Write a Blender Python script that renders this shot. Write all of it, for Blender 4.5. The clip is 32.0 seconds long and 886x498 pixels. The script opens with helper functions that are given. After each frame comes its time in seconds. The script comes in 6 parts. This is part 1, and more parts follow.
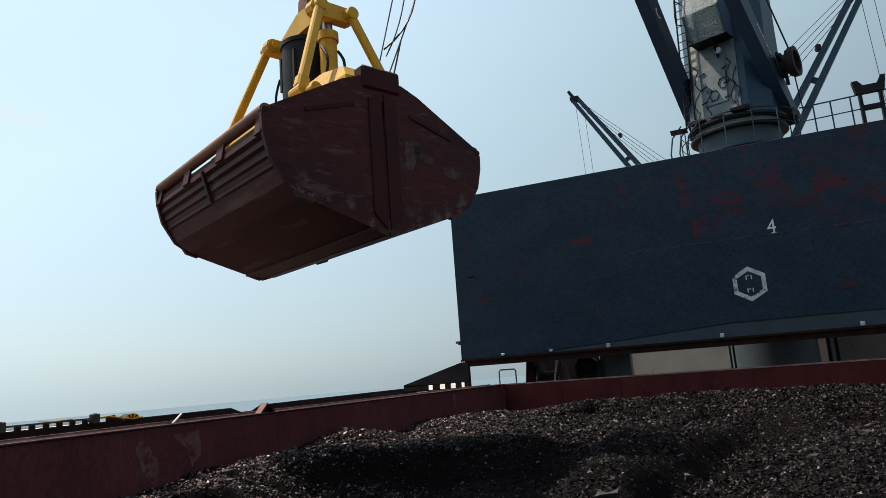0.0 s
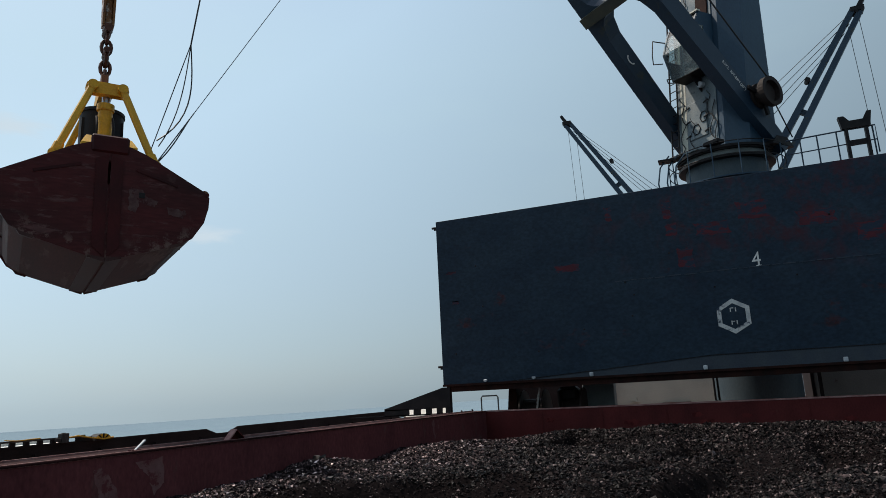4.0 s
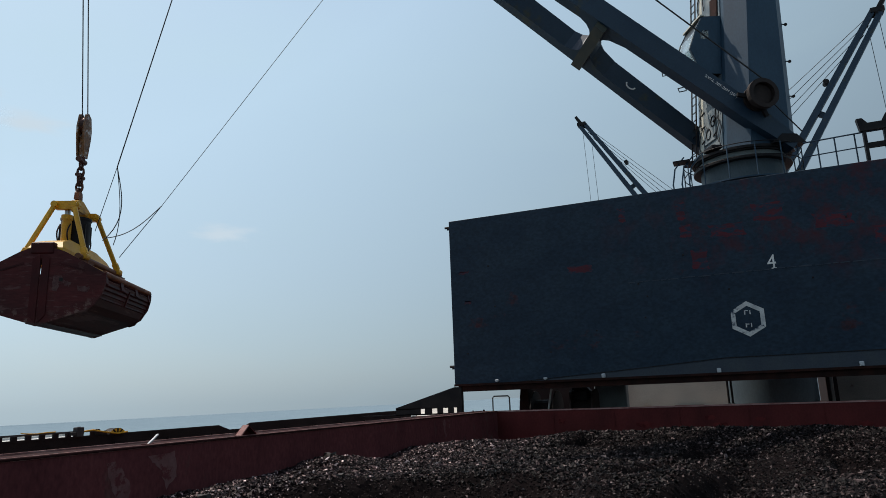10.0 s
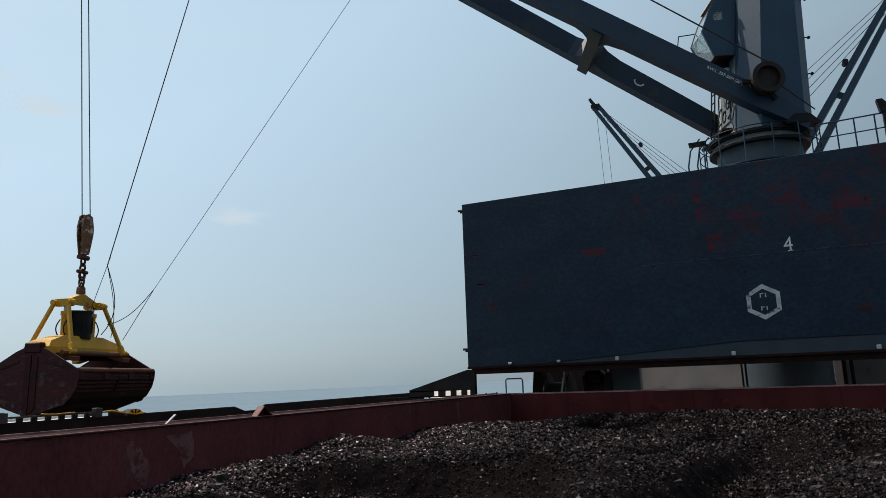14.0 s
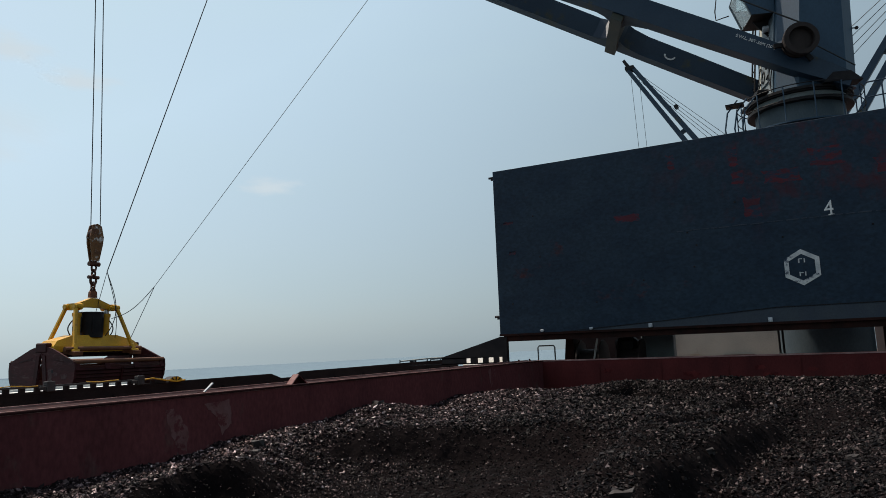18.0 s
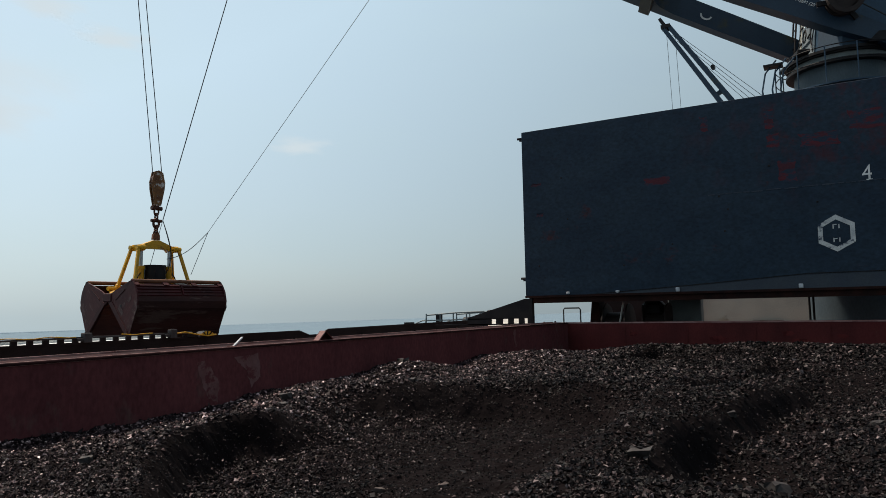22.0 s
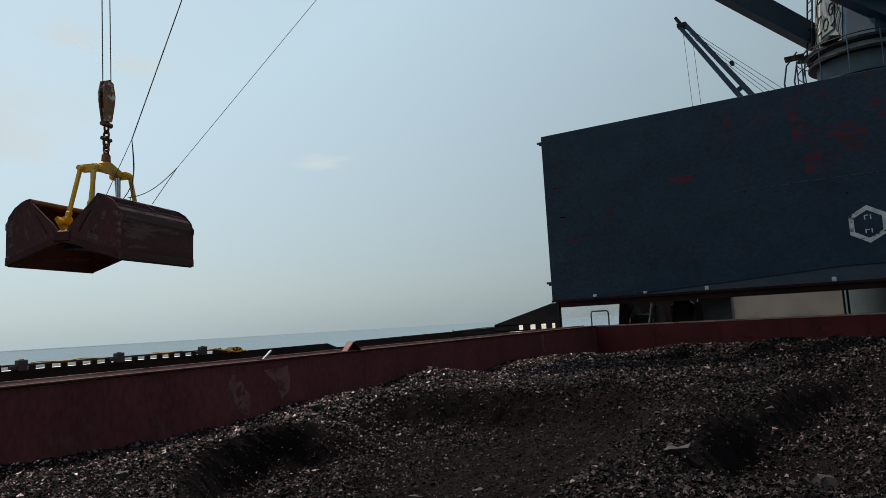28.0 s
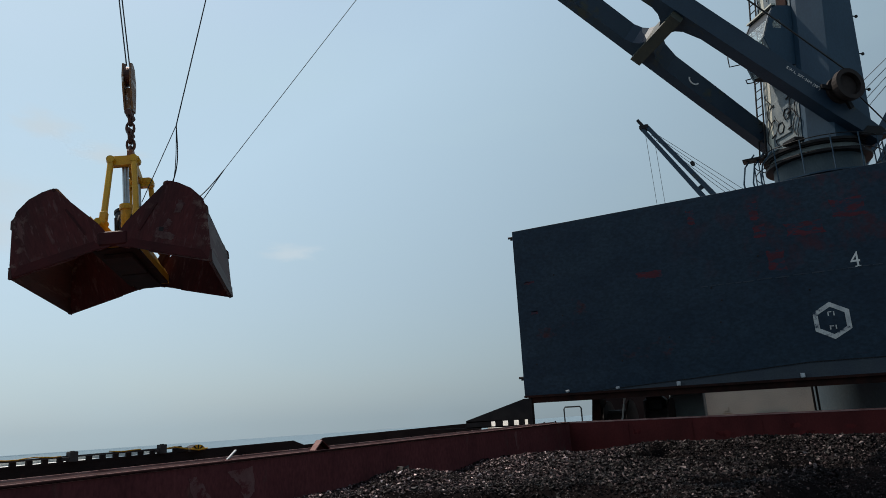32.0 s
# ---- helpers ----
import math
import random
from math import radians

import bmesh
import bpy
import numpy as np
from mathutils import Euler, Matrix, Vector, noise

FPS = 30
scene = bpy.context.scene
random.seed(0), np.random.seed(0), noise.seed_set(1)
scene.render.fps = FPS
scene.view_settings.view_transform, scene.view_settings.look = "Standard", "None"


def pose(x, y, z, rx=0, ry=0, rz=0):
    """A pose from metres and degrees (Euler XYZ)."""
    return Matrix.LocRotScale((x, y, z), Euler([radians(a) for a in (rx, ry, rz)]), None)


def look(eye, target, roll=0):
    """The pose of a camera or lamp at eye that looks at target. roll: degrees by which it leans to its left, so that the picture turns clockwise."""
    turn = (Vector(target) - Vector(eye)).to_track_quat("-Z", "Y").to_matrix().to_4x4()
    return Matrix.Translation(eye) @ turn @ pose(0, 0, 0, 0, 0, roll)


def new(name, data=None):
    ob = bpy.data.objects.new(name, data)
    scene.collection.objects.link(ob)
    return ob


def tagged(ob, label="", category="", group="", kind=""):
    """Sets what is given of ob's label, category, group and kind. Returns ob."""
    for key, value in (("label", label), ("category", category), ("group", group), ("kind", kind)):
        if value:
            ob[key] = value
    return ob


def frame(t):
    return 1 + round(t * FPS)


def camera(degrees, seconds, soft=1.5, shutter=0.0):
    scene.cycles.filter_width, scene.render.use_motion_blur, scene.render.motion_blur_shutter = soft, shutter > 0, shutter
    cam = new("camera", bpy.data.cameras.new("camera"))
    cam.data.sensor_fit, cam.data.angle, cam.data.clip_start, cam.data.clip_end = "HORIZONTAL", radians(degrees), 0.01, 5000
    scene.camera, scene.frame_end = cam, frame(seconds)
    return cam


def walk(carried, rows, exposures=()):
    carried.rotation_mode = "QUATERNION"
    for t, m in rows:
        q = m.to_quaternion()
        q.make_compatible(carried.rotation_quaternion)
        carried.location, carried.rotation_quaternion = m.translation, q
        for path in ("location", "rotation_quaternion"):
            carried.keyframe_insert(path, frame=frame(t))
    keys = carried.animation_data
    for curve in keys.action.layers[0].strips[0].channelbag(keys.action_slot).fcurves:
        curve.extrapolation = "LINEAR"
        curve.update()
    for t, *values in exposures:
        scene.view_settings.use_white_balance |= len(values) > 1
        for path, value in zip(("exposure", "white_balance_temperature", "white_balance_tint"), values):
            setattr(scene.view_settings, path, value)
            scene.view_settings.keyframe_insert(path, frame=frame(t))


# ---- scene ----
# ---------------------------------------------------------------- camera
cam = camera(65.7, 32.0, soft=0.55)
PATH = [
    (0, -0.144, -0.189, 1.911, 100.60, 4.21, 23.83), (0.5, -0.141, -0.153, 1.940, 99.46, 3.79, 25.25), (1, -0.118, -0.117, 1.970, 99.74, 2.48, 23.54),
    (1.5, -0.098, -0.106, 1.992, 100.04, 2.75, 20.42), (2, -0.076, -0.044, 2.013, 100.79, 3.89, 17.91), (2.5, -0.079, -0.007, 2.033, 99.35, 2.98, 23.15),
    (3, -0.037, 0.006, 2.024, 100.69, 2.17, 23.99), (3.5, -0.018, -0.013, 2.031, 101.92, 2.92, 22.75), (5.5, -0.013, 0.004, 2.038, 102.52, 2.64, 23.15),
    (6, -0.011, 0.006, 2.024, 102.88, 2.84, 23.07), (6.5, -0.013, 0.009, 2.014, 102.90, 2.70, 23.53), (7, -0.004, 0.005, 2.014, 102.99, 2.79, 23.43),
    (7.5, 0.001, 0.008, 2.025, 103.37, 2.81, 22.96), (8, 0.012, -0.009, 2.013, 103.01, 2.62, 23.29), (8.5, 0.015, 0.001, 2.029, 103.15, 2.62, 23.19),
    (9, 0.006, -0.002, 2.011, 103.42, 2.30, 23.29), (9.5, 0.005, 0.001, 2.010, 103.15, 2.09, 23.35), (10, 0.002, -0.012, 2.015, 102.23, 2.10, 23.79),
    (10.5, -0.005, -0.008, 2.006, 101.88, 2.14, 24.08), (11, 0.001, 0.001, 2.017, 101.60, 2.03, 23.63), (11.5, -0.001, -0.005, 1.997, 101.21, 1.97, 23.88),
    (12, -0.010, 0.004, 2.015, 101.86, 2.05, 23.20), (12.5, -0.019, 0.009, 1.999, 102.02, 2.10, 24.05), (13, -0.010, 0.003, 1.998, 101.47, 1.98, 24.46),
    (13.5, -0.022, -0.004, 1.999, 101.16, 1.90, 24.30), (14, -0.023, 0.000, 2.000, 100.90, 1.95, 24.83), (14.5, -0.017, -0.003, 2.004, 100.57, 1.94, 25.75),
    (16.5, -0.012, 0.032, 2.045, 99.05, 2.11, 25.27), (17, -0.003, 0.036, 2.044, 98.92, 2.16, 25.51), (17.5, -0.002, 0.030, 2.036, 98.75, 2.21, 26.41),
    (18, 0.009, 0.025, 2.032, 98.25, 2.12, 27.60), (18.5, 0.023, 0.023, 2.016, 97.32, 1.98, 29.83), (19, 0.056, 0.010, 1.996, 96.35, 1.63, 32.52),
    (19.5, 0.100, 0.006, 1.991, 95.72, 1.79, 34.49), (20, 0.106, -0.014, 1.999, 95.52, 2.03, 35.09), (20.5, 0.108, 0.009, 2.004, 95.68, 1.85, 32.06),
    (21, 0.093, 0.004, 1.977, 96.21, 1.76, 31.45), (21.5, 0.070, 0.003, 1.998, 95.38, 1.77, 31.46), (22, 0.045, 0.015, 2.008, 95.10, 1.07, 29.81),
    (22.5, 0.047, 0.012, 2.012, 95.23, 1.12, 29.10), (23, 0.023, 0.025, 2.003, 94.59, 1.16, 29.10), (23.5, 0.019, 0.035, 2.002, 94.22, 1.26, 29.62),
    (24, 0.006, 0.035, 1.982, 93.53, 1.21, 30.38), (24.5, 0.011, 0.035, 1.982, 93.19, 1.61, 31.26), (26.5, 0.016, 0.035, 1.971, 94.42, 1.37, 31.94),
    (27, 0.013, 0.031, 1.977, 95.83, 1.88, 31.56), (27.5, 0.013, 0.022, 1.967, 96.74, 2.60, 31.69), (28, 0.019, 0.033, 1.962, 96.00, 3.18, 31.98),
    (28.5, 0.019, 0.030, 1.969, 95.94, 2.89, 31.84), (29, 0.019, 0.010, 1.959, 96.20, 2.73, 32.62), (29.5, 0.023, 0.022, 1.969, 96.01, 2.93, 33.60),
    (30, 0.016, 0.034, 1.975, 96.56, 3.36, 32.76), (30.5, 0.007, 0.034, 1.977, 97.17, 2.95, 32.36), (31, 0.003, 0.023, 1.992, 100.99, 3.26, 31.11),
    (31.5, -0.013, 0.008, 2.002, 103.08, 3.22, 30.03), (32, -0.017, 0.011, 2.008, 103.50, 3.10, 29.47)]
walk(cam, [(r[0], pose(*r[1:])) for r in PATH], 
     [(0, 0.15, 6750, 12), (1.5, 0.08, 6700, 12), (3.2, -0.1, 6550, 12), (6, -0.2, 6450, 13), (9, -0.2, 6450, 13), (13, -0.19, 6500, 13), (19, -0.17, 6750, 13),
      (23, -0.12, 6850, 13), (28, -0.22, 6900, 12), (30.2, -0.22, 6800, 12), (31.3, -0.25, 6500, 12), (32, -0.3, 6500, 12)])

# ---------------------------------------------------------------- world and sun
SUN_TO = Vector((-0.58, 0.03, 1.0)).normalized()
world = bpy.data.worlds.new("sky")
scene.world = world
world.use_nodes = True
wn, wl = world.node_tree.nodes, world.node_tree.links
sky = wn.new("ShaderNodeTexSky")
sky.sky_type = 'NISHITA'
sky.sun_disc = False
sky.sun_elevation = math.asin(SUN_TO.z)
sky.sun_rotation = math.atan2(SUN_TO.x, SUN_TO.y)
sky.air_density, sky.dust_density, sky.ozone_density = 1.0, 2.0, 1.0
# thin white haze and faint high cloud over the clear sky
wtc, cloud = wn.new("ShaderNodeTexCoord"), wn.new("ShaderNodeTexNoise")
wmap = wn.new("ShaderNodeMapping")
wmap.inputs["Scale"].default_value = (1.0, 1.0, 3.0)
cloud.inputs["Scale"].default_value, cloud.inputs["Detail"].default_value = 3.2, 7
wl.new(wtc.outputs["Generated"], wmap.inputs[0])
wl.new(wmap.outputs[0], cloud.inputs[0])
cut = wn.new("ShaderNodeMapRange")
cut.inputs[1].default_value, cut.inputs[2].default_value, cut.inputs[3].default_value, cut.inputs[4].default_value = 0.5, 0.8, 0.76, 0.86
wl.new(cloud.outputs[0], cut.inputs[0])
haze = wn.new("ShaderNodeMix")
haze.data_type = 'RGBA'
low, low_tint = wn.new("ShaderNodeMapRange"), wn.new("ShaderNodeMix")
low.inputs[1].default_value, low.inputs[2].default_value, low.inputs[3].default_value, low.inputs[4].default_value = 0.0, 0.4, 1.0, 0.0
low_tint.data_type = 'RGBA'
low_tint.inputs[6].default_value, low_tint.inputs[7].default_value = (3.16, 4.34, 4.88, 1), (3.38, 4.52, 5.1, 1)
wl.new(low.outputs[0], low_tint.inputs[0])
wl.new(low_tint.outputs[2], haze.inputs[7])
# the haze thins towards the zenith
up, thin, veil = wn.new("ShaderNodeSeparateXYZ"), wn.new("ShaderNodeMapRange"), wn.new("ShaderNodeMath")
thin.inputs[1].default_value, thin.inputs[2].default_value, thin.inputs[3].default_value, thin.inputs[4].default_value = 0.45, 0.95, 1.0, 0.35
veil.operation = 'MULTIPLY'
wl.new(wtc.outputs["Generated"], up.inputs[0])
wl.new(up.outputs[2], thin.inputs[0])
wl.new(up.outputs[2], low.inputs[0])
wl.new(cut.outputs[0], veil.inputs[0])
wl.new(thin.outputs[0], veil.inputs[1])
wl.new(veil.outputs[0], haze.inputs[0])
wl.new(sky.outputs[0], haze.inputs[6])
# the haze is brighter towards the sun
near, glow, tone = wn.new("ShaderNodeVectorMath"), wn.new("ShaderNodeMapRange"), wn.new("ShaderNodeVectorMath")
near.operation, tone.operation = 'DOT_PRODUCT', 'SCALE'
near.inputs[1].default_value = SUN_TO
glow.inputs[1].default_value, glow.inputs[2].default_value, glow.inputs[3].default_value, glow.inputs[4].default_value = 0.18, 0.66, 0.66, 1.27
wl.new(wtc.outputs["Generated"], near.inputs[0])
wl.new(near.outputs["Value"], glow.inputs[0])
wl.new(haze.outputs[2], tone.inputs[0])
wl.new(glow.outputs[0], tone.inputs["Scale"])
wl.new(tone.outputs[0], wn["Background"].inputs[0])
wn["Background"].inputs[1].default_value = 0.15
sun_data = bpy.data.lights.new("sun", 'SUN')
sun_data.energy, sun_data.angle, sun_data.color = 5.0, radians(0.6), (1.0, 0.92, 0.8)
sun = new("sun", sun_data)
sun.matrix_world = look(SUN_TO * 60, (0, 0, 0))

# ---------------------------------------------------------------- materials
def material(name, base, other, rough=0.6, metal=0.0, scale=3.0, fine=40.0, bump=0.15, amount=0.5,
             stain=None, stain_scale=0.8, stain_level=0.62, stretch=(1, 1, 1), spec=0.3, speckle=0.12):
    """Painted or raw surface: broad tone changes, fine grain, and stains of another colour."""
    m = bpy.data.materials.new(name)
    m.use_nodes = True
    n, l = m.node_tree.nodes, m.node_tree.links
    b = n["Principled BSDF"]
    b.inputs["Roughness"].default_value, b.inputs["Metallic"].default_value = rough, metal
    b.inputs["Specular IOR Level"].default_value = spec
    tc, mp = n.new("ShaderNodeTexCoord"), n.new("ShaderNodeMapping")
    mp.inputs["Scale"].default_value = stretch
    l.new(tc.outputs["Object"], mp.inputs[0])
    broad = n.new("ShaderNodeTexNoise")
    broad.inputs["Scale"].default_value, broad.inputs["Detail"].default_value = scale, 6
    grain = n.new("ShaderNodeTexNoise")
    grain.inputs["Scale"].default_value, grain.inputs["Detail"].default_value = fine, 4
    for t in (broad, grain):
        l.new(mp.outputs[0], t.inputs[0])
    ramp = n.new("ShaderNodeMapRange")
    ramp.inputs[1].default_value, ramp.inputs[2].default_value = 0.35, 0.68
    ramp.inputs[4].default_value = amount * 2
    l.new(broad.outputs[0], ramp.inputs[0])
    mix = n.new("ShaderNodeMix")
    mix.data_type = 'RGBA'
    mix.inputs[6].default_value, mix.inputs[7].default_value = (*base, 1), (*other, 1)
    l.new(ramp.outputs[0], mix.inputs[0])
    colour = mix.outputs[2]
    if stain:
        st = n.new("ShaderNodeTexNoise")
        st.inputs["Scale"].default_value, st.inputs["Detail"].default_value = stain_scale, 9
        st.inputs["Roughness"].default_value = 0.68
        l.new(mp.outputs[0], st.inputs[0])
        cut = n.new("ShaderNodeMapRange")
        cut.inputs[1].default_value, cut.inputs[2].default_value = stain_level, stain_level + 0.07
        l.new(st.outputs[0], cut.inputs[0])
        mx = n.new("ShaderNodeMix")
        mx.data_type = 'RGBA'
        mx.inputs[7].default_value = (*stain, 1)
        l.new(cut.outputs[0], mx.inputs[0])
        l.new(colour, mx.inputs[6])
        colour = mx.outputs[2]
    hsv = n.new("ShaderNodeHueSaturation")
    val = n.new("ShaderNodeMapRange")
    val.inputs[1].default_value, val.inputs[2].default_value = 0.3, 0.7
    val.inputs[3].default_value, val.inputs[4].default_value = 1 - speckle, 1 + speckle
    l.new(grain.outputs[0], val.inputs[0])
    l.new(val.outputs[0], hsv.inputs["Value"])
    l.new(colour, hsv.inputs["Color"])
    l.new(hsv.outputs[0], b.inputs["Base Color"])
    bp = n.new("ShaderNodeBump")
    bp.inputs["Strength"].default_value, bp.inputs["Distance"].default_value = bump, 0.02
    l.new(broad.outputs[0], bp.inputs["Height"])
    bp2 = n.new("ShaderNodeBump")
    bp2.inputs["Strength"].default_value, bp2.inputs["Distance"].default_value = bump * 0.7, 0.004
    l.new(grain.outputs[0], bp2.inputs["Height"])
    l.new(bp.outputs[0], bp2.inputs["Normal"])
    l.new(bp2.outputs[0], b.inputs["Normal"])
    return m


NAVY = material("navy_paint", (0.0078, 0.0192, 0.0345), (0.0132, 0.0275, 0.0435), 0.6, 0, 1.3, 17, 0.7, speckle=0.3,
                stain=(0.036, 0.0095, 0.0115), stain_scale=0.8, stain_level=0.61, stretch=(0.65, 1, 1.0), spec=0.2)


def worn_panel(m):
    """Red primer showing through in streaky blotches on the upper, outer part of the plate."""
    n, l = m.node_tree.nodes, m.node_tree.links
    base = n["Principled BSDF"].inputs["Base Color"]
    under = base.links[0].from_socket
    tc, sep, nz, fine = n.new("ShaderNodeTexCoord"), n.new("ShaderNodeSeparateXYZ"), n.new("ShaderNodeTexNoise"), n.new("ShaderNodeMapping")
    fine.inputs["Scale"].default_value = (1.0, 1.0, 0.8)
    nz.inputs["Scale"].default_value, nz.inputs["Detail"].default_value, nz.inputs["Roughness"].default_value = 1.7, 10, 0.72
    l.new(tc.outputs["Object"], sep.inputs[0])
    l.new(tc.outputs["Object"], fine.inputs[0])
    l.new(fine.outputs[0], nz.inputs[0])
    def ramp(src, a, b):
        r = n.new("ShaderNodeMapRange")
        r.inputs[1].default_value, r.inputs[2].default_value = a, b
        l.new(src, r.inputs[0])
        return r.outputs[0]
    def times(p, q):
        k = n.new("ShaderNodeMath")
        k.operation = 'MULTIPLY'
        l.new(p, k.inputs[0])
        l.new(q, k.inputs[1])
        return k.outputs[0]
    wear = times(times(ramp(nz.outputs[0], 0.5, 0.7), ramp(sep.outputs[0], -4.0, 0.5)), ramp(sep.outputs[2], 4.2, 5.6))
    mx = n.new("ShaderNodeMix")
    mx.data_type = 'RGBA'
    mx.inputs[7].default_value = (0.05, 0.0085, 0.013, 1)
    l.new(wear, mx.inputs[0])
    l.new(under, mx.inputs[6])
    l.new(mx.outputs[2], base)


worn_panel(NAVY)
CHIPPED = material("chipped_white_paint", (0.5, 0.5, 0.48), (0.36, 0.37, 0.37), 0.75, 0, 6, 40, 0.2, stain=(0.02, 0.035, 0.06), stain_scale=4.5, stain_level=0.54)
DARK_RUST = material("dark_rust", (0.028, 0.011, 0.0085), (0.014, 0.0078, 0.007), 0.8, 0, 4, 40, 0.2, spec=0.08)
STEEL_BLUE = material("crane_blue_paint", (0.0135, 0.038, 0.066), (0.021, 0.05, 0.08), 0.5, 0, 1.2, 22, 0.12,
                      stain=(0.09, 0.075, 0.06), stain_scale=1.1, stain_level=0.69, stretch=(1, 1, 0.5))
JIB_BLUE = material("jib_blue_paint", (0.0095, 0.025, 0.045), (0.016, 0.034, 0.055), 0.5, 0, 0.8, 22, 0.12,
                    stain=(0.04, 0.042, 0.026), stain_scale=0.7, stain_level=0.58)
COLUMN = material("grey_blue_pedestal_paint", (0.035, 0.055, 0.07), (0.055, 0.075, 0.085), 0.6, 0, 1.4, 24, 0.2,
                  stain=(0.09, 0.09, 0.08), stain_scale=1.6, stain_level=0.66, stretch=(1, 1, 0.5))
PALE_BLUE = material("weathered_pale_blue_paint", (0.07, 0.105, 0.13), (0.17, 0.19, 0.19), 0.6, 0, 1.6, 30, 0.2,
                     stain=(0.04, 0.06, 0.075), stain_scale=1.8, stain_level=0.57)
MAROON = material("maroon_coaming_paint", (0.088, 0.018, 0.0175), (0.054, 0.0125, 0.0125), 0.75, 0, 1.4, 30, 0.2,
                  stain=(0.09, 0.03, 0.025), stain_scale=0.9, stain_level=0.67, stretch=(1, 1, 0.6), spec=0.08)
EDGE = material("pale_pinkish_paint", (0.3, 0.185, 0.17), (0.17, 0.08, 0.074), 0.7, 0, 4, 40, 0.2, spec=0.06)
# Lighter copy of MAROON: sky light on the port wall put into the colour.
LIT_MAROON = material("lit_maroon_paint", (0.13, 0.039, 0.041), (0.092, 0.028, 0.03), 0.8, 0, 1.2, 26, 0.25,
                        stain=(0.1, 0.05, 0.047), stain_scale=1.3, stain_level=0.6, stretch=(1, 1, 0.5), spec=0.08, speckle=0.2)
DARK_TOP = material("dark_maroon_flange_paint", (0.042, 0.0165, 0.016), (0.02, 0.0095, 0.0092), 0.85, 0, 3, 40, 0.2, spec=0.05)
BUCKET = material("maroon_bucket_steel", (0.05, 0.0072, 0.0078), (0.016, 0.005, 0.0052), 0.6, 0.0, 1.3, 34, 0.3,
                  stain=(0.075, 0.045, 0.042), stain_scale=1.7, stain_level=0.61, stretch=(1, 1, 0.8), spec=0.14)
def scuffed_end(m, foot):
    """End plate of a jaw: paint scuffed to bare steel in scratches along the lower edge and in a few blotches."""
    n, l = m.node_tree.nodes, m.node_tree.links
    base = n["Principled BSDF"].inputs["Base Color"]
    under = base.links[0].from_socket
    tc, sep = n.new("ShaderNodeTexCoord"), n.new("ShaderNodeSeparateXYZ")
    l.new(tc.outputs["Object"], sep.inputs[0])
    def math_node(op, a, b):
        k = n.new("ShaderNodeMath")
        k.operation = op
        for i, v in enumerate((a, b)):
            if isinstance(v, (int, float)):
                k.inputs[i].default_value = v
            elif v is not None:
                l.new(v, k.inputs[i])
        return k.outputs[0]
    def ramp(src, a, b):
        r = n.new("ShaderNodeMapRange")
        r.inputs[1].default_value, r.inputs[2].default_value = a, b
        l.new(src, r.inputs[0])
        return r.outputs[0]
    def cloudy(scale, rough):
        t = n.new("ShaderNodeTexNoise")
        t.inputs["Scale"].default_value, t.inputs["Detail"].default_value, t.inputs["Roughness"].default_value = scale, 9, rough
        l.new(tc.outputs["Object"], t.inputs[0])
        return t.outputs[0]
    rise = math_node('MULTIPLY', math_node('ABSOLUTE', sep.outputs[1], None), 0.36)
    height = math_node('SUBTRACT', math_node('SUBTRACT', sep.outputs[2], rise), foot)
    edge = math_node('MULTIPLY', ramp(height, 0.3, 0.08), ramp(cloudy(4.5, 0.72), 0.52, 0.6))
    blot = ramp(cloudy(2.1, 0.66), 0.59, 0.68)
    mx = n.new("ShaderNodeMix")
    mx.data_type = 'RGBA'
    mx.inputs[7].default_value = (0.12, 0.075, 0.064, 1)
    l.new(math_node('MAXIMUM', edge, math_node('MULTIPLY', blot, 0.25)), mx.inputs[0])
    l.new(under, mx.inputs[6])
    l.new(mx.outputs[2], base)


SHELL = material("scraped_jaw_shell", (0.062, 0.0185, 0.015), (0.031, 0.0125, 0.0108), 0.65, 0.0, 1.3, 34, 0.3,
                 stain=(0.085, 0.048, 0.04), stain_scale=3.2, stain_level=0.56, stretch=(0.16, 1, 1.3), spec=0.14, speckle=0.2)
END_PLATE = material("scuffed_end_plate", (0.062, 0.0125, 0.0128), (0.028, 0.0092, 0.0094), 0.6, 0.0, 1.5, 16, 0.3,
                     stain=(0.082, 0.038, 0.036), stain_scale=5.5, stain_level=0.56, stretch=(1, 0.3, 1.6), spec=0.14, speckle=0.2)
SCRAPED = material("scraped_bucket_plate", (0.035, 0.011, 0.009), (0.05, 0.018, 0.013), 0.6, 0.0, 1.2, 18, 0.3,
                   stretch=(0.3, 1, 1))
WORN_STEEL = material("worn_grey_steel", (0.085, 0.05, 0.047), (0.05, 0.018, 0.018), 0.6, 0, 7, 40, 0.2, stain=(0.045, 0.01, 0.011), stain_scale=6, stain_level=0.52, spec=0.14)
RUST_PIPE = material("rusty_orange_pipe", (0.17, 0.062, 0.025), (0.10, 0.04, 0.02), 0.65, 0, 3, 40, 0.3)
YELLOW = material("worn_yellow_paint", (0.6, 0.32, 0.016), (0.47, 0.24, 0.016), 0.5, 0, 2.2, 34, 0.15,
                  stain=(0.16, 0.075, 0.025), stain_scale=2.0, stain_level=0.64)
BLACK = material("black_painted_steel", (0.01, 0.0095, 0.011), (0.02, 0.018, 0.018), 0.55, 0, 3, 40, 0.15, spec=0.12)
BULWARK = material("black_bulwark_paint", (0.0135, 0.0095, 0.0095), (0.022, 0.016, 0.0155), 0.75, 0, 1.2, 30, 0.2, spec=0.08,
                   stain=(0.05, 0.025, 0.02), stain_scale=1.0, stain_level=0.66)
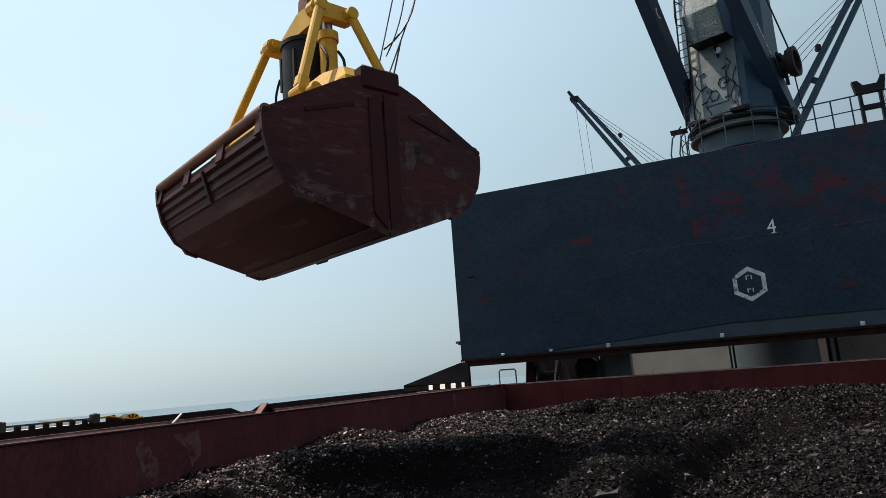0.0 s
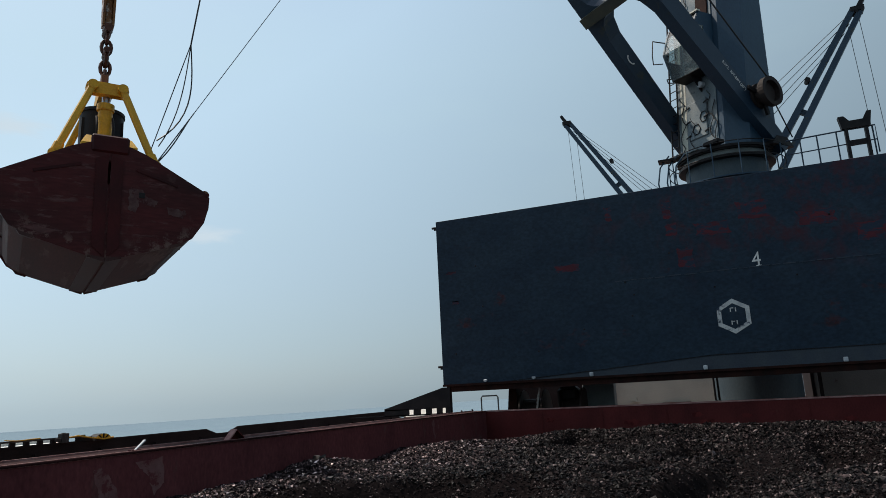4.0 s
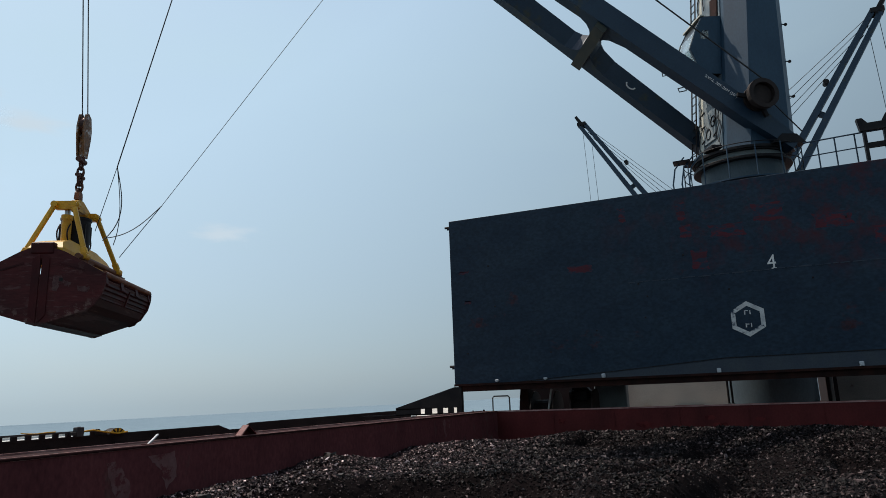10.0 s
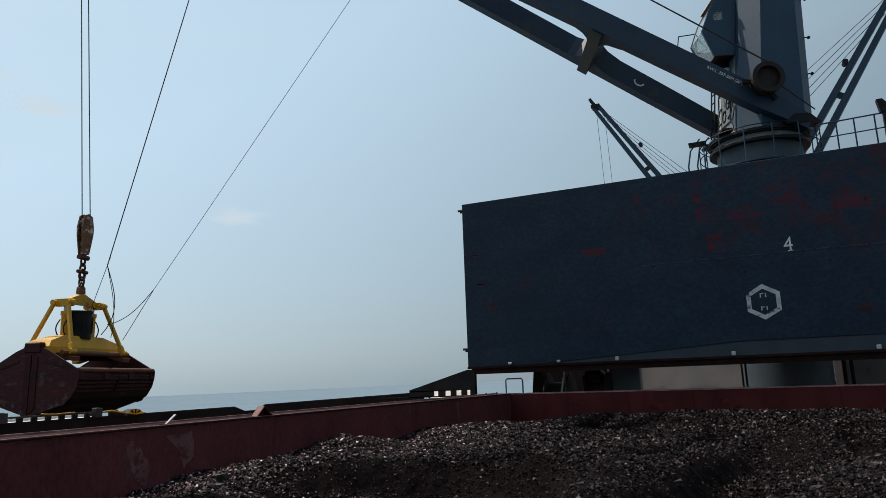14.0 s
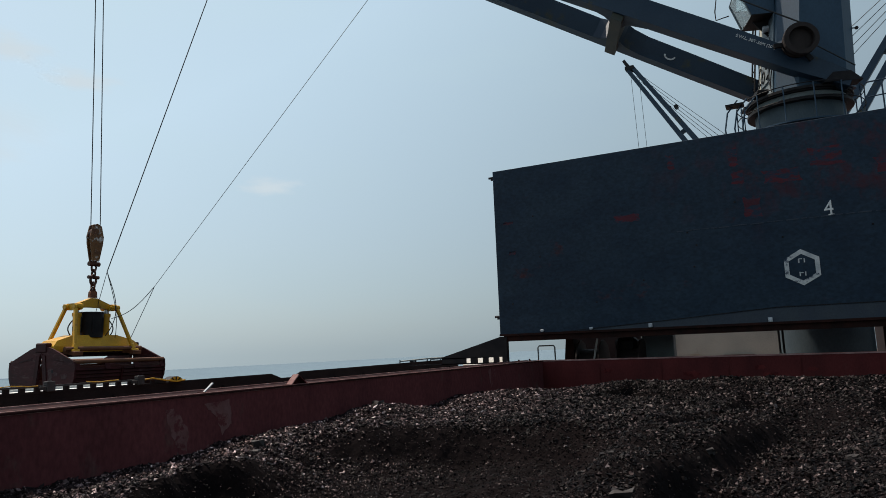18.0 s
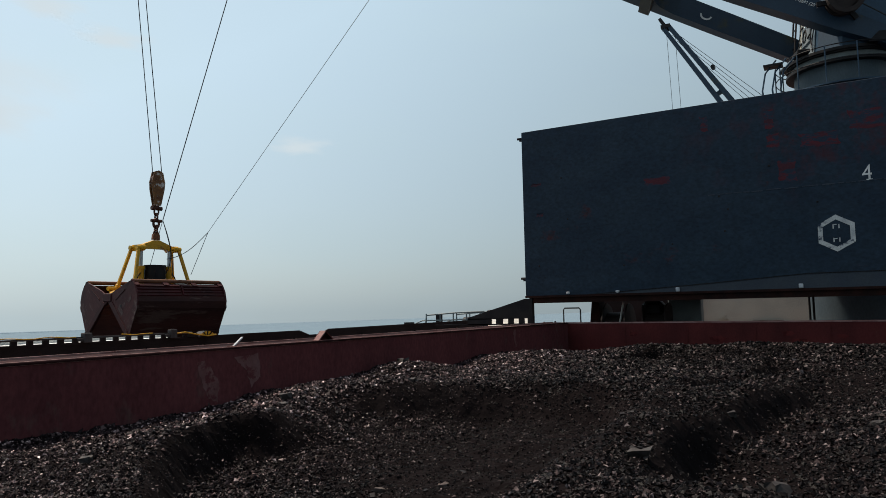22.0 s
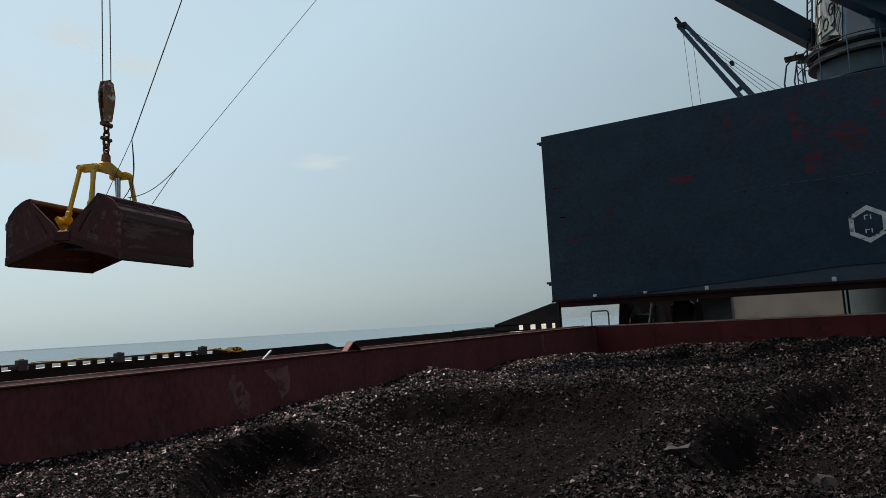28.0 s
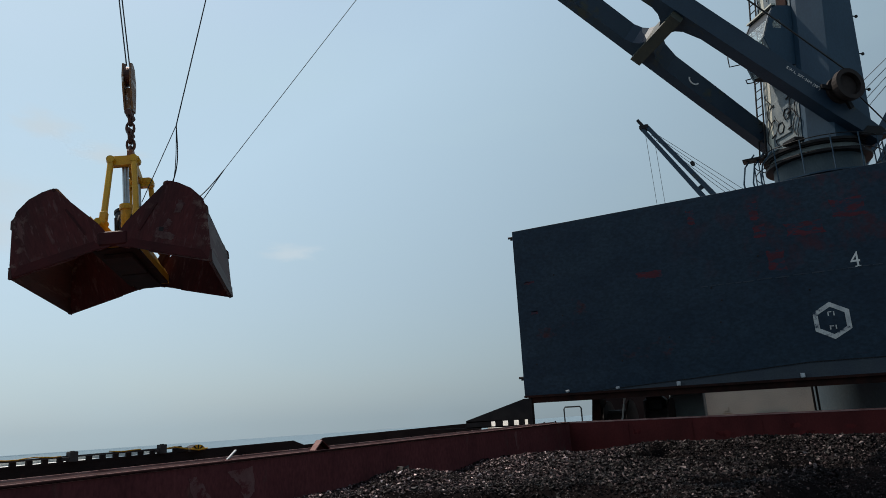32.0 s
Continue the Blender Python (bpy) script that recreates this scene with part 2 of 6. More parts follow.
# Grey paint made paler: the lit tops of rail and blocks are put in.
RAIL_GREY = material("lit_grey_rail_paint", (0.06, 0.057, 0.058), (0.035, 0.031, 0.03), 0.7, 0, 4, 40, 0.2, spec=0.1)
CHAIN = material("rusty_chain_steel", (0.1, 0.04, 0.025), (0.045, 0.022, 0.018), 0.55, 0.5, 6, 60, 0.2)
CHROME = material("chrome_rod", (0.34, 0.35, 0.36), (0.26, 0.27, 0.28), 0.3, 1.0, 8, 60, 0.02)
WIRE = material("greased_wire_rope", (0.02, 0.021, 0.022), (0.035, 0.035, 0.036), 0.5, 0.3, 10, 90, 0.1)
ROPE = material("grey_cable", (0.05, 0.06, 0.07), (0.08, 0.085, 0.09), 0.7, 0, 10, 90, 0.1)
WHITE = material("chalky_white_paint", (0.66, 0.66, 0.63), (0.5, 0.5, 0.48), 0.7, 0, 6, 40, 0.1,
                 stain=(0.1, 0.12, 0.15), stain_scale=5, stain_level=0.64)
CREAM = material("cream_deckhouse_paint", (0.44, 0.44, 0.375), (0.37, 0.37, 0.32), 0.6, 0, 1.5, 30, 0.1,
                 stain=(0.25, 0.14, 0.07), stain_scale=2, stain_level=0.7)
GREY = material("grey_green_paint", (0.16, 0.19, 0.19), (0.11, 0.13, 0.13), 0.6, 0, 1.5, 30, 0.1,
                stain=(0.1, 0.05, 0.03), stain_scale=1.5, stain_level=0.66)
PALE_GREY = material("pale_grey_paint", (0.4, 0.43, 0.45), (0.3, 0.32, 0.34), 0.6, 0, 2, 30, 0.1)
DECK = material("dusty_red_deck_paint", (0.2, 0.11, 0.09), (0.13, 0.09, 0.08), 0.8, 0, 1.1, 20, 0.2)
HULL = material("black_hull_paint", (0.02, 0.02, 0.025), (0.04, 0.03, 0.03), 0.6, 0, 0.3, 8, 0.1)
RUBBER = material("black_rubber", (0.012, 0.008, 0.007), (0.022, 0.015, 0.013), 0.8, 0, 4, 50, 0.3)
WATER = material("hazy_grey_green_sea", (0.145, 0.2, 0.24), (0.165, 0.225, 0.262), 0.95, 0, 0.02, 0.35, 0.5, spec=0.0)
DUST = material("brown_coal_dust", (0.16, 0.14, 0.13), (0.2, 0.17, 0.16), 1.0, 0, 3, 20, 0.0)


def glass_material():
    m = bpy.data.materials.new("cab_glass")
    m.use_nodes = True
    b = m.node_tree.nodes["Principled BSDF"]
    b.inputs["Base Color"].default_value = (0.62, 0.7, 0.7, 1)
    b.inputs["Specular IOR Level"].default_value = 0.2
    b.inputs["Roughness"].default_value, b.inputs["Transmission Weight"].default_value = 0.03, 0.9
    return m


GLASS = glass_material()
# Opaque dark pane: roof shade behind the upper glass put into the colour.
SHADE_PANE = material("shade_dark_pane", (0.012, 0.015, 0.016), (0.02, 0.024, 0.025), 0.3, 0, 2, 30, 0.0, spec=0.15)


def coal_material():
    """Black coal: fine dust and broken faces, their shine put in as paler colour; each lump has its own tone."""
    m = bpy.data.materials.new("broken_coal")
    m.use_nodes = True
    n, l = m.node_tree.nodes, m.node_tree.links
    b = n["Principled BSDF"]
    geo = n.new("ShaderNodeNewGeometry")
    ramp = n.new("ShaderNodeValToRGB")
    e = ramp.color_ramp.elements
    e[0].position, e[0].color = 0.0, (0.0024, 0.0013, 0.0014, 1)
    e[1].position, e[1].color = 1.0, (0.34, 0.265, 0.255, 1)
    for p, c in ((0.55, (0.0038, 0.002, 0.0022, 1)), (0.8, (0.0175, 0.0108, 0.0108, 1)), (0.95, (0.11, 0.076, 0.073, 1))):
        k = e.new(p)
        k.color = c
    l.new(geo.outputs["Random Per Island"], ramp.inputs[0])
    tc, ns = n.new("ShaderNodeTexCoord"), n.new("ShaderNodeTexNoise")
    ns.inputs["Scale"].default_value, ns.inputs["Detail"].default_value = 55, 5
    l.new(tc.outputs["Object"], ns.inputs[0])
    hsv, val = n.new("ShaderNodeHueSaturation"), n.new("ShaderNodeMapRange")
    val.inputs[1].default_value, val.inputs[2].default_value = 0.3, 0.7
    val.inputs[3].default_value, val.inputs[4].default_value = 0.5, 1.5
    l.new(ns.outputs[0], val.inputs[0])
    l.new(val.outputs[0], hsv.inputs["Value"])
    # glints towards the sun put into the colour: lumps paler to port, with random patches of tone
    sep, glint, drift = n.new("ShaderNodeSeparateXYZ"), n.new("ShaderNodeMapRange"), n.new("ShaderNodeTexNoise")
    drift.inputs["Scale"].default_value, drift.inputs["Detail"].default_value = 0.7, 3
    glint.inputs[1].default_value, glint.inputs[2].default_value, glint.inputs[3].default_value, glint.inputs[4].default_value = -5.9, -3.7, 2.8, 0.55
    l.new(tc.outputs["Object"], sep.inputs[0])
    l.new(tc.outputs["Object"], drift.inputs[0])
    l.new(sep.outputs[0], glint.inputs[0])
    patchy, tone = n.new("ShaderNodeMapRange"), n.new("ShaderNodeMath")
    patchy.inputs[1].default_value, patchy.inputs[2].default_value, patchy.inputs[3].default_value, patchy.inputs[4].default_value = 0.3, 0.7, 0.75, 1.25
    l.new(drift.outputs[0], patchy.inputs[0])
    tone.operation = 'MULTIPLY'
    l.new(glint.outputs[0], tone.inputs[0])
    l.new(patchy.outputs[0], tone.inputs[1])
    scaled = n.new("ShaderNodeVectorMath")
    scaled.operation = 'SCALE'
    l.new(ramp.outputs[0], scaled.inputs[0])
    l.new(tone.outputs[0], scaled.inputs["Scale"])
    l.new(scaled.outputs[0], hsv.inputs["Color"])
    l.new(hsv.outputs[0], b.inputs["Base Color"])
    b.inputs["Roughness"].default_value = 0.5
    b.inputs["Specular IOR Level"].default_value = 0.09
    bp = n.new("ShaderNodeBump")
    bp.inputs["Strength"].default_value, bp.inputs["Distance"].default_value = 0.5, 0.01
    l.new(ns.outputs[0], bp.inputs["Height"])
    l.new(bp.outputs[0], b.inputs["Normal"])
    return m


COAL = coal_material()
COAL_FINE = material("fine_coal", (0.0038, 0.0025, 0.0026), (0.007, 0.0046, 0.0047), 0.95, 0, 2.2, 60, 0.8,
                     stain=(0.013, 0.0088, 0.0085), stain_scale=26, stain_level=0.6, spec=0.05, speckle=0.3)

# ---------------------------------------------------------------- mesh helpers
def part(name, bm, mat, parent=None, label="", smooth=False):
    """Links a bmesh as one mesh object, under a thing or part if one is given."""
    me = bpy.data.meshes.new(name)
    bmesh.ops.recalc_face_normals(bm, faces=bm.faces)
    bm.to_mesh(me)
    bm.free()
    if smooth:
        for p in me.polygons:
            p.use_smooth = True
        me.set_sharp_from_angle(angle=radians(35))
    me.materials.append(mat)
    ob = new(name, me)
    ob.parent = parent
    return tagged(ob, label)


def thing(name, m, label, category, group="", kind=""):
    ob = new(name)
    ob.matrix_basis = m
    return tagged(ob, label, category, group, kind)


def box(bm, c, s, m=None, bevel=0.0):
    """Box of size s at centre c, turned by m about its centre."""
    g = bmesh.ops.create_cube(bm, size=1.0)["verts"]
    mm = Matrix.Translation(c) @ (m.to_4x4() if m else Matrix()) @ Matrix.Diagonal((*s, 1))
    bmesh.ops.transform(bm, matrix=mm, verts=g)
    if bevel:
        eds = {e for v in g for e in v.link_edges}
        bmesh.ops.bevel(bm, geom=list(eds), offset=bevel, segments=1, affect='EDGES')
    return bm


def rod(bm, a, b, r, seg=8, r2=None):
    """Round bar from a to b."""
    a, b = Vector(a), Vector(b)
    d = b - a
    g = bmesh.ops.create_cone(bm, cap_ends=True, segments=seg, radius1=r, radius2=r if r2 is None else r2, depth=d.length)["verts"]
    bmesh.ops.transform(bm, matrix=Matrix.Translation((a + b) / 2) @ d.to_track_quat('Z', 'Y').to_matrix().to_4x4(), verts=g)
    return bm


def beam(bm, a, b, w, h, up=(0, 0, 1), bevel=0.0):
    """Rectangular bar from a to b; h along up, w across."""
    a, b = Vector(a), Vector(b)
    d = (b - a).normalized()
    side = d.cross(Vector(up)).normalized()
    top = side.cross(d)
    m = Matrix((side, d, top)).transposed()
    return box(bm, (a + b) / 2, (w, (b - a).length, h), m, bevel)


def prism(bm, pts, axis, lo, hi):
    """Outline pts (two coordinates each) pushed along axis from lo to hi."""
    def at(p, k):
        return {'x': (k, p[0], p[1]), 'y': (p[0], k, p[1]), 'z': (p[0], p[1], k)}[axis]
    A, B = [bm.verts.new(at(p, lo)) for p in pts], [bm.verts.new(at(p, hi)) for p in pts]
    bm.faces.new(A)
    bm.faces.new(B[::-1])
    for i in range(len(pts)):
        j = (i + 1) % len(pts)
        bm.faces.new((A[i], A[j], B[j], B[i]))
    return bm


def pipe_run(bm, pts, r, seg=6, closed=False):
    """One bent pipe through all the points."""
    P = [Vector(p) for p in pts]
    n = len(P)
    rings, side = [], None
    for i, p in enumerate(P):
        a = P[i - 1] if (i or closed) else P[0]
        b = P[(i + 1) % n] if (i < n - 1 or closed) else P[-1]
        d = (b - a).normalized()
        if side is None:
            side = d.orthogonal().normalized()
        side = (side - d * side.dot(d)).normalized()
        up = d.cross(side)
        rings.append([bm.verts.new(p + (side * math.cos(2 * math.pi * k / seg) + up * math.sin(2 * math.pi * k / seg)) * r) for k in range(seg)])
    pairs = list(zip(rings, rings[1:])) + ([(rings[-1], rings[0])] if closed else [])
    for A, C in pairs:
        for k in range(seg):
            bm.faces.new((A[k], A[(k + 1) % seg], C[(k + 1) % seg], C[k]))
    if not closed:
        bm.faces.new(rings[0][::-1])
        bm.faces.new(rings[-1])
    return bm


def tube_ring(bm, r, z, t, seg=40):
    """Pipe bent into a full ring round the z axis."""
    return pipe_run(bm, [(r * math.cos(2 * math.pi * i / seg), r * math.sin(2 * math.pi * i / seg), z) for i in range(seg)], t, 6, True)


def B():
    return bmesh.new()


def lettering(name, text, size, mat, parent, m, depth=0.004, label=""):
    """Painted letters as thin mesh."""
    cu = bpy.data.curves.new(name, 'FONT')
    cu.body, cu.size, cu.extrude = text, size, depth
    cu.align_x, cu.align_y = 'CENTER', 'CENTER'
    tmp = bpy.data.objects.new(name, cu)
    scene.collection.objects.link(tmp)
    dg = bpy.context.evaluated_depsgraph_get()
    me = bpy.data.meshes.new_from_object(tmp.evaluated_get(dg))
    bpy.data.objects.remove(tmp)
    me.materials.clear()
    me.materials.append(mat)
    ob = new(name, me)
    ob.parent = parent
    ob.matrix_basis = m
    return tagged(ob, label)

# ---------------------------------------------------------------- sea, hull, deck
bm = B()
bmesh.ops.create_circle(bm, cap_ends=True, segments=96, radius=4600)
bmesh.ops.transform(bm, matrix=Matrix.Translation((0, 0, -8.5)), verts=bm.verts)
sea = tagged(part("water", bm, WATER), "calm hazy grey-green open sea reaching the horizon", "sea", kind="structure")

SHIP_L, SHIP_R = -12.6, 13.7
bm = B()
box(bm, ((SHIP_L + SHIP_R) / 2, 38, -4.3), (SHIP_R - SHIP_L, 126, 8.5))
tagged(part("ship_hull", bm, HULL), "black steel ship hull side below the deck", "hull", kind="structure")
HX0, HX1, HY0, HY1, CZ = -6.52, 7.62, 0.36, 18.46, 1.6   # hatch opening and coaming top
bm = B()
for x0, x1, y0, y1 in ((SHIP_L, HX0, -25, 101), (HX1, SHIP_R, -25, 101), (HX0, HX1, -25, HY0), (HX0, HX1, HY1, 101)):
    box(bm, ((x0 + x1) / 2, (y0 + y1) / 2, -0.01), (x1 - x0, y1 - y0, 0.02))
tagged(part("floor", bm, DECK), "dusty red painted steel main deck", "deck", kind="structure")

# coaming: four plates with a top flange, an outer rest bar and stiffening brackets
def coaming(name, x0, x1, y0, y1, paint):
    ob = thing(name, Matrix(), "maroon painted steel hatch coaming wall with scraped patches", "coaming", kind="structure")
    bm = B()
    box(bm, ((x0 + x1) / 2, (y0 + y1) / 2, 0.457), (x1 - x0, y1 - y0, 2.24))
    part("coaming_plate", bm, paint, ob)
    return ob


port = coaming("wall_port_coaming", HX0 - 0.03, HX0, HY0 - 0.03, HY1 + 0.03, LIT_MAROON)
bm = B()
box(bm, (HX0 - 0.24, 9.4, CZ - 0.012), (0.52, 18.7, 0.028), bevel=0.006)
part("top_flange", bm, DARK_TOP, port, "dark maroon top flange")
bm = B()
for y0, y1 in ((0.3, 3.06), (3.1, 10.7), (10.72, 18.5)):
    beam(bm, (HX0 - 0.006, y0, CZ - 0.012), (HX0 - 0.006, y1, CZ - 0.012), 0.03, 0.035)
part("edge_strip", bm, EDGE, port, "pale pinkish top edge strip")
bm = B()
beam(bm, (HX0 - 0.46, 0.3, CZ + 0.012), (HX0 - 0.46, 18.5, CZ + 0.012), 0.03, 0.022)
part("rest_bar", bm, EDGE, port, "pale pinkish hatch cover rest bar")
bm = B()
for i in range(13):
    prism(bm, [(HX0 - 0.03, 0.0), (HX0 - 0.5, 1.55), (HX0 - 0.03, 1.55)], 'y', 0.6 + i * 1.45, 0.615 + i * 1.45)
part("stay", bm, MAROON, port)
def rough_outline(pts):
    """Outline with ragged, worn sides."""
    out = []
    for p, q in zip(pts, pts[1:] + pts[:1]):
        for k in range(6):
            f = k / 6
            out.append((p[0] + (q[0] - p[0]) * f + random.uniform(-0.018, 0.018), p[1] + (q[1] - p[1]) * f + random.uniform(-0.018, 0.018)))
    return out


scraped = material("scraped_pink_primer", (0.19, 0.1, 0.096), (0.14, 0.058, 0.058), 0.75, 0, 5, 40, 0.1, stain=(0.115, 0.034, 0.036), stain_scale=6, stain_level=0.5, spec=0.08)
reddened = material("bright_red_scuff", (0.115, 0.02, 0.019), (0.07, 0.012, 0.012), 0.75, 0, 4, 40, 0.1, stain=(0.05, 0.0085, 0.008), stain_scale=3, stain_level=0.5, spec=0.08)
for pts in ([(5.62, 1.45), (5.75, 1.46), (5.98, 1.18), (5.95, 0.95), (5.8, 1.02)], [(6.2, 1.47), (6.62, 1.5), (6.66, 1.2), (6.5, 1.08), (6.42, 1.3)],
            [(6.15, 0.95), (6.3, 0.98), (6.45, 0.72), (6.3, 0.7)], [(14.7, 1.5), (14.85, 1.52), (14.95, 1.2), (14.85, 1.1)], [(15.05, 1.5), (15.15, 1.5), (15.1, 1.3)]):
    part("scrape_mark", prism(B(), rough_outline(pts), 'x', HX0 + 0.0005, HX0 + 0.003), scraped, port, "pale scraped primer patch")

far = coaming("wall_fore_coaming", HX0 - 0.03, HX1 + 0.03, HY1, HY1 + 0.03, MAROON)
bm = B()
box(bm, (0.55, HY1 + 0.16, CZ - 0.012), (14.3, 0.32, 0.028), bevel=0.006)
part("top_flange", bm, MAROON, far)
bm = B()
beam(bm, (HX0, HY1 + 0.004, CZ - 0.012), (HX1, HY1 + 0.004, CZ - 0.012), 0.03, 0.035)
part("edge_strip", bm, EDGE, far, "pale pinkish fore edge strip")
bm = B()
for i in range(9):
    box(bm, (HX0 + 1.6 + i * 1.6, HY1 - 0.008, 0.4), (0.012, 0.016, 2.2))
part("weld_seam", bm, MAROON, far)
for x, z, w, h in ((-2.6, 1.18, 0.5, 0.2), (-1.0, 1.3, 0.35, 0.14), (-0.75, 1.1, 0.5, 0.22), (0.1, 1.25, 0.3, 0.12), (4.0, 1.2, 0.35, 0.2), (5.0, 1.35, 0.3, 0.12), (-4.7, 1.3, 0.3, 0.16), (2.3, 1.1, 0.4, 0.16)):
    ring = [(x + w / 2 * math.cos(k * 1.26) * random.uniform(0.6, 1.1), z + h / 2 * math.sin(k * 1.26) * random.uniform(0.6, 1.1)) for k in range(5)]
    part("scrape_mark", prism(B(), rough_outline(ring), 'y', HY1 - 0.004, HY1 - 0.0005), reddened, far, "brighter red scuffed patch")
coaming("wall_starboard_coaming", HX1, HX1 + 0.03, HY0 - 0.03, HY1 + 0.03, MAROON)
coaming("wall_aft_coaming", HX0 - 0.03, HX1 + 0.03, HY0 - 0.03, HY0, MAROON)
bm = B()
box(bm, (0.55, 0.19, -4.2), (14.1, 0.04, 7.2))
box(bm, (0.55, HY1 + 0.06, -4.2), (14.1, 0.04, 7.2))
box(bm, (HX0 - 0.06, 9.4, -4.2), (0.04, 18.2, 7.2))
box(bm, (HX1 + 0.06, 9.4, -4.2), (0.04, 18.2, 7.2))
tagged(part("wall_hold", bm, DECK), "steel walls of the cargo hold below deck", "hold", kind="structure")

# small stops on the coaming top
def coaming_stop():
    ob = thing("coaming_stop", pose(HX0 - 0.02, 8.02, CZ), "small folded maroon steel stop standing on the coaming top", "stop")
    bm = B()
    prism(bm, [(-0.16, 0.0), (0.0, 0.135), (0.17, 0.0)], 'x', -0.12, -0.1)
    beam(bm, (-0.06, 0.0, 0.13), (-0.06, 0.18, 0.0), 0.11, 0.014)
    part("web", bm, MAROON, ob)
    bm = B()
    beam(bm, (-0.05, -0.16, 0.0), (-0.05, -0.005, 0.135), 0.1, 0.016)
    part("face_plate", bm, EDGE, ob, "pale pinkish face plate")
    ob = thing("coaming_strut", pose(HX0 - 0.05, 6.37, CZ), "short white sloping strut on the coaming top", "strut")
    bm = B()
    beam(bm, (-0.03, -0.1, 0.0), (-0.03, 0.05, 0.11), 0.03, 0.014)
    part("bar", bm, PALE_GREY, ob)
    bm = B()
    box(bm, (-0.03, -0.1, 0.006), (0.1, 0.1, 0.012))
    part("foot", bm, MAROON, ob)


coaming_stop()

# ---------------------------------------------------------------- ship's side bulwark and rail
bul = thing("bulwark", Matrix(), "soot-black steel bulwark along the ship's side", "bulwark", kind="structure")
bm = B()
prism(bm, [(-25, 0), (10.6, 0), (10.6, 1.5), (-25, 1.5)], 'x', -12.62, -12.58)
prism(bm, [(10.6, 0), (15.2, 0), (14.65, 1.41), (14.25, 1.54), (10.9, 1.53), (10.6, 1.5)], 'x', -12.62, -12.58)
prism(bm, [(14.66, 0), (25.3, 0), (25.3, 1.6), (23, 1.59), (15.5, 1.545), (15.1, 1.41), (14.66, 1.41)], 'x', -12.622, -12.582)
part("bulwark_plate", bm, BULWARK, bul)
bm = B()
for i in range(26):
    prism(bm, [(-12.58, 0.0), (-12.0, 0.0), (-12.5, 1.35), (-12.58, 1.35)], 'y', -4 + i * 1.5, -3.985 + i * 1.5)
part("bulwark_stay", bm, BULWARK, bul)

def side_rail():
    ob = thing("side_rail", pose(-12.6, 0, 1.485), "dark rail with small square openings standing on the bulwark", "rail")
    bm = B()
    beam(bm, (0, -6, 0.125), (0, 10.6, 0.125), 0.06, 0.035)
    part("top_bar", bm, RAIL_GREY, ob)
    bm = B()
    beam(bm, (0, -6, 0.02), (0, 10.6, 0.02), 0.06, 0.04)
    part("bottom_bar", bm, BULWARK, ob)
    y = -5.93
    while y < 10.6:
        bm = B()
        box(bm, (0, y, 0.075), (0.05, 0.105, 0.07))
        part("upright", bm, BULWARK, ob)
        y += 0.2835
    # Added white plates give the openings their brightness.
    bm = B()
    box(bm, (-0.4, 2.3, 0.02), (0.7, 16.3, 0.02))
    box(bm, (-0.74, 2.3, 0.06), (0.02, 16.3, 0.1))
    part("white_ledge", bm, WHITE, ob, "white plates added behind the openings to brighten them")
    for k, y in enumerate((-1.4, 0.5, 2.5, 4.45, 6.35, 8.17, 10.15)):
        bm = B()
        box(bm, (0.03, y, 0.12), (0.14, 0.16, 0.19), bevel=0.012)
        box(bm, (0.03, y - 0.14, 0.09), (0.1, 0.12, 0.07), bevel=0.01)
        rod(bm, (0.03, y, 0.21), (0.03, y, 0.225), 0.04, 10)
        part("roller_block", bm, RAIL_GREY, ob, "squat dark roller block")
    hose = thing("yellow_hose", pose(-12.54, 0, 1.485), "yellow hose draped along the side rail", "hose")
    for a, b in ((-5.0, -1.0), (0.2, 2.6), (4.3, 6.0), (6.5, 7.95), (8.9, 9.6)):
        bm = B()
        k = max(2, int((b - a) / 0.16))
        pipe_run(bm, [(0.03 * math.sin(i * 1.9), a + (b - a) * i / k, 0.152 + 0.012 * math.sin(i * 1.3 + a) - 0.03 * (i / k - 0.5) * math.sin(a)) for i in range(k + 1)], 0.01)
        part("hose_run", bm, YELLOW, hose)
    reel = thing("striped_roller", pose(-12.6, 11.05, 1.5), "round yellow and black striped fairlead on the bulwark", "fairlead")
    bm = B()
    prism(bm, [(0.21 * math.cos(a * math.pi / 12), 0.14 * math.sin(a * math.pi / 12)) for a in range(13)], 'x', -0.1, 0.1)
    part("hood", bm, BLACK, reel)
    bm = B()
    box(bm, (0, -0.36, 0.05), (0.1, 0.3, 0.1), bevel=0.02)
    rod(bm, (0, -0.42, 0.1), (0, -0.42, 0.14), 0.045, 10)
    part("bearing_block", bm, BLACK, reel)
    bm = B()
    pipe_run(bm, [(0.07, -0.95, 0.1), (0.08, -0.6, 0.13), (0.12, -0.3, 0.07), (0.12, 0.0, 0.03), (0.12, 0.24, 0.05)], 0.016)
    part("lashing", bm, YELLOW, reel, "yellow lashing strap")
    for k in range(4):
        bm = B()
        a = radians(35 + k * 36)
        prism(bm, [(0.07 * math.cos(a), 0.05 * math.sin(a)), (0.206 * math.cos(a - 0.2), 0.136 * math.sin(a - 0.2)), (0.206 * math.cos(a + 0.2), 0.136 * math.sin(a + 0.2))], 'x', 0.1, 0.106)
        part("stripe", bm, YELLOW, reel, "yellow warning stripe")


side_rail()

# ---------------------------------------------------------------- stowed hatch covers
PX0, PX1, PY, PZ0, PZ1 = -7.82, 8.92, 18.62, 2.33, 7.23

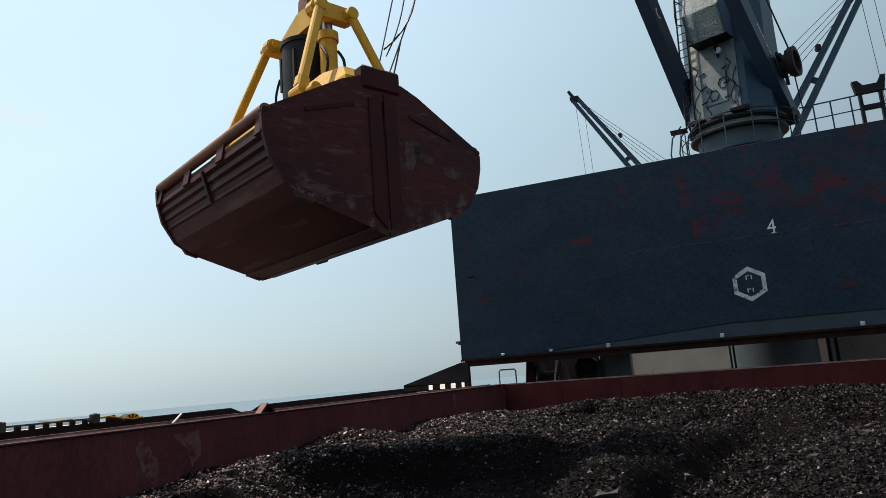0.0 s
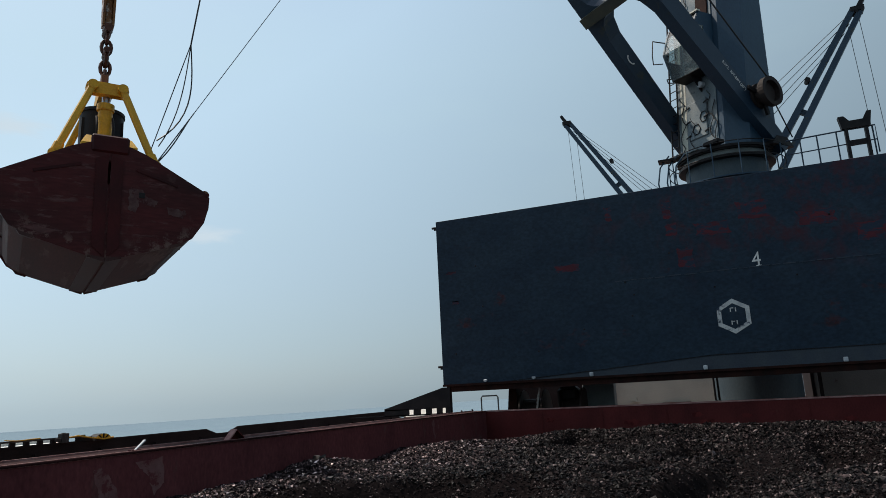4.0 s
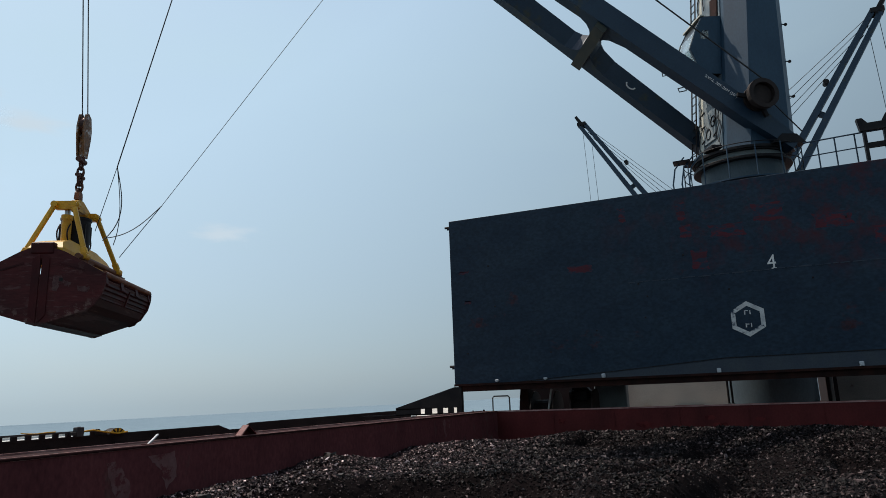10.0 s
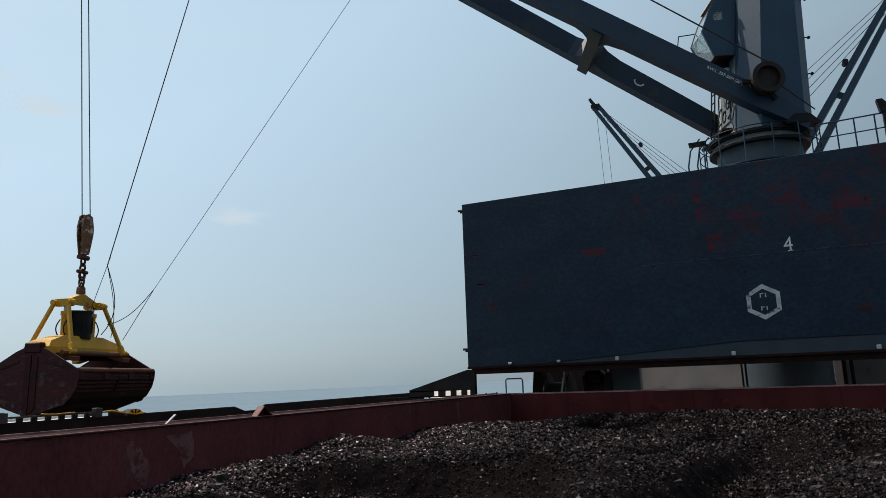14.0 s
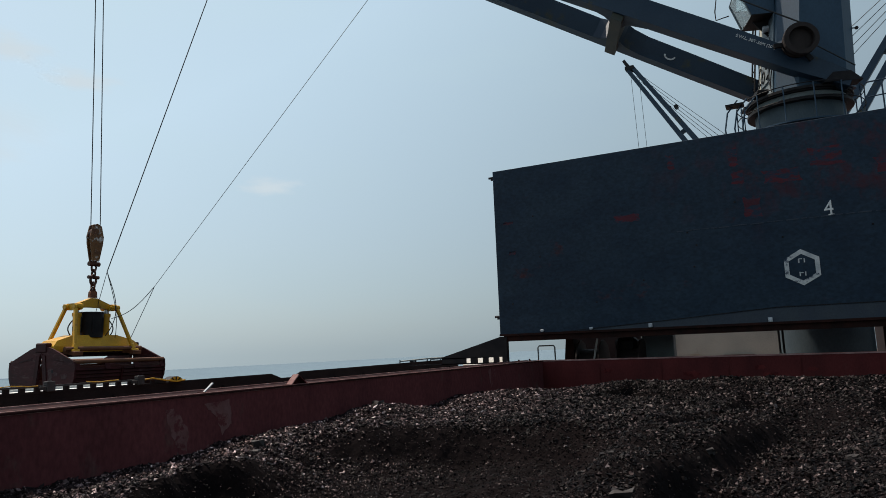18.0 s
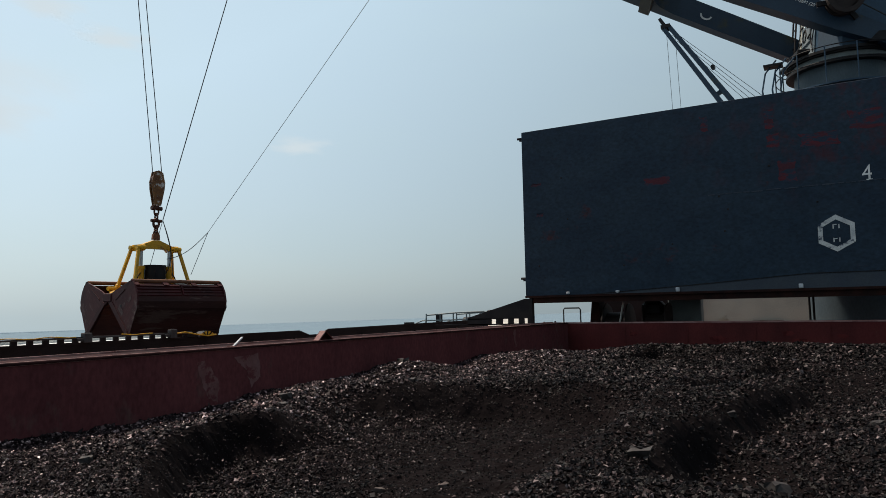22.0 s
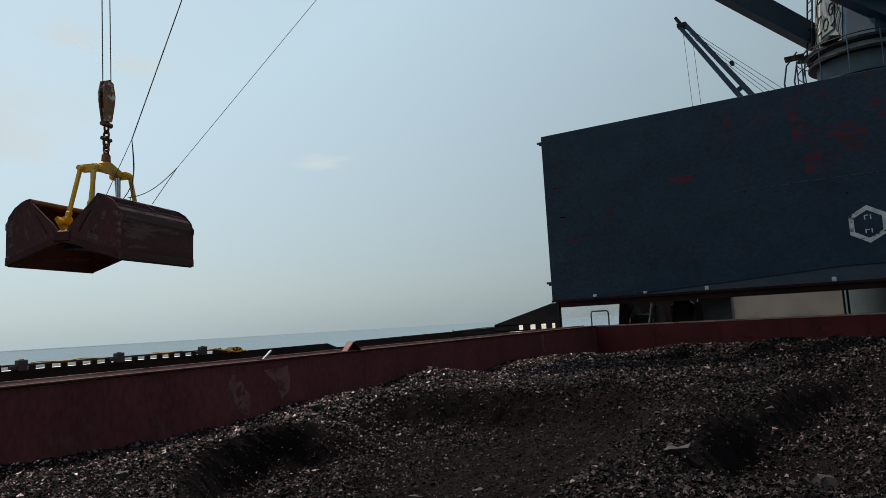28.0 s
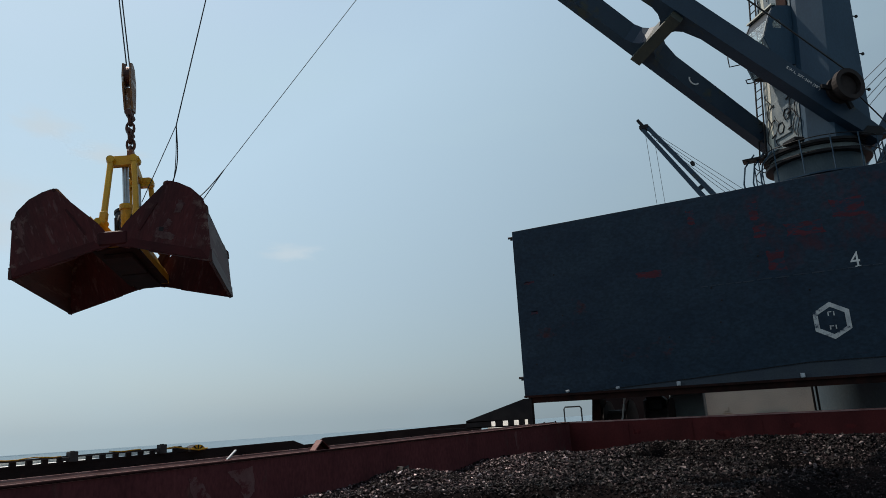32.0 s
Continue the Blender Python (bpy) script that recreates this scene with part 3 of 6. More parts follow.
def hatch_panel(y, front):
    ob = thing("hatch_cover_panel", Matrix(), "dark navy hatch cover panel stowed upright with faded red patches" if front
               else "dark navy hatch cover panel folded behind the front one", "hatch cover", "stowed hatch covers")
    bm = B()
    box(bm, ((PX0 + PX1) / 2, y + 0.02, (PZ0 + PZ1) / 2), (PX1 - PX0, 0.04, PZ1 - PZ0), bevel=0.008)
    part("skin_plate", bm, NAVY, ob)
    bm = B()
    box(bm, ((PX0 + PX1) / 2, y + 0.38, PZ1 - 0.012), (PX1 - PX0 - 0.02, 0.66, 0.024))
    part("top_flange", bm, NAVY, ob)
    bm = B()
    box(bm, ((PX0 + PX1) / 2, y + 0.38, PZ0 + 0.012), (PX1 - PX0 - 0.02, 0.66, 0.024))
    part("bottom_flange", bm, BLACK, ob)
    for x in (PX0 + 0.012, PX1 - 0.012):
        bm = B()
        box(bm, (x, y + 0.38, (PZ0 + PZ1) / 2), (0.024, 0.66, PZ1 - PZ0 - 0.05))
        part("side_plate", bm, NAVY, ob)
    if not front:
        return ob
    # worn weld seam across the middle, a little uneven
    bm = B()
    x = -2.7
    while x < PX1 - 0.1:
        w = random.uniform(0.12, 0.5)
        box(bm, (x + w / 2, y - 0.004, 4.83 + random.uniform(-0.01, 0.01)), (w * 0.8, 0.01, random.uniform(0.012, 0.03)))
        x += w
    part("weld_seam", bm, material("worn_blue_weld", (0.016, 0.028, 0.046), (0.032, 0.042, 0.056), 0.6, 0, 5, 60, 0.2), ob)
    bm = B()
    prism(bm, [(-6.3, PZ0), (PX1, PZ0), (PX1, 2.72), (-0.5, 2.71), (-3.2, 2.52)], 'y', y - 0.03, y - 0.002)
    part("lower_doubler", bm, material("grey_navy_paint", (0.025, 0.035, 0.05), (0.035, 0.045, 0.055), 0.6, 0, 2, 30, 0.2), ob)
    bm = B()
    pts = [(-6.3, 2.345), (-3.2, 2.535), (-0.5, 2.725), (PX1, 2.735)]
    for p, q in zip(pts, pts[1:]):
        beam(bm, (p[0], y - 0.03, p[1]), (q[0], y - 0.03, q[1]), 0.03, 0.018)
    part("doubler_edge", bm, BLACK, ob)
    bm = B()
    beam(bm, (PX0, y - 0.02, PZ0 + 0.015), (PX1, y - 0.02, PZ0 + 0.015), 0.06, 0.06)
    part("bottom_bar", bm, DARK_RUST, ob, "rust-brown bottom bar")
    bm = B()
    box(bm, ((PX0 + PX1) / 2 + 0.05, y + 0.1, PZ0 - 0.085), (PX1 - PX0 - 0.1, 0.16, 0.17))
    part("seal_channel", bm, DARK_RUST, ob, "dark rust-brown seal channel")
    for x in (-6.51, -5.11, -3.53, -0.68, 2.4, 4.9):
        bm = B()
        box(bm, (x, y - 0.06, PZ0 + 0.1), (0.1, 0.06, 0.11 if x > -4 else 0.06), bevel=0.012)
        rod(bm, (x, y - 0.1, PZ0 + 0.09), (x, y - 0.02, PZ0 + 0.09), 0.03, 8)
        part("lug", bm, PALE_GREY, ob, "pale grey painted lug")
    for z in (7.07, 2.89):
        bm = B()
        rod(bm, (PX0 - 0.17, y + 0.1, z), (PX0, y + 0.1, z), 0.035, 8)
        box(bm, (PX0 - 0.05, y + 0.1, z - 0.05), (0.1, 0.05, 0.06))
        part("side_pin", bm, BLACK, ob)
    for dx, dz in ((0.45, 0.9), (1.35, 2.2), (1.2, 3.4), (5.4, 2.45), (5.6, 2.1), (5.5, 1.55), (2.9, 0.8), (6.6, 3.1), (4.2, 1.3), (9.5, 2.2), (10.4, 3.6), (7.6, 2.1)):
        bm = B()
        box(bm, (PX0 + dx, y - 0.008, PZ0 + dz), (0.045, 0.016, 0.045), bevel=0.006)
        part("pad", bm, BLACK, ob)
    # faded red primer where the blue has gone: ragged, half covered
    red = material("faded_red_primer", (0.08, 0.011, 0.018), (0.045, 0.0105, 0.018), 0.6, 0, 4, 30, 0.1, stain=(0.0125, 0.0235, 0.042), stain_scale=4.5, stain_level=0.47, stretch=(0.6, 1, 1.6), spec=0.2)
    spots = [(-1.17, 6.6, 0.22, 0.5), (-1.1, 6.05, 0.3, 0.35), (-0.83, 5.25, 0.42, 0.55), (-2.69, 6.7, 0.2, 0.4), (-3.95, 5.34, 0.75, 0.22), (-0.1, 5.95, 0.9, 0.35), (0.9, 6.3, 0.8, 0.5), (2.3, 5.9, 0.9, 0.4), (3.4, 5.4, 0.7, 0.5), (-7.31, 4.71, 0.22, 0.08), (-7.4, 5.6, 0.35, 0.08)]
    for cx, cz, w, h in spots:
        bm = B()
        ring = [(cx - w / 2, cz + h * 0.5), (cx - w * 0.1, cz + h * 0.42), (cx + w * 0.5, cz + h * 0.5), (cx + w * 0.42, cz), (cx + w * 0.5, cz - h * 0.45), (cx, cz - h * 0.5), (cx - w * 0.45, cz - h * 0.4), (cx - w * 0.4, cz + h * 0.1)]
        prism(bm, rough_outline(ring), 'y', y - 0.0025, y - 0.001)
        part("primer_patch", bm, red, ob, "faded red primer patch")
    # hexagonal mark and figure
    bm = B()
    hx, hz, R0, R1 = 0.13, 3.65, 0.44, 0.325
    for i in range(6):
        a, c = radians(60 * i + 90), radians(60 * i + 150)
        prism(bm, [(hx + R0 * math.cos(a) * 1.0, hz + R0 * math.sin(a)), (hx + R0 * math.cos(c), hz + R0 * math.sin(c)), (hx + R1 * math.cos(c), hz + R1 * math.sin(c)), (hx + R1 * math.cos(a), hz + R1 * math.sin(a))], 'y', y - 0.006, y - 0.0015)
    for dz in (0.16, -0.16):
        for dx in (-0.06, 0.06):
            box(bm, (hx + dx, y - 0.004, hz + dz), (0.026, 0.005, 0.1))
        box(bm, (hx - 0.02, y - 0.004, hz + dz + (0.045 if dz > 0 else 0.03)), (0.07, 0.005, 0.022))
    part("painted_emblem", bm, CHIPPED, ob, "chalky white painted hexagon mark")
    lettering("painted_figure", "4", 0.52, WHITE, ob, pose(0.83, y - 0.004, 5.0, 90, 0, 0) @ Matrix.Diagonal((0.82, 1, 1, 1)), 0.003, "white painted figure four")
    bm = B()
    box(bm, (0.87, y - 0.004, 4.852), (0.12, 0.005, 0.024))
    part("figure_foot", bm, WHITE, ob)
    return ob


hatch_panel(PY, True)
hatch_panel(PY + 0.85, False)

# support wing beside the panel, and things under and behind it
def stowage_wing():
    ob = thing("stowage_wing", Matrix(), "black steel wing plate with slots holding the stowed hatch cover", "bracket")
    bm = B()
    prism(bm, [(-9.75, 1.76), (-9.75, 1.7), (-7.62, 1.73), (-7.62, 2.3), (-7.84, 2.3)], 'y', 18.6, 18.63)
    for x0, x1 in ((-9.75, -8.94), (-8.8, -8.57), (-8.4, -8.22), (-8.06, -7.88), (-7.78, -7.62)):
        box(bm, ((x0 + x1) / 2, 18.615, 1.64), (x1 - x0, 0.03, 0.19))
    prism(bm, [(-10.9, 1.54), (-7.62, 1.54), (-7.62, 1.585), (-10.9, 1.56)], 'y', 18.6, 18.63)
    part("wing_plate", bm, BLACK, ob)
    bm = B()
    box(bm, (-7.7, 18.68, 1.15), (0.16, 0.14, 2.3))
    part("post", bm, BLACK, ob)
    # Added white plate, tilted sunward so that the slots look bright.
    bm = B()
    beam(bm, (-9.1, 18.8, 1.62), (-7.7, 18.8, 1.62), 0.03, 0.3, (0, 0.7, 0.72))
    part("sloping_plate", bm, WHITE, ob, "white plate added behind the slots and tilted to catch the sun")


stowage_wing()

def deck_fittings():
    ob = thing("stanchion_rail", pose(-6.78, 19.6, 0), "grey hooped handrail on deck", "rail")
    bm = B()
    pipe_run(bm, [(-0.26, 0, 0), (-0.26, 0, 1.95), (-0.22, 0, 2.0), (0.22, 0, 2.0), (0.26, 0, 1.95), (0.26, 0, 0)], 0.022)
    part("hoop", bm, GREY, ob)
    # winch behind the coaming
    w = thing("deck_winch", pose(-5.12, 19.95, 0), "dark rusty deck winch behind the hatch", "winch")
    bm = B()
    prism(bm, [(-1.3, 0.0), (-1.05, 2.32), (-0.85, 2.32), (-0.8, 0)], 'y', -0.3, 0.3)
    part("stand", bm, DARK_RUST, w, "rusty stand")
    for x0, x1 in ((-0.7, -0.05), (0.45, 1.05)):
        bm = B()
        rod(bm, (x0, 0, 1.45), (x1, 0, 1.45), 0.4, 18)
        part("drum", bm, RUBBER, w)
        for x in (x0, x1):
            bm = B()
            rod(bm, (x - 0.02, 0, 1.45), (x + 0.02, 0, 1.45), 0.66, 20)
            part("flange", bm, RUBBER, w)
    bm = B()
    box(bm, (0.62, 0.1, 1.9), (0.62, 0.5, 0.5), bevel=0.1)
    part("motor_case", bm, BLACK, w)
    bm = B()
    box(bm, (0.2, 0, 0.45), (2.6, 0.9, 0.9))
    part("bed", bm, BLACK, w)
    bm = B()
    rod(bm, (-0.25, -0.35, 1.55), (-0.12, -0.35, 2.15), 0.03, 8)
    part("lever", bm, WHITE, w, "white brake lever")
    bm = B()
    box(bm, (1.4, 0.6, 1.2), (0.9, 0.4, 2.4), bevel=0.02)
    part("switch_box", bm, GREY, w)
    # deckhouse round the crane foot
    h = thing("mast_house", Matrix(), "cream painted deckhouse at the foot of the crane", "deckhouse")
    bm = B()
    box(bm, (-2.5, 28.2, 1.5), (3.9, 2.8, 3.0), bevel=0.01)
    part("wall", bm, CREAM, h)
    bm = B()
    box(bm, (3.73, 25.6, 1.6), (3.04, 2.6, 3.2), bevel=0.01)
    part("side_house", bm, material("dull_grey_deck_paint", (0.19, 0.182, 0.165), (0.15, 0.145, 0.13), 0.7, 0, 1.5, 30, 0.1, stain=(0.09, 0.06, 0.045), stain_scale=1.5, stain_level=0.64), h, "dull grey side house")
    # Added black plate: darkness of this house side is put in by its colour.
    bm = B()
    box(bm, (2.15, 25.6, 1.6), (0.1, 2.7, 3.2), bevel=0.01)
    part("end_plate", bm, BULWARK, h, "black plate added to keep the house side dark")
    # Added dark box closes a bright gap under the hatch cover.
    bm = B()
    box(bm, (7.5, 26.6, 1.6), (4.5, 1.4, 3.2), bevel=0.01)
    part("aft_locker", bm, RUBBER, h, "dark box added to close the gap beside the side house")
    v = thing("white_ventilator", pose(5.86, 24.3, 0), "white painted mushroom ventilator on deck", "ventilator")
    bm = B()
    rod(bm, (0, 0, 0), (0, 0, 1.85), 0.09, 14)
    part("stem", bm, WHITE, v, smooth=True)
    bm = B()
    rod(bm, (0, 0, 1.8), (0, 0, 1.98), 0.17, 16, 0.12)
    part("cap", bm, WHITE, v, smooth=True)
    bm = B()
    box(bm, (-3.6, 26.78, 1.62), (0.18, 0.04, 0.14))
    box(bm, (-3.6, 26.77, 1.5), (0.34, 0.05, 0.03))
    part("lamp_bracket", bm, CREAM, h)
    bm = B()
    rod(bm, (-2.6, 26.7, 1.38), (-1.6, 26.7, 1.38), 0.06, 8)
    part("grab_bar", bm, DARK_RUST, h)
    # Added dark backing fills the bright gaps round the winch.
    bm = B()
    box(bm, (-6.4, 27.6, 1.5), (3.6, 2.4, 3.0), bevel=0.02)
    part("lean_to", bm, BULWARK, h, "dark box added behind the winch to close the gap")
    for x in (-0.62, -0.52):
        p = thing("vent_pipe", pose(x, 21.5, 0), "thin dark upright pipe behind the hatch", "pipe", "upright pipes")
        bm = B()
        rod(bm, (0, 0, 0), (0, 0, 3.0), 0.03, 10)
        part("tube", bm, BLACK, p)
        bm = B()
        rod(bm, (0, 0, 1.5), (0, 0, 1.56), 0.05, 10)
        part("collar", bm, GREY, p)


deck_fittings()

# ---------------------------------------------------------------- coal
# broad mounds and dips: centre, radii, turn, height
MOUNDS = [(-6.2, 9.5, 0.9, 1.0, 0.0, 0.2), (-5.6, 7.2, 1.1, 0.9, 0.5, 0.12), (-6.3, 4.7, 0.9, 1.3, 0.0, -0.1), (-4.6, 2.6, 1.2, 1.0, 0.0, -0.1), (-5.5, 11.2, 1.2, 0.7, 0.0, -0.06), (-5.2, 13.2, 1.3, 1.1, 0.2, 0.14),
          (-6.4, 17.6, 1.5, 1.8, 0.0, -0.3), (-3.0, 16.2, 2.6, 0.9, 0.0, 0.16), (0.8, 16.4, 2.6, 1.0, 0.0, 0.15), (-2.6, 9.6, 1.6, 0.7, 0.1, 0.06), (-2.2, 12.4, 1.7, 0.9, 0.1, -0.1), (1.2, 13.0, 1.5, 0.9, 0.0, -0.14),
          (-0.7, 3.7, 0.9, 0.5, 0.0, 0.08), (0.9, 7.4, 0.8, 1.8, 0.0, 0.06), (3.2, 9.0, 1.2, 1.6, 0.0, -0.15)]
# crests: from, to, width, height
CRESTS = [(-1.5, 4.0, -1.4, 5.4, 0.42, 0.04), (-1.4, 5.4, -1.5, 7.2, 0.45, 0.12), (-1.5, 7.2, -0.9, 8.7, 0.5, 0.12), (-5.05, 5.1, -5.1, 4.0, 0.3, 0.06), (-0.15, 7.6, 0.25, 5.2, 0.3, 0.06), (-4.9, 7.5, -3.6, 9.0, 0.5, 0.06)]
# scooped trenches: along y, the foot of the steep side in x, how deep, how wide the far slope is
TRENCHES = [([(4.2, -1.05, 0.0), (4.75, -1.12, 0.22), (5.3, -1.18, 0.34), (5.9, -1.2, 0.34), (6.5, -1.12, 0.22), (7.0, -1.02, 0.24), (7.6, -0.94, 0.32), (8.4, -0.84, 0.28), (9.2, -0.66, 0.26), (10.2, -0.54, 0.26), (11.0, -0.5, 0.18), (11.8, -0.5, 0.0)], 0.34, 1.8),
            ([(10.2, 0.7, 0.0), (11.2, 0.85, 0.36), (12.4, 0.9, 0.42), (13.8, 0.9, 0.4), (15.2, 1.05, 0.0)], 0.3, 1.9),
            ([(9.0, -1.9, 0.0), (9.6, -1.8, 0.26), (10.6, -1.7, 0.26), (11.3, -1.7, 0.0)], 0.24, 1.1),
            ([(11.6, -1.5, 0.0), (12.6, -1.3, 0.3), (13.8, -1.2, 0.34), (15.0, -1.2, 0.0)], 0.3, 1.5),
            ([(14.0, -3.9, 0.0), (14.9, -3.8, 0.34), (15.7, -3.7, 0.34), (16.8, -3.7, 0.0)], 0.26, 2.0)]


def along(table, v, k):
    """Straight interpolation in a small table."""
    if v <= table[0][0]:
        return table[0][k]
    for p, q in zip(table, table[1:]):
        if v <= q[0]:
            return p[k] + (q[k] - p[k]) * (v - p[0]) / (q[0] - p[0])
    return table[-1][k]


def ease(v, a, b):
    u = min(1.0, max(0.0, (v - a) / (b - a)))
    return u * u * (3 - 2 * u)


# the wide bowl that the grab has dug: its steep edge in x for each y, and its far lip in y for each x
BOWL_EDGE = [(2.2, -4.1, 1.6), (2.9, -4.2, 1.2), (3.4, -4.5, 0.45), (4.0, -4.95, 0.36), (4.8, -5.2, 0.34), (5.25, -5.0, 0.38), (5.7, -5.15, 0.7), (6.6, -5.55, 1.1), (8.0, -5.2, 1.2)]
BOWL_LIP = [(-6.0, 6.7), (-5.0, 7.5), (-4.4, 8.2), (-3.7, 8.75), (-2.6, 9.05), (-1.8, 8.6), (-1.2, 8.0)]


def coal_z(x, y):
    wob = 0.16 * noise.noise((x * 1.3, y * 1.3, 20.0)) + 0.06 * noise.noise((x * 3.7, y * 3.7, 2.0))
    z = 0.96
    for cx, cy, rx, ry, a, h in MOUNDS:
        u, v = x - cx, y - cy
        u, v = (u * math.cos(a) + v * math.sin(a)) / rx, (-u * math.sin(a) + v * math.cos(a)) / ry
        q = u * u + v * v
        if q < 6:
            z += h * math.exp(-q)
    for x0, y0, x1, y1, w, h in CRESTS:
        dx, dy = x1 - x0, y1 - y0
        f = min(1, max(0, ((x - x0) * dx + (y - y0) * dy) / (dx * dx + dy * dy)))
        d = (math.hypot(x - x0 - f * dx, y - y0 - f * dy) + wob * 0.6) / w
        if d < 3:
            z += h * math.exp(-abs(d) ** 1.4)
    # the bowl
    if x > -6.4 and y < 10:
        left = x - along(BOWL_EDGE, y, 1) + wob * 0.5
        lip = along(BOWL_LIP, x, 1) - y + wob * 0.8
        if left > 0 and lip > 0 and x < -1.3:
            floor = 0.37 + 0.08 * ease(left, 0.3, 1.5) - 0.05 * ease(y, 5.0, 7.5)
            z -= floor * ease(left, 0.0, along(BOWL_EDGE, y, 2)) * ease(lip, 0.0, 0.85) * ease(-1.38 - x + wob * 0.5, 0.0, 1.15)
    for rows, face, out in TRENCHES:
        if rows[0][0] < y < rows[-1][0]:
            d = x - along(rows, y, 1) + wob * 0.35
            if 0 < d < out + 0.6:
                z -= along(rows, y, 2) * ease(d, 0.0, face) * (1 - ease(d, face + 0.1, face + out))
    return z + 0.05 * noise.noise((x * 0.9, y * 0.9, 3.1)) + 0.04 * noise.noise((x * 2.1, y * 2.1, 7.7)) + 0.03 * noise.noise((x * 4.6, y * 4.6, 1.2)) + 0.02 * noise.noise((x * 10, y * 10, 5.2))


def coal_heap():
    xs, ys = np.arange(HX0 + 0.002, HX1, 0.045), np.arange(HY0 + 0.002, HY1, 0.045)
    xs[-1], ys[-1] = HX1 - 0.002, HY1 - 0.002
    nx, ny = len(xs), len(ys)
    Z = np.array([[coal_z(x, y) for x in xs] for y in ys])
    Z += np.random.uniform(-0.007, 0.007, Z.shape)
    X, Y = np.meshgrid(xs, ys)
    v = np.stack([X, Y, Z], -1).reshape(-1, 3)
    i = np.arange((ny - 1) * nx).reshape(ny - 1, nx)[:, :-1].ravel()
    me = bpy.data.meshes.new("coal_heap")
    me.from_pydata(v.tolist(), [], np.stack([i, i + 1, i + 1 + nx, i + nx], 1).tolist())
    me.materials.append(COAL_FINE)
    heap = tagged(new("coal_heap", me), "heaped black coal with scooped hollows filling the hold", "coal", kind="stuff")
    # loose lumps: five-cornered wedges, sized up with distance to fit the camera's view, larger near the ridges
    rng = np.random.default_rng(7)
    n = 430000
    py = HY0 + 1.3 + (HY1 - HY0 - 1.4) * rng.uniform(0, 1, n) ** 1.6
    px = rng.uniform(HX0 + 0.03, np.minimum(3.8, 0.4 + 0.29 * py), n)
    seen = py > 1.6 + np.clip((px + 5.2) * 0.36, 0, 1.2)
    px, py = px[seen], py[seen]
    # a thinner scatter of coarser lumps over the rest of the heap
    more = np.random.default_rng(8)
    qx, qy = more.uniform(HX0 + 0.03, HX1 - 0.03, 80000), more.uniform(HY0 + 0.05, HY1 - 0.1, 80000)
    rest = (qx > np.minimum(3.8, 0.4 + 0.29 * qy)) | (qy < HY0 + 1.3) | (qy <= 1.6 + np.clip((qx + 5.2) * 0.36, 0, 1.2))
    coarse = np.concatenate([np.ones(len(px)), np.full(int(rest.sum()), 1.7)])
    px, py = np.concatenate([px, qx[rest]]), np.concatenate([py, qy[rest]])
    n = len(px)
    gi, gj = np.clip(np.searchsorted(xs, px), 0, nx - 1), np.clip(np.searchsorted(ys, py), 0, ny - 1)
    gi, gj = np.clip(gi, 1, nx - 1), np.clip(gj, 1, ny - 1)
    fx, fy = (px - xs[gi - 1]) / (xs[gi] - xs[gi - 1]), (py - ys[gj - 1]) / (ys[gj] - ys[gj - 1])
    pz = (Z[gj - 1, gi - 1] * (1 - fx) + Z[gj - 1, gi] * fx) * (1 - fy) + (Z[gj, gi - 1] * (1 - fx) + Z[gj, gi] * fx) * fy
    size = np.clip(rng.lognormal(math.log(0.0102), 0.42, n), 0.004, 0.026) * (0.5 + 0.08 * py) * (1 + 0.12 * np.clip((-3.6 - px) / 1.2, 0, 1) * np.clip((7.5 - py) / 2, 0, 1))
    patch = np.array([noise.noise((x * 0.8, y * 0.8, 11)) for x, y in zip(px, py)])
    size *= np.clip(0.95 + 0.5 * patch, 0.7, 1.25) * coarse
    # lumps shrunk and sunk on steep faces and in these hollows, which darkens them; coarse lumps left on the ridges
    slope = np.hypot(*np.gradient(Z, 0.045))[gj, gi]
    slack = np.clip((slope - 0.45) / 0.55, 0, 1)
    for cx, cy, rx, ry, much in ((-3.0, 7.6, 1.5, 0.9, 0.95), (-2.7, 6.2, 1.6, 2.0, 0.98), (-2.0, 6.6, 0.5, 1.2, 0.6), (-0.5, 5.7, 0.4, 1.0, 0.7), (-0.5, 7.8, 0.3, 0.7, 0.7), (1.6, 12.6, 0.7, 2.2, 0.9), (0.2, 12.2, 0.6, 2.6, 0.85),
                                  (-2.6, 14.8, 1.2, 1.4, 0.8), (-1.1, 10.2, 0.7, 0.9, 0.8)):
        slack = np.maximum(slack, much * np.exp(-(((px - cx) / rx) ** 2 + ((py - cy) / ry) ** 2) ** 1.5))
    slack *= 0.9 + 0.5 * patch
    size *= 1.08 - 0.45 * np.clip(slack, 0, 1)
    sunk = rng.uniform(0, 1, n) < 0.76 * slack
    turn = [2 * math.pi * k / 3 for k in range(3)]
    wedge = np.array([(1.1 * math.cos(a), 1.1 * math.sin(a), -0.1) for a in turn] + [(0.3, 0.1, 0.85), (-0.2, 0.0, -0.7)])
    faces = np.array([(0, 1, 3), (1, 2, 3), (2, 0, 3), (1, 0, 4), (2, 1, 4), (0, 2, 4)])
    sc = rng.uniform(0.65, 1.3, (n, 1, 3)) * np.array([1.2, 0.98, 0.9]) * size[:, None, None]
    pts = (wedge[None] + rng.uniform(-0.3, 0.3, (n, 5, 3))) * sc
    yaw, tilt = rng.uniform(0, 2 * math.pi, n), np.abs(rng.normal(0, 0.65, n))
    way = rng.uniform(0, 2 * math.pi, n)
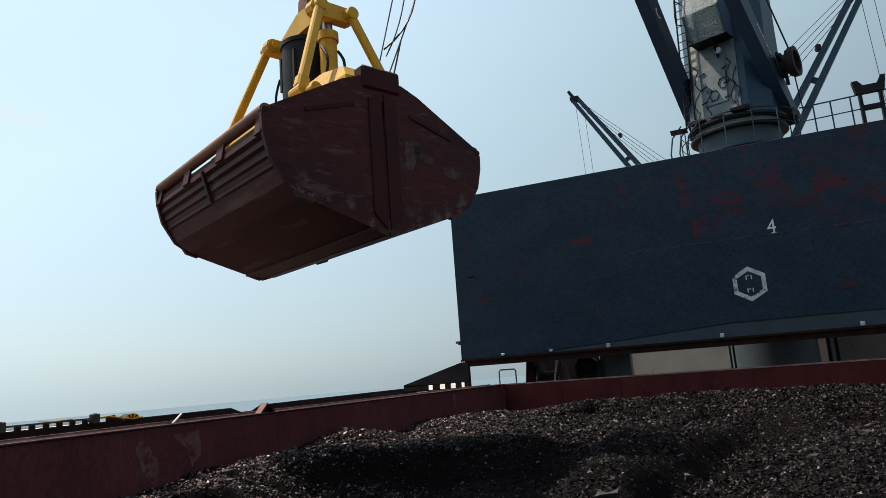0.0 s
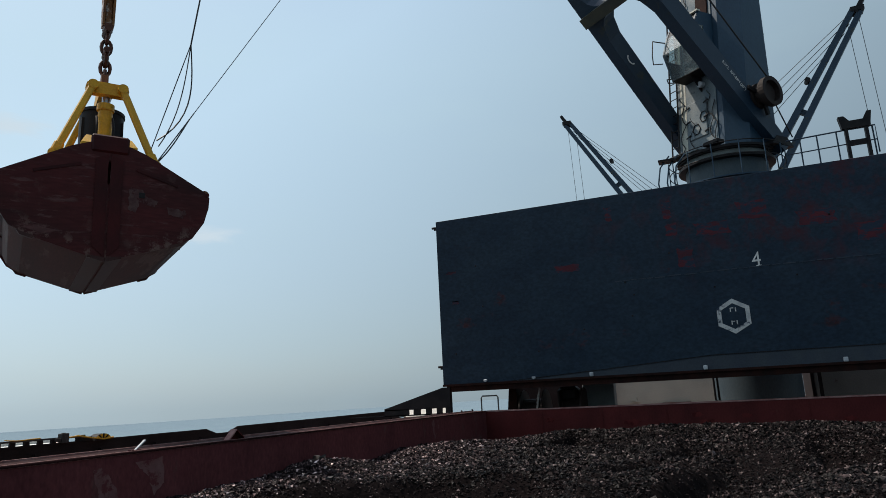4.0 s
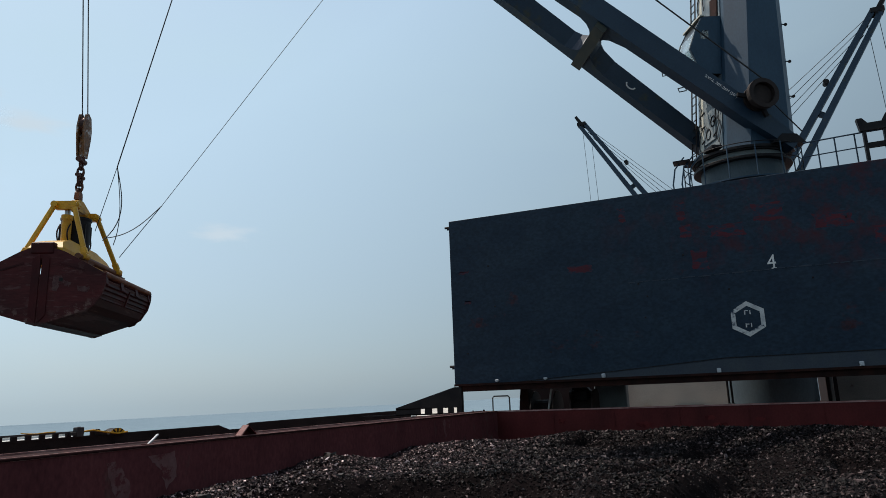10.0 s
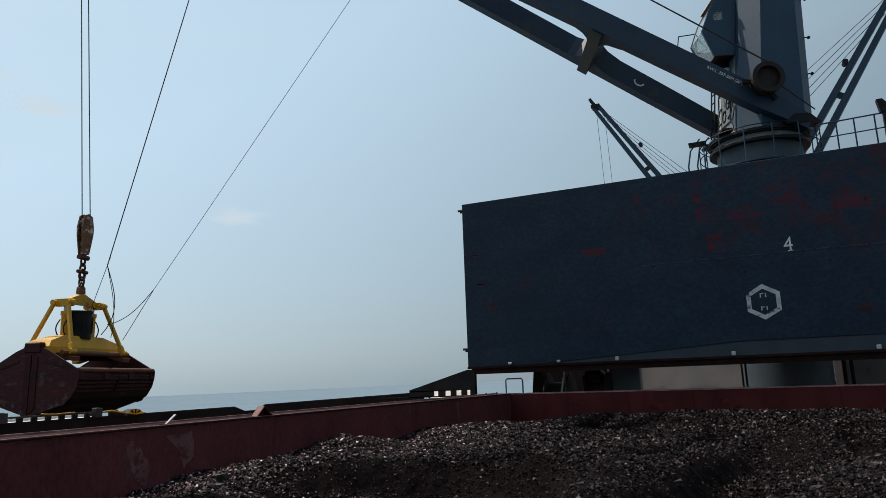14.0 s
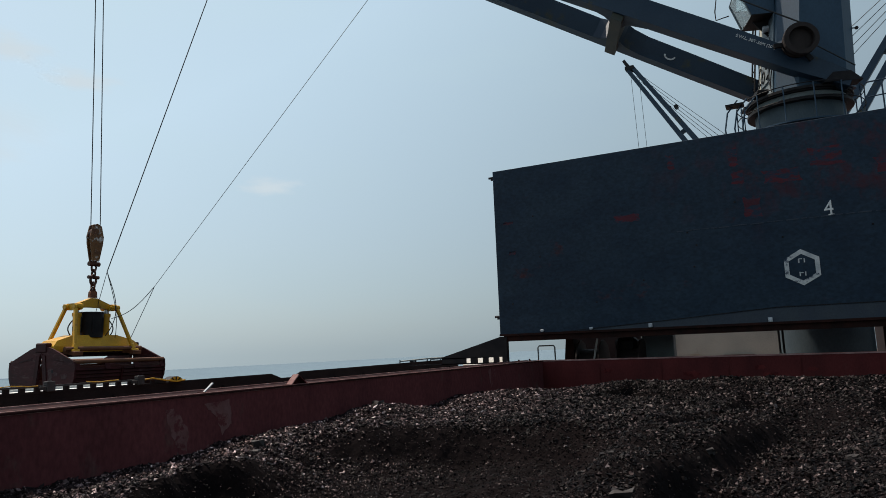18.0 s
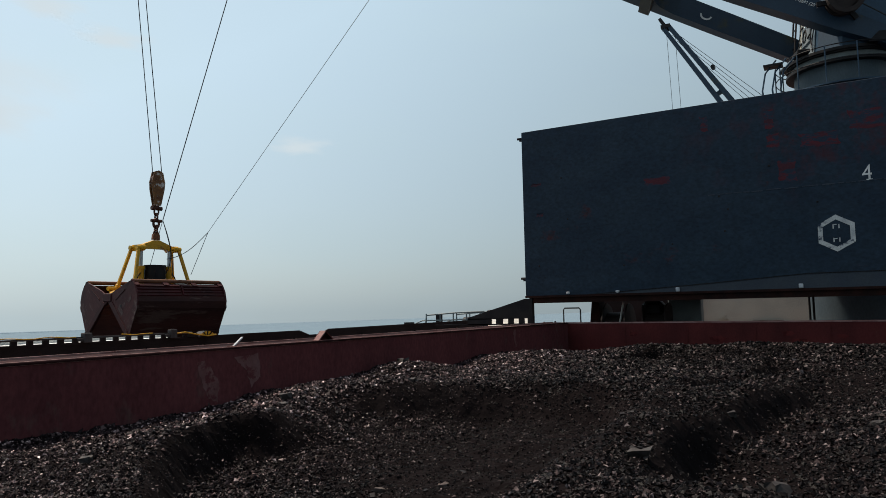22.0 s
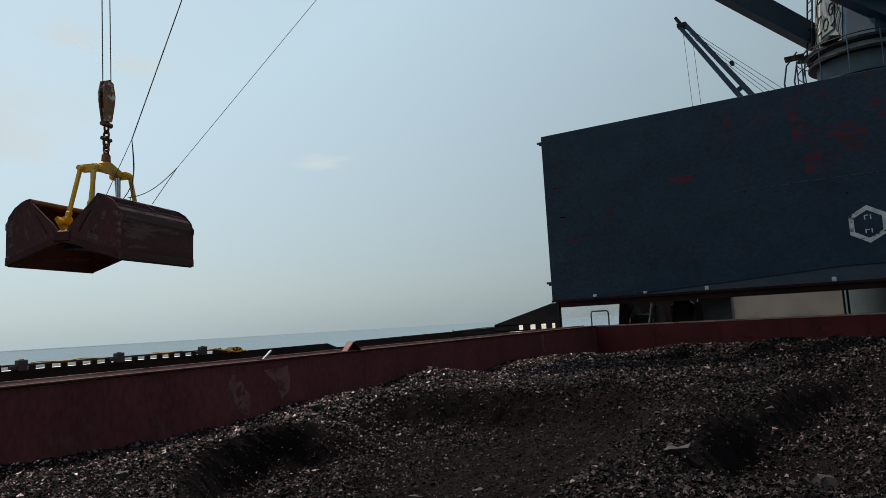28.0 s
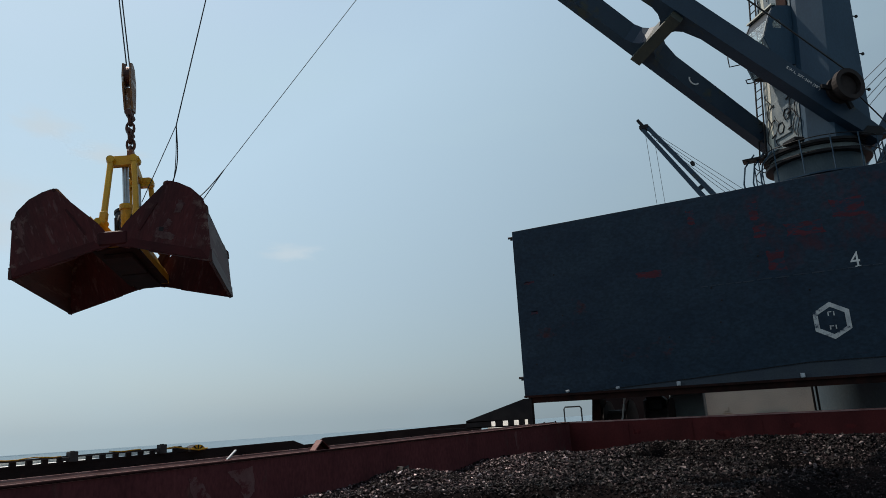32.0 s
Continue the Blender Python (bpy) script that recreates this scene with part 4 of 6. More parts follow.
    q = np.stack([np.cos(tilt / 2) * np.cos(yaw / 2), np.sin(tilt / 2) * np.cos(way), np.sin(tilt / 2) * np.sin(way), np.cos(tilt / 2) * np.sin(yaw / 2)], 1)
    q /= np.linalg.norm(q, axis=1)[:, None]
    w, x, y, z = q.T
    R = np.stack([1 - 2 * (y * y + z * z), 2 * (x * y - z * w), 2 * (x * z + y * w), 2 * (x * y + z * w), 1 - 2 * (x * x + z * z), 2 * (y * z - x * w),
                  2 * (x * z - y * w), 2 * (y * z + x * w), 1 - 2 * (x * x + y * y)], -1).reshape(n, 3, 3)
    pts = np.einsum('nij,nkj->nki', R, pts)
    pts[..., 2] = np.maximum(pts[..., 2], -0.6 * size[:, None])
    pts += np.stack([px, py, pz + size * np.where(sunk, -1.6, 0.5)], -1)[:, None]
    f = (faces[None] + 5 * np.arange(n)[:, None, None]).reshape(-1, 3)
    me = bpy.data.meshes.new("loose_lumps")
    me.vertices.add(n * 5)
    me.vertices.foreach_set("co", pts.reshape(-1).astype(np.float32))
    me.loops.add(len(f) * 3)
    me.loops.foreach_set("vertex_index", f.reshape(-1).astype(np.int32))
    me.polygons.add(len(f))
    me.polygons.foreach_set("loop_start", np.arange(0, len(f) * 3, 3, dtype=np.int32))
    me.update()
    me.validate()
    me.shade_flat()
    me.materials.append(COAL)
    ob = new("loose_lumps", me)
    ob.parent = heap
    tagged(ob, "small broken coal lumps and splinters", kind="stuff")
    # the larger lumps near the hatch end, one by one
    kinds = []
    for k in range(6):
        bm = B()
        bmesh.ops.create_cube(bm, size=1.5)
        for v in bm.verts:
            q = v.co + Vector(noise.noise_vector(v.co * 1.7 + Vector((k * 5.3, 0, 0)))) * 0.7
            v.co = Vector((q.x * (1.1 + 0.1 * k), q.y * 0.9, q.z * 0.6))
        me = bpy.data.meshes.new("lump")
        bm.to_mesh(me)
        bm.free()
        me.materials.append(COAL_LUMP)
        kinds.append(me)
    for k in range(300):
        x, y = rng.uniform(-5.8, 2.2), 2.4 + 5.5 * rng.uniform() ** 1.3
        s = min(0.03, 0.012 * math.exp(rng.normal() * 0.4)) * (0.7 + 0.06 * y)
        ob = new("lump", kinds[k % 6])
        ob.parent = heap
        ob.matrix_basis = pose(x, y, coal_z(x, y) + s * 0.4, rng.uniform(-30, 30), rng.uniform(-30, 30), rng.uniform(0, 360)) @ Matrix.Diagonal((s, s, s, 1))


COAL_LUMP = material("coal_lump_face", (0.006, 0.0044, 0.0043), (0.024, 0.018, 0.017), 0.5, 0, 3, 12, 0.4, spec=0.12)
coal_heap()

def big_lumps():
    stone = material("dull_grey_shale", (0.035, 0.029, 0.027), (0.018, 0.0145, 0.0135), 0.7, 0, 9, 60, 0.5)
    warm = material("brown_shale", (0.07, 0.05, 0.042), (0.045, 0.031, 0.026), 0.75, 0, 9, 60, 0.4)
    spots = [(-1.16, 4.72, 0.07), (-0.78, 4.8, 0.055), (-2.95, 5.2, 0.05), (-5.7, 6.25, 0.085), (-5.5, 6.0, 0.05), (-0.3, 4.2, 0.06), (-1.7, 5.6, 0.045), (-1.5, 5.9, 0.04),
             (-3.4, 4.9, 0.045), (-2.2, 7.4, 0.05), (-4.9, 7.8, 0.06), (-6.1, 9.4, 0.09), (-0.9, 7.2, 0.05), (0.3, 7.8, 0.06), (1.2, 8.3, 0.06), (-3.9, 3.6, 0.05), (-5.0, 3.3, 0.05)]
    for k, (x, y, s) in enumerate(spots):
        bm = B()
        bmesh.ops.create_cube(bm, size=s * 1.5)
        bmesh.ops.subdivide_edges(bm, edges=list(bm.edges), cuts=1)
        for v in bm.verts:
            p = v.co * 0.85 + Vector(noise.noise_vector(v.co * (1.4 / s) + Vector((k * 3.1, 0, 0)))) * s * 0.55
            v.co = Vector((p.x * 1.3, p.y, p.z * 0.75))
        ob = part("coal_lump", bm, warm if k in (2, 8) else stone)
        ob.matrix_basis = pose(x, y, coal_z(x, y) + s * 0.3, 0, 0, k * 47)
        tagged(ob, "grey stony lump lying on the coal" if k not in (2, 8) else "brownish stony lump lying on the coal", "lump", "large lumps on the coal")


big_lumps()

# ---------------------------------------------------------------- faint clouds
def cloud_material():
    m = bpy.data.materials.new("thin_cloud")
    m.use_nodes = True
    n, l = m.node_tree.nodes, m.node_tree.links
    n.remove(n["Principled BSDF"])
    tc = n.new("ShaderNodeTexCoord")
    ns = n.new("ShaderNodeTexNoise")
    ns.inputs["Scale"].default_value, ns.inputs["Detail"].default_value = 1.3, 7
    mp = n.new("ShaderNodeMapping")
    mp.inputs["Scale"].default_value = (1, 1.3, 1)
    l.new(tc.outputs["Object"], mp.inputs[0])
    l.new(mp.outputs[0], ns.inputs[0])
    ln = n.new("ShaderNodeVectorMath")
    ln.operation = 'LENGTH'
    l.new(tc.outputs["Object"], ln.inputs[0])
    fall = n.new("ShaderNodeMapRange")
    fall.inputs[1].default_value, fall.inputs[2].default_value, fall.inputs[3].default_value, fall.inputs[4].default_value = 0.1, 1.0, 0.42, -0.28
    l.new(ln.outputs[1], fall.inputs[0])
    add = n.new("ShaderNodeMath")
    l.new(fall.outputs[0], add.inputs[0])
    l.new(ns.outputs[0], add.inputs[1])
    cut = n.new("ShaderNodeMapRange")
    cut.interpolation_type = 'SMOOTHSTEP'
    cut.inputs[1].default_value, cut.inputs[2].default_value, cut.inputs[4].default_value = 0.4, 0.98, 0.85
    l.new(add.outputs[0], cut.inputs[0])
    em, tr, mix = n.new("ShaderNodeEmission"), n.new("ShaderNodeBsdfTransparent"), n.new("ShaderNodeMixShader")
    em.inputs[0].default_value, em.inputs[1].default_value = (0.68, 0.81, 0.885, 1), 1.0
    l.new(cut.outputs[0], mix.inputs[0])
    l.new(tr.outputs[0], mix.inputs[1])
    l.new(em.outputs[0], mix.inputs[2])
    l.new(mix.outputs[0], n["Material Output"].inputs[0])
    return m


CLOUD = cloud_material()
for k, (d, w, h) in enumerate((((-0.645, 0.725, 0.235), 250, 85), ((-0.775, 0.525, 0.352), 260, 90), ((-0.87, 0.42, 0.25), 420, 200), ((-0.81, 0.46, 0.38), 230, 120), ((-0.9, 0.36, 0.3), 900, 420))):
    bm = B()
    bmesh.ops.create_grid(bm, x_segments=1, y_segments=1, size=1)
    ob = part("cloud_backdrop", bm, CLOUD)
    c = Vector(d).normalized() * 3800
    ob.matrix_basis = look(c, (0, 0, 2)) @ Matrix.Rotation(0.05 * k, 4, 'Z') @ Matrix.Diagonal((w, h, 1, 1))
    tagged(ob, "small faint white cloud low in a hazy sky", "cloud", kind="structure")

# ---------------------------------------------------------------- deck crane
CX, CY, JZ, JX, JL = 0.55, 23.03, 9.24, -0.65, 27.5   # crane axis, jib pin height, pin offset, jib length

def crane_foot():
    ob = thing("crane_pedestal", pose(CX, CY, 0), "grey-blue round steel crane pedestal with a railed platform", "crane pedestal")
    bm = B()
    rod(bm, (0, 0, 0), (0, 0, 8.75), 1.24, 40)
    part("column", bm, COLUMN, ob, smooth=True)
    bm = B()
    rod(bm, (0, 0, 8.72), (0, 0, 8.8), 1.46, 40)
    rod(bm, (0, 0, 8.98), (0, 0, 9.08), 1.42, 40)
    part("slewing_flange", bm, BLACK, ob, smooth=True)
    bm = B()
    rod(bm, (0, 0, 8.8), (0, 0, 8.98), 1.3, 40)
    part("slewing_ring", bm, GREY, ob, smooth=True)
    for z in (8.68, 9.1):
        part("platform_rail", tube_ring(B(), 1.74, z, 0.015, 48), BLACK, ob)
    bm = B()
    rod(bm, (0, 0, 8.02), (0, 0, 8.06), 1.78, 40)
    part("platform", bm, STEEL_BLUE, ob)
    for k in range(14):
        a = 2 * math.pi * k / 14
        bm = B()
        rod(bm, (1.74 * math.cos(a), 1.74 * math.sin(a), 8.05), (1.74 * math.cos(a), 1.74 * math.sin(a), 9.1), 0.02, 6)
        part("stanchion", bm, STEEL_BLUE, ob)
    lad = thing("pedestal_gate", pose(CX - 1.8, 21.6, 0.08), "curved guard hoops at the platform ladder", "guard")
    bm = B()
    box(bm, (0.1, 0, 8.78), (0.5, 0.4, 0.05))
    part("landing", bm, BLACK, lad)
    for dx in (-0.12, 0.14, 0.36):
        bm = B()
        pipe_run(bm, [(dx, 0, 7.0), (dx - 0.1, 0, 8.1), (dx, 0, 8.6), (dx + 0.3, 0, 8.95)], 0.025)
        part("hoop", bm, STEEL_BLUE, lad)


crane_foot()

def B_holed_plate(outline, opening, y0, y1):
    """Upright plate in x and z with an opening through it."""
    bm = B()
    rings = [[[bm.verts.new((x, y, z)) for x, z in pts] for pts in (outline, opening)] for y in (y0, y1)]
    for level in rings:
        rims = [bm.edges.new((loop[k - 1], loop[k])) for loop in level for k in range(len(loop))]
        bmesh.ops.triangle_fill(bm, edges=rims, use_beauty=True, use_dissolve=False)
    for side in (0, 1):
        p, q = rings[0][side], rings[1][side]
        for k in range(len(p)):
            bm.faces.new((p[k], p[(k + 1) % len(p)], q[(k + 1) % len(p)], q[k]))
    return bm


def crane_house():
    ob = thing("crane_house", pose(CX, CY, 0), "blue tapered crane house with ladder, pipes and driver's cab", "crane house")
    bm = B()
    def ring(z, x0, x1, w, c):
        return [bm.verts.new((x, y, z)) for x, y in ((x0 + c, -w), (x1 - 0.3, -w), (x1, -w + 0.3), (x1, w - 0.56), (x1 - 0.46, w), (x0 + c, w), (x0, w - c), (x0, -w + c))]
    lo, hi = ring(9.08, -1.31, 0.85, 1.28, 0.4), ring(21.0, -1.84, -0.4, 1.3, 0.42)
    bm.faces.new(lo[::-1])
    bm.faces.new(hi)
    for i in range(8):
        bm.faces.new((lo[i], lo[(i + 1) % 8], hi[(i + 1) % 8], hi[i]))
    part("tower", bm, STEEL_BLUE, ob)
    # weathered front plate with an access hatch, its dogs and pipes
    bm = B()
    prism(bm, [(-1.02, 9.2), (0.52, 9.2), (0.52, 21.0), (-0.98, 21.0)], 'x', 0.86, 0.88)
    part("front_plate", bm, PALE_BLUE, ob, "weathered pale front plate")
    bm = B()
    prism(bm, [(-0.9, 9.25), (-0.68, 9.25), (-0.64, 20.8), (-0.86, 20.8)], 'x', 0.88, 0.886)
    part("bare_strip", bm, CREAM, ob, "peeled cream strip")
    for z0, z1, y0, y1 in ((9.75, 11.05, -0.58, 0.16), (13.85, 14.75, -0.05, 0.42)):
        bm = B()
        box(bm, (0.905, (y0 + y1) / 2, (z0 + z1) / 2), (0.05, y1 - y0, z1 - z0), bevel=0.02)
        hatch = part("access_hatch", bm, PALE_BLUE if z0 < 12 else DARK_RUST, ob, "dogged access hatch")
        for k in range(6 if z0 < 12 else 0):
            bm = B()
            y, z = (y0 if k % 2 else y1), z0 + 0.15 + (z1 - z0 - 0.3) * (k // 2) / 2
            beam(bm, (0.95, y - 0.09, z - 0.03), (0.95, y + 0.09, z + 0.03), 0.03, 0.035)
            part("dog", bm, BLACK, hatch)
    # thin hoses in small loops, some bent round into closed rings
    rng = random.Random(5)
    for k, (y, z0, z1) in enumerate(((-0.8, 9.35, 11.5), (-0.45, 9.4, 10.6), (0.3, 9.6, 11.3), (0.46, 9.3, 10.9), (-0.85, 14.0, 20.6), (-0.5, 14.6, 20.0), (0.1, 15.6, 20.4))):
        bm = B()
        ph, wide = rng.uniform(0, 6), rng.uniform(0.05, 0.09)
        pts, z = [], z0
        while z < z1:
            pts.append((0.925, y + wide * math.sin(z * 8.3 + ph) + 0.6 * wide * math.sin(z * 3.1 + k), z + 0.05 * math.sin(z * 8.3 + ph + 1.3)))
            z += 0.07
        pipe_run(bm, pts, 0.014)
        part("hydraulic_hose", bm, BLACK, ob)
    for y, z in ((-0.3, 15.3), (0.05, 10.4), (-0.25, 10.05), (-0.3, 17.4)):
        bm = B()
        pipe_run(bm, [(0.945, y + 0.15 * math.cos(a * math.pi / 3), z + 0.19 * math.sin(a * math.pi / 3)) for a in range(6)], 0.016, 6, True)
        part("hose_ring", bm, BLACK, ob)
    for y in (-1.22, -0.92):
        bm = B()
        rod(bm, (1.02, y, 9.2), (0.98, y, 20.5), 0.028, 6)
        part("ladder_rail", bm, BLACK, ob)
    for i in range(38):
        bm = B()
        rod(bm, (1.02, -1.22, 9.4 + i * 0.29), (1.02, -0.92, 9.4 + i * 0.29), 0.018, 6)
        part("rung", bm, BLACK, ob)
    bm = B()
    rod(bm, (0.9, 0.05, 11.32), (1.06, 0.05, 11.3), 0.1, 16)
    part("flood_lamp", bm, PALE_GREY, ob, "round pale flood lamp", smooth=True)
    # driver's cab on the front: plated sides with a window each, glazed nose
    profile = [(0.86, 11.62), (1.5, 11.62), (1.9, 12.48), (1.7, 13.15), (1.48, 13.62), (0.86, 13.66)]
    opening = [(1.28, 12.84), (1.56, 12.84), (1.57, 13.0), (1.48, 13.14), (1.28, 13.14)]
    far_opening = [(1.1, 12.3), (1.66, 12.3), (1.7, 12.62), (1.5, 13.4), (1.1, 13.4)]
    cab = part("cab", B_holed_plate(profile, opening, 0.5, 0.53), STEEL_BLUE, ob, "blue driver's cab")
    part("side_plate", B_holed_plate(profile, far_opening, -0.65, -0.62), STEEL_BLUE, cab)
    for y, shape in ((0.512, opening), (-0.64, far_opening)):
        bm = B()
        prism(bm, shape, 'y', y, y + 0.008)
        pane = part("side_window", bm, GLASS, cab)
        pane.visible_shadow = False
    for (x0, z0), (x1, z1), mat, name in ((profile[0], profile[1], BLACK, "cab_floor"), (profile[4], profile[5], JIB_BLUE, "cab_roof")):
        bm = B()
        beam(bm, (x0, -0.06, z0), (x1, -0.06, z1), 1.16, 0.03, (0.3, 0, 1))
        part(name, bm, mat, cab)
    for (x0, z0), (x1, z1), name in ((profile[1], profile[2], "foot_window"), (profile[2], profile[3], "windscreen"), (profile[3], profile[4], "upper_windscreen")):
        bm = B()
        beam(bm, (x0, -0.06, z0), (x1, -0.06, z1), 1.04, 0.012, (1, 0, 0.2))
        pane = part(name, bm, SHADE_PANE if name == "upper_windscreen" else GLASS, cab)
        pane.visible_shadow = False
    bm = B()
    beam(bm, (1.5, -0.68, 13.65), (1.5, 0.56, 13.65), 0.16, 0.05)
    part("visor", bm, CREAM, cab, "cream visor strip")
    for y in (-0.6, 0.48):
        bm = B()
        beam(bm, (profile[3][0], y, profile[3][1]), (profile[4][0], y, profile[4][1]), 0.06, 0.05, (1, 0, 0))
        part("window_post", bm, STEEL_BLUE, cab)
        bm = B()
        beam(bm, (profile[1][0], y, profile[1][1]), (profile[2][0], y, profile[2][1]), 0.06, 0.05, (1, 0, 0))
        part("window_post", bm, PALE_BLUE, cab)
        bm = B()
        beam(bm, (profile[2][0], y, profile[2][1]), (profile[3][0], y, profile[3][1]), 0.06, 0.05, (1, 0, 0))
        part("window_post", bm, PALE_BLUE, cab)
    # Added black sheet stands in for the dim inside of the cab.
    bm = B()
    box(bm, (0.93, -0.06, 12.6), (0.05, 1.1, 1.9))
    part("cab_back", bm, BLACK, cab)
    bm = B()
    box(bm, (1.2, -0.05, 12.1), (0.4, 0.5, 0.12), bevel=0.03)
    box(bm, (1.02, -0.05, 12.45), (0.1, 0.46, 0.6), bevel=0.03)
    part("driver_seat", bm, BLACK, cab)
    bm = B()
    pipe_run(bm, [(1.9, -0.66, 12.2), (2.3, -0.68, 12.1), (2.34, -0.68, 12.4), (2.3, -0.68, 12.95), (1.75, -0.66, 13.0)], 0.02)
    part("cab_guard", bm, BLACK, cab)
    bm = B()
    pipe_run(bm, [(1.5, -0.6, 11.56), (1.75, -0.6, 11.5), (1.8, -0.6, 11.62), (1.6, -0.6, 11.68)], 0.02)
    part("cab_hook", bm, BLACK, cab)
    bm = B()
    prism(bm, [(0.86, 11.1), (0.9, 11.1), (1.35, 11.6), (0.86, 11.6)], 'y', -0.03, 0.01)
    part("cab_bracket", bm, BLACK, cab)
    # hinge brackets and eyes
    for s in (-1, 1):
        bm = B()
        prism(bm, [(JX - 0.55, 9.08), (JX + 0.5, 9.08), (JX + 0.22, 9.36), (JX - 0.25, 9.36)], 'y', 1.14 if s > 0 else -1.62, 1.62 if s > 0 else -1.14)
        part("hinge_bracket", bm, BLACK, ob)
    bm = B()
    rod(bm, (0, 0, 9.02), (0, 0, 9.1), 1.48, 32)
    part("turntable", bm, BLACK, ob)
    for k, (y, w, h) in enumerate(((-0.75, 0.5, 0.1), (-0.1, 0.42, 0.07), (0.62, 0.55, 0.12))):
        bm = B()
        box(bm, (1.25, y, 9.16 + h / 2), (0.34, w, h), bevel=0.02)
        part("rope_guard", bm, BLACK if k != 1 else PALE_BLUE, ob, "battered rope guard")
    for z in (10.9, 12.1, 13.4):
        bm = B()
        rod(bm, (-1.42, 0.9, z), (-1.3, 0.9, z), 0.02, 8)
        rod(bm, (-1.43, 0.88, z), (-1.43, 0.92, z), 0.05, 10)
        part("pad_eye", bm, BLACK, ob)
    fixed = ("front_plate", "access_hatch", "dog", "hydraulic_hose", "hose_ring", "bare_strip", "ladder_rail", "rung", "flood_lamp", "cab", "side_plate", "side_window", "cab_floor", "visor", "upper_windscreen", "cab_roof", "foot_window",
             "windscreen", "window_post", "driver_seat", "cab_guard", "cab_hook", "cab_bracket", "cab_back", "pad_eye")
    for child in ob.children_recursive:
        if child.name.split(".")[0] in fixed:
            lift = 0.2 if child.name.startswith(("cab", "flood")) or (child.parent and child.parent.name.startswith("cab")) else 0.0
            for v in child.data.vertices:
                v.co.z += lift
                v.co.x -= (0.043 if child.name.startswith("pad_eye") else 0.105) * max(0.0, v.co.z - 9.1)
    return ob


def crane_jib():
    """Jib along +X from its pin line."""
    ob = thing("crane_jib", pose(CX, CY, JZ), "blue twin-leg crane jib with cross beam and rope sheaves", "crane jib")
    half = lambda s: max(0.28, 1.41 - 0.0455 * s)
    for sd in (-1, 1):
        bm = B()
        segs = [(-0.3, 0.42), (1.2, 0.62), (4.0, 0.68), (12.0, 0.74), (20.0, 0.7), (27.5, 0.5)]
        loops = []
        for s, h in segs:
            y = sd * half(max(s, 0))
            loops.append([bm.verts.new((s, y + dy, dz)) for dy, dz in ((-0.2, -h / 2), (0.2, -h / 2), (0.2, h / 2), (-0.2, h / 2))])
        bm.faces.new(loops[0])
        bm.faces.new(loops[-1])
        for a, b in zip(loops, loops[1:]):
            for i in range(4):
                bm.faces.new((a[i], a[(i + 1) % 4], b[(i + 1) % 4], b[i]))
        part("leg", bm, JIB_BLUE, ob)
    olive = material("olive_stained_blue_paint", (0.03, 0.036, 0.03), (0.052, 0.052, 0.034), 0.55, 0, 2, 30, 0.15)
    for s, w in ((6.5, 0.36), (15.5, 0.5), (27.1, 0.5)):
        y = half(s) - 0.18
        bm = B()
        box(bm, (s, 0, -0.32 if s < 10 else 0), (w, 2 * y + (0.62 if s < 10 else 0), 0.46 if s < 10 else 0.7))
        if s < 10:
            box(bm, (s, 0, 0.1), (w, 2 * y, 0.4))
        beam_part = part("cross_beam", bm, olive if s < 10 else JIB_BLUE, ob, "olive-stained box beam between the legs" if s < 10 else "")
        if s < 10:
            for sd in (-1, 1):
                for dirn in (-1, 1):
                    bm = B()
                    prism(bm, [(s + dirn * 0.18, sd * (y + 0.02)), (s + dirn * 0.95, sd * (y + 0.02)), (s + dirn * 0.45, sd * (y - 0.14)), (s + dirn * 0.27, sd * (y - 0.3)), (s + dirn * 0.18, sd * (y - 0.5))], 'z', -0.35, 0.35)
                    part("corner_web", bm, JIB_BLUE, beam_part)
    # pale hook mark on one leg
    bm = B()
    pts = [(4.62 + 0.17 * math.cos(a), 0.13 * math.sin(a)) for a in [math.pi * (1 + i / 8) for i in range(9)]]
    for p, q in zip(pts, pts[1:]):
        beam(bm, (p[0], -half(4.6) + 0.212, p[1]), (q[0], -half(4.6) + 0.212, q[1]), 0.012, 0.05, (0, 0, 1))
    part("hook_mark", bm, WHITE, ob, "white eye ring")
    # wire reel on the near leg and the luffing rope beside it
    reel = part("reel", rod(B(), (1.45, half(1.4) + 0.25, 0.42), (1.45, half(1.4) + 0.56, 0.42), 0.3, 22), RUBBER, ob, "dark rope reel")
    for dy, r in ((0.25, 0.4), (0.5, 0.42)):
        bm = B()
        rod(bm, (1.45, half(1.4) + dy - 0.04, 0.42), (1.45, half(1.4) + dy + 0.04, 0.42), r, 28)
        part("reel_flange", bm, RUBBER, reel)
    bm = B()
    loops = [[bm.verts.new((1.45 + r * math.cos(2 * math.pi * k / 28), half(1.4) + dy, 0.42 + r * math.sin(2 * math.pi * k / 28))) for k in range(28)] for r, dy in ((0.34, 0.54), (0.47, 0.54), (0.47, 0.7), (0.34, 0.7))]
    for m in range(4):
        for k in range(28):
            bm.faces.new((loops[m][k], loops[m][(k + 1) % 28], loops[(m + 1) % 4][(k + 1) % 28], loops[(m + 1) % 4][k]))
    part("reel_rim", bm, RUBBER, reel, "dark rusty reel rim")
    bm = B()
    beam(bm, (0.9, half(1) + 0.3, 0.1), (1.45, half(1) + 0.3, 0.42), 0.08, 0.12)
    beam(bm, (2.0, half(1) + 0.3, 0.1), (1.45, half(1) + 0.3, 0.42), 0.08, 0.12)
    part("reel_bracket", bm, BLACK, ob)
    bm = B()
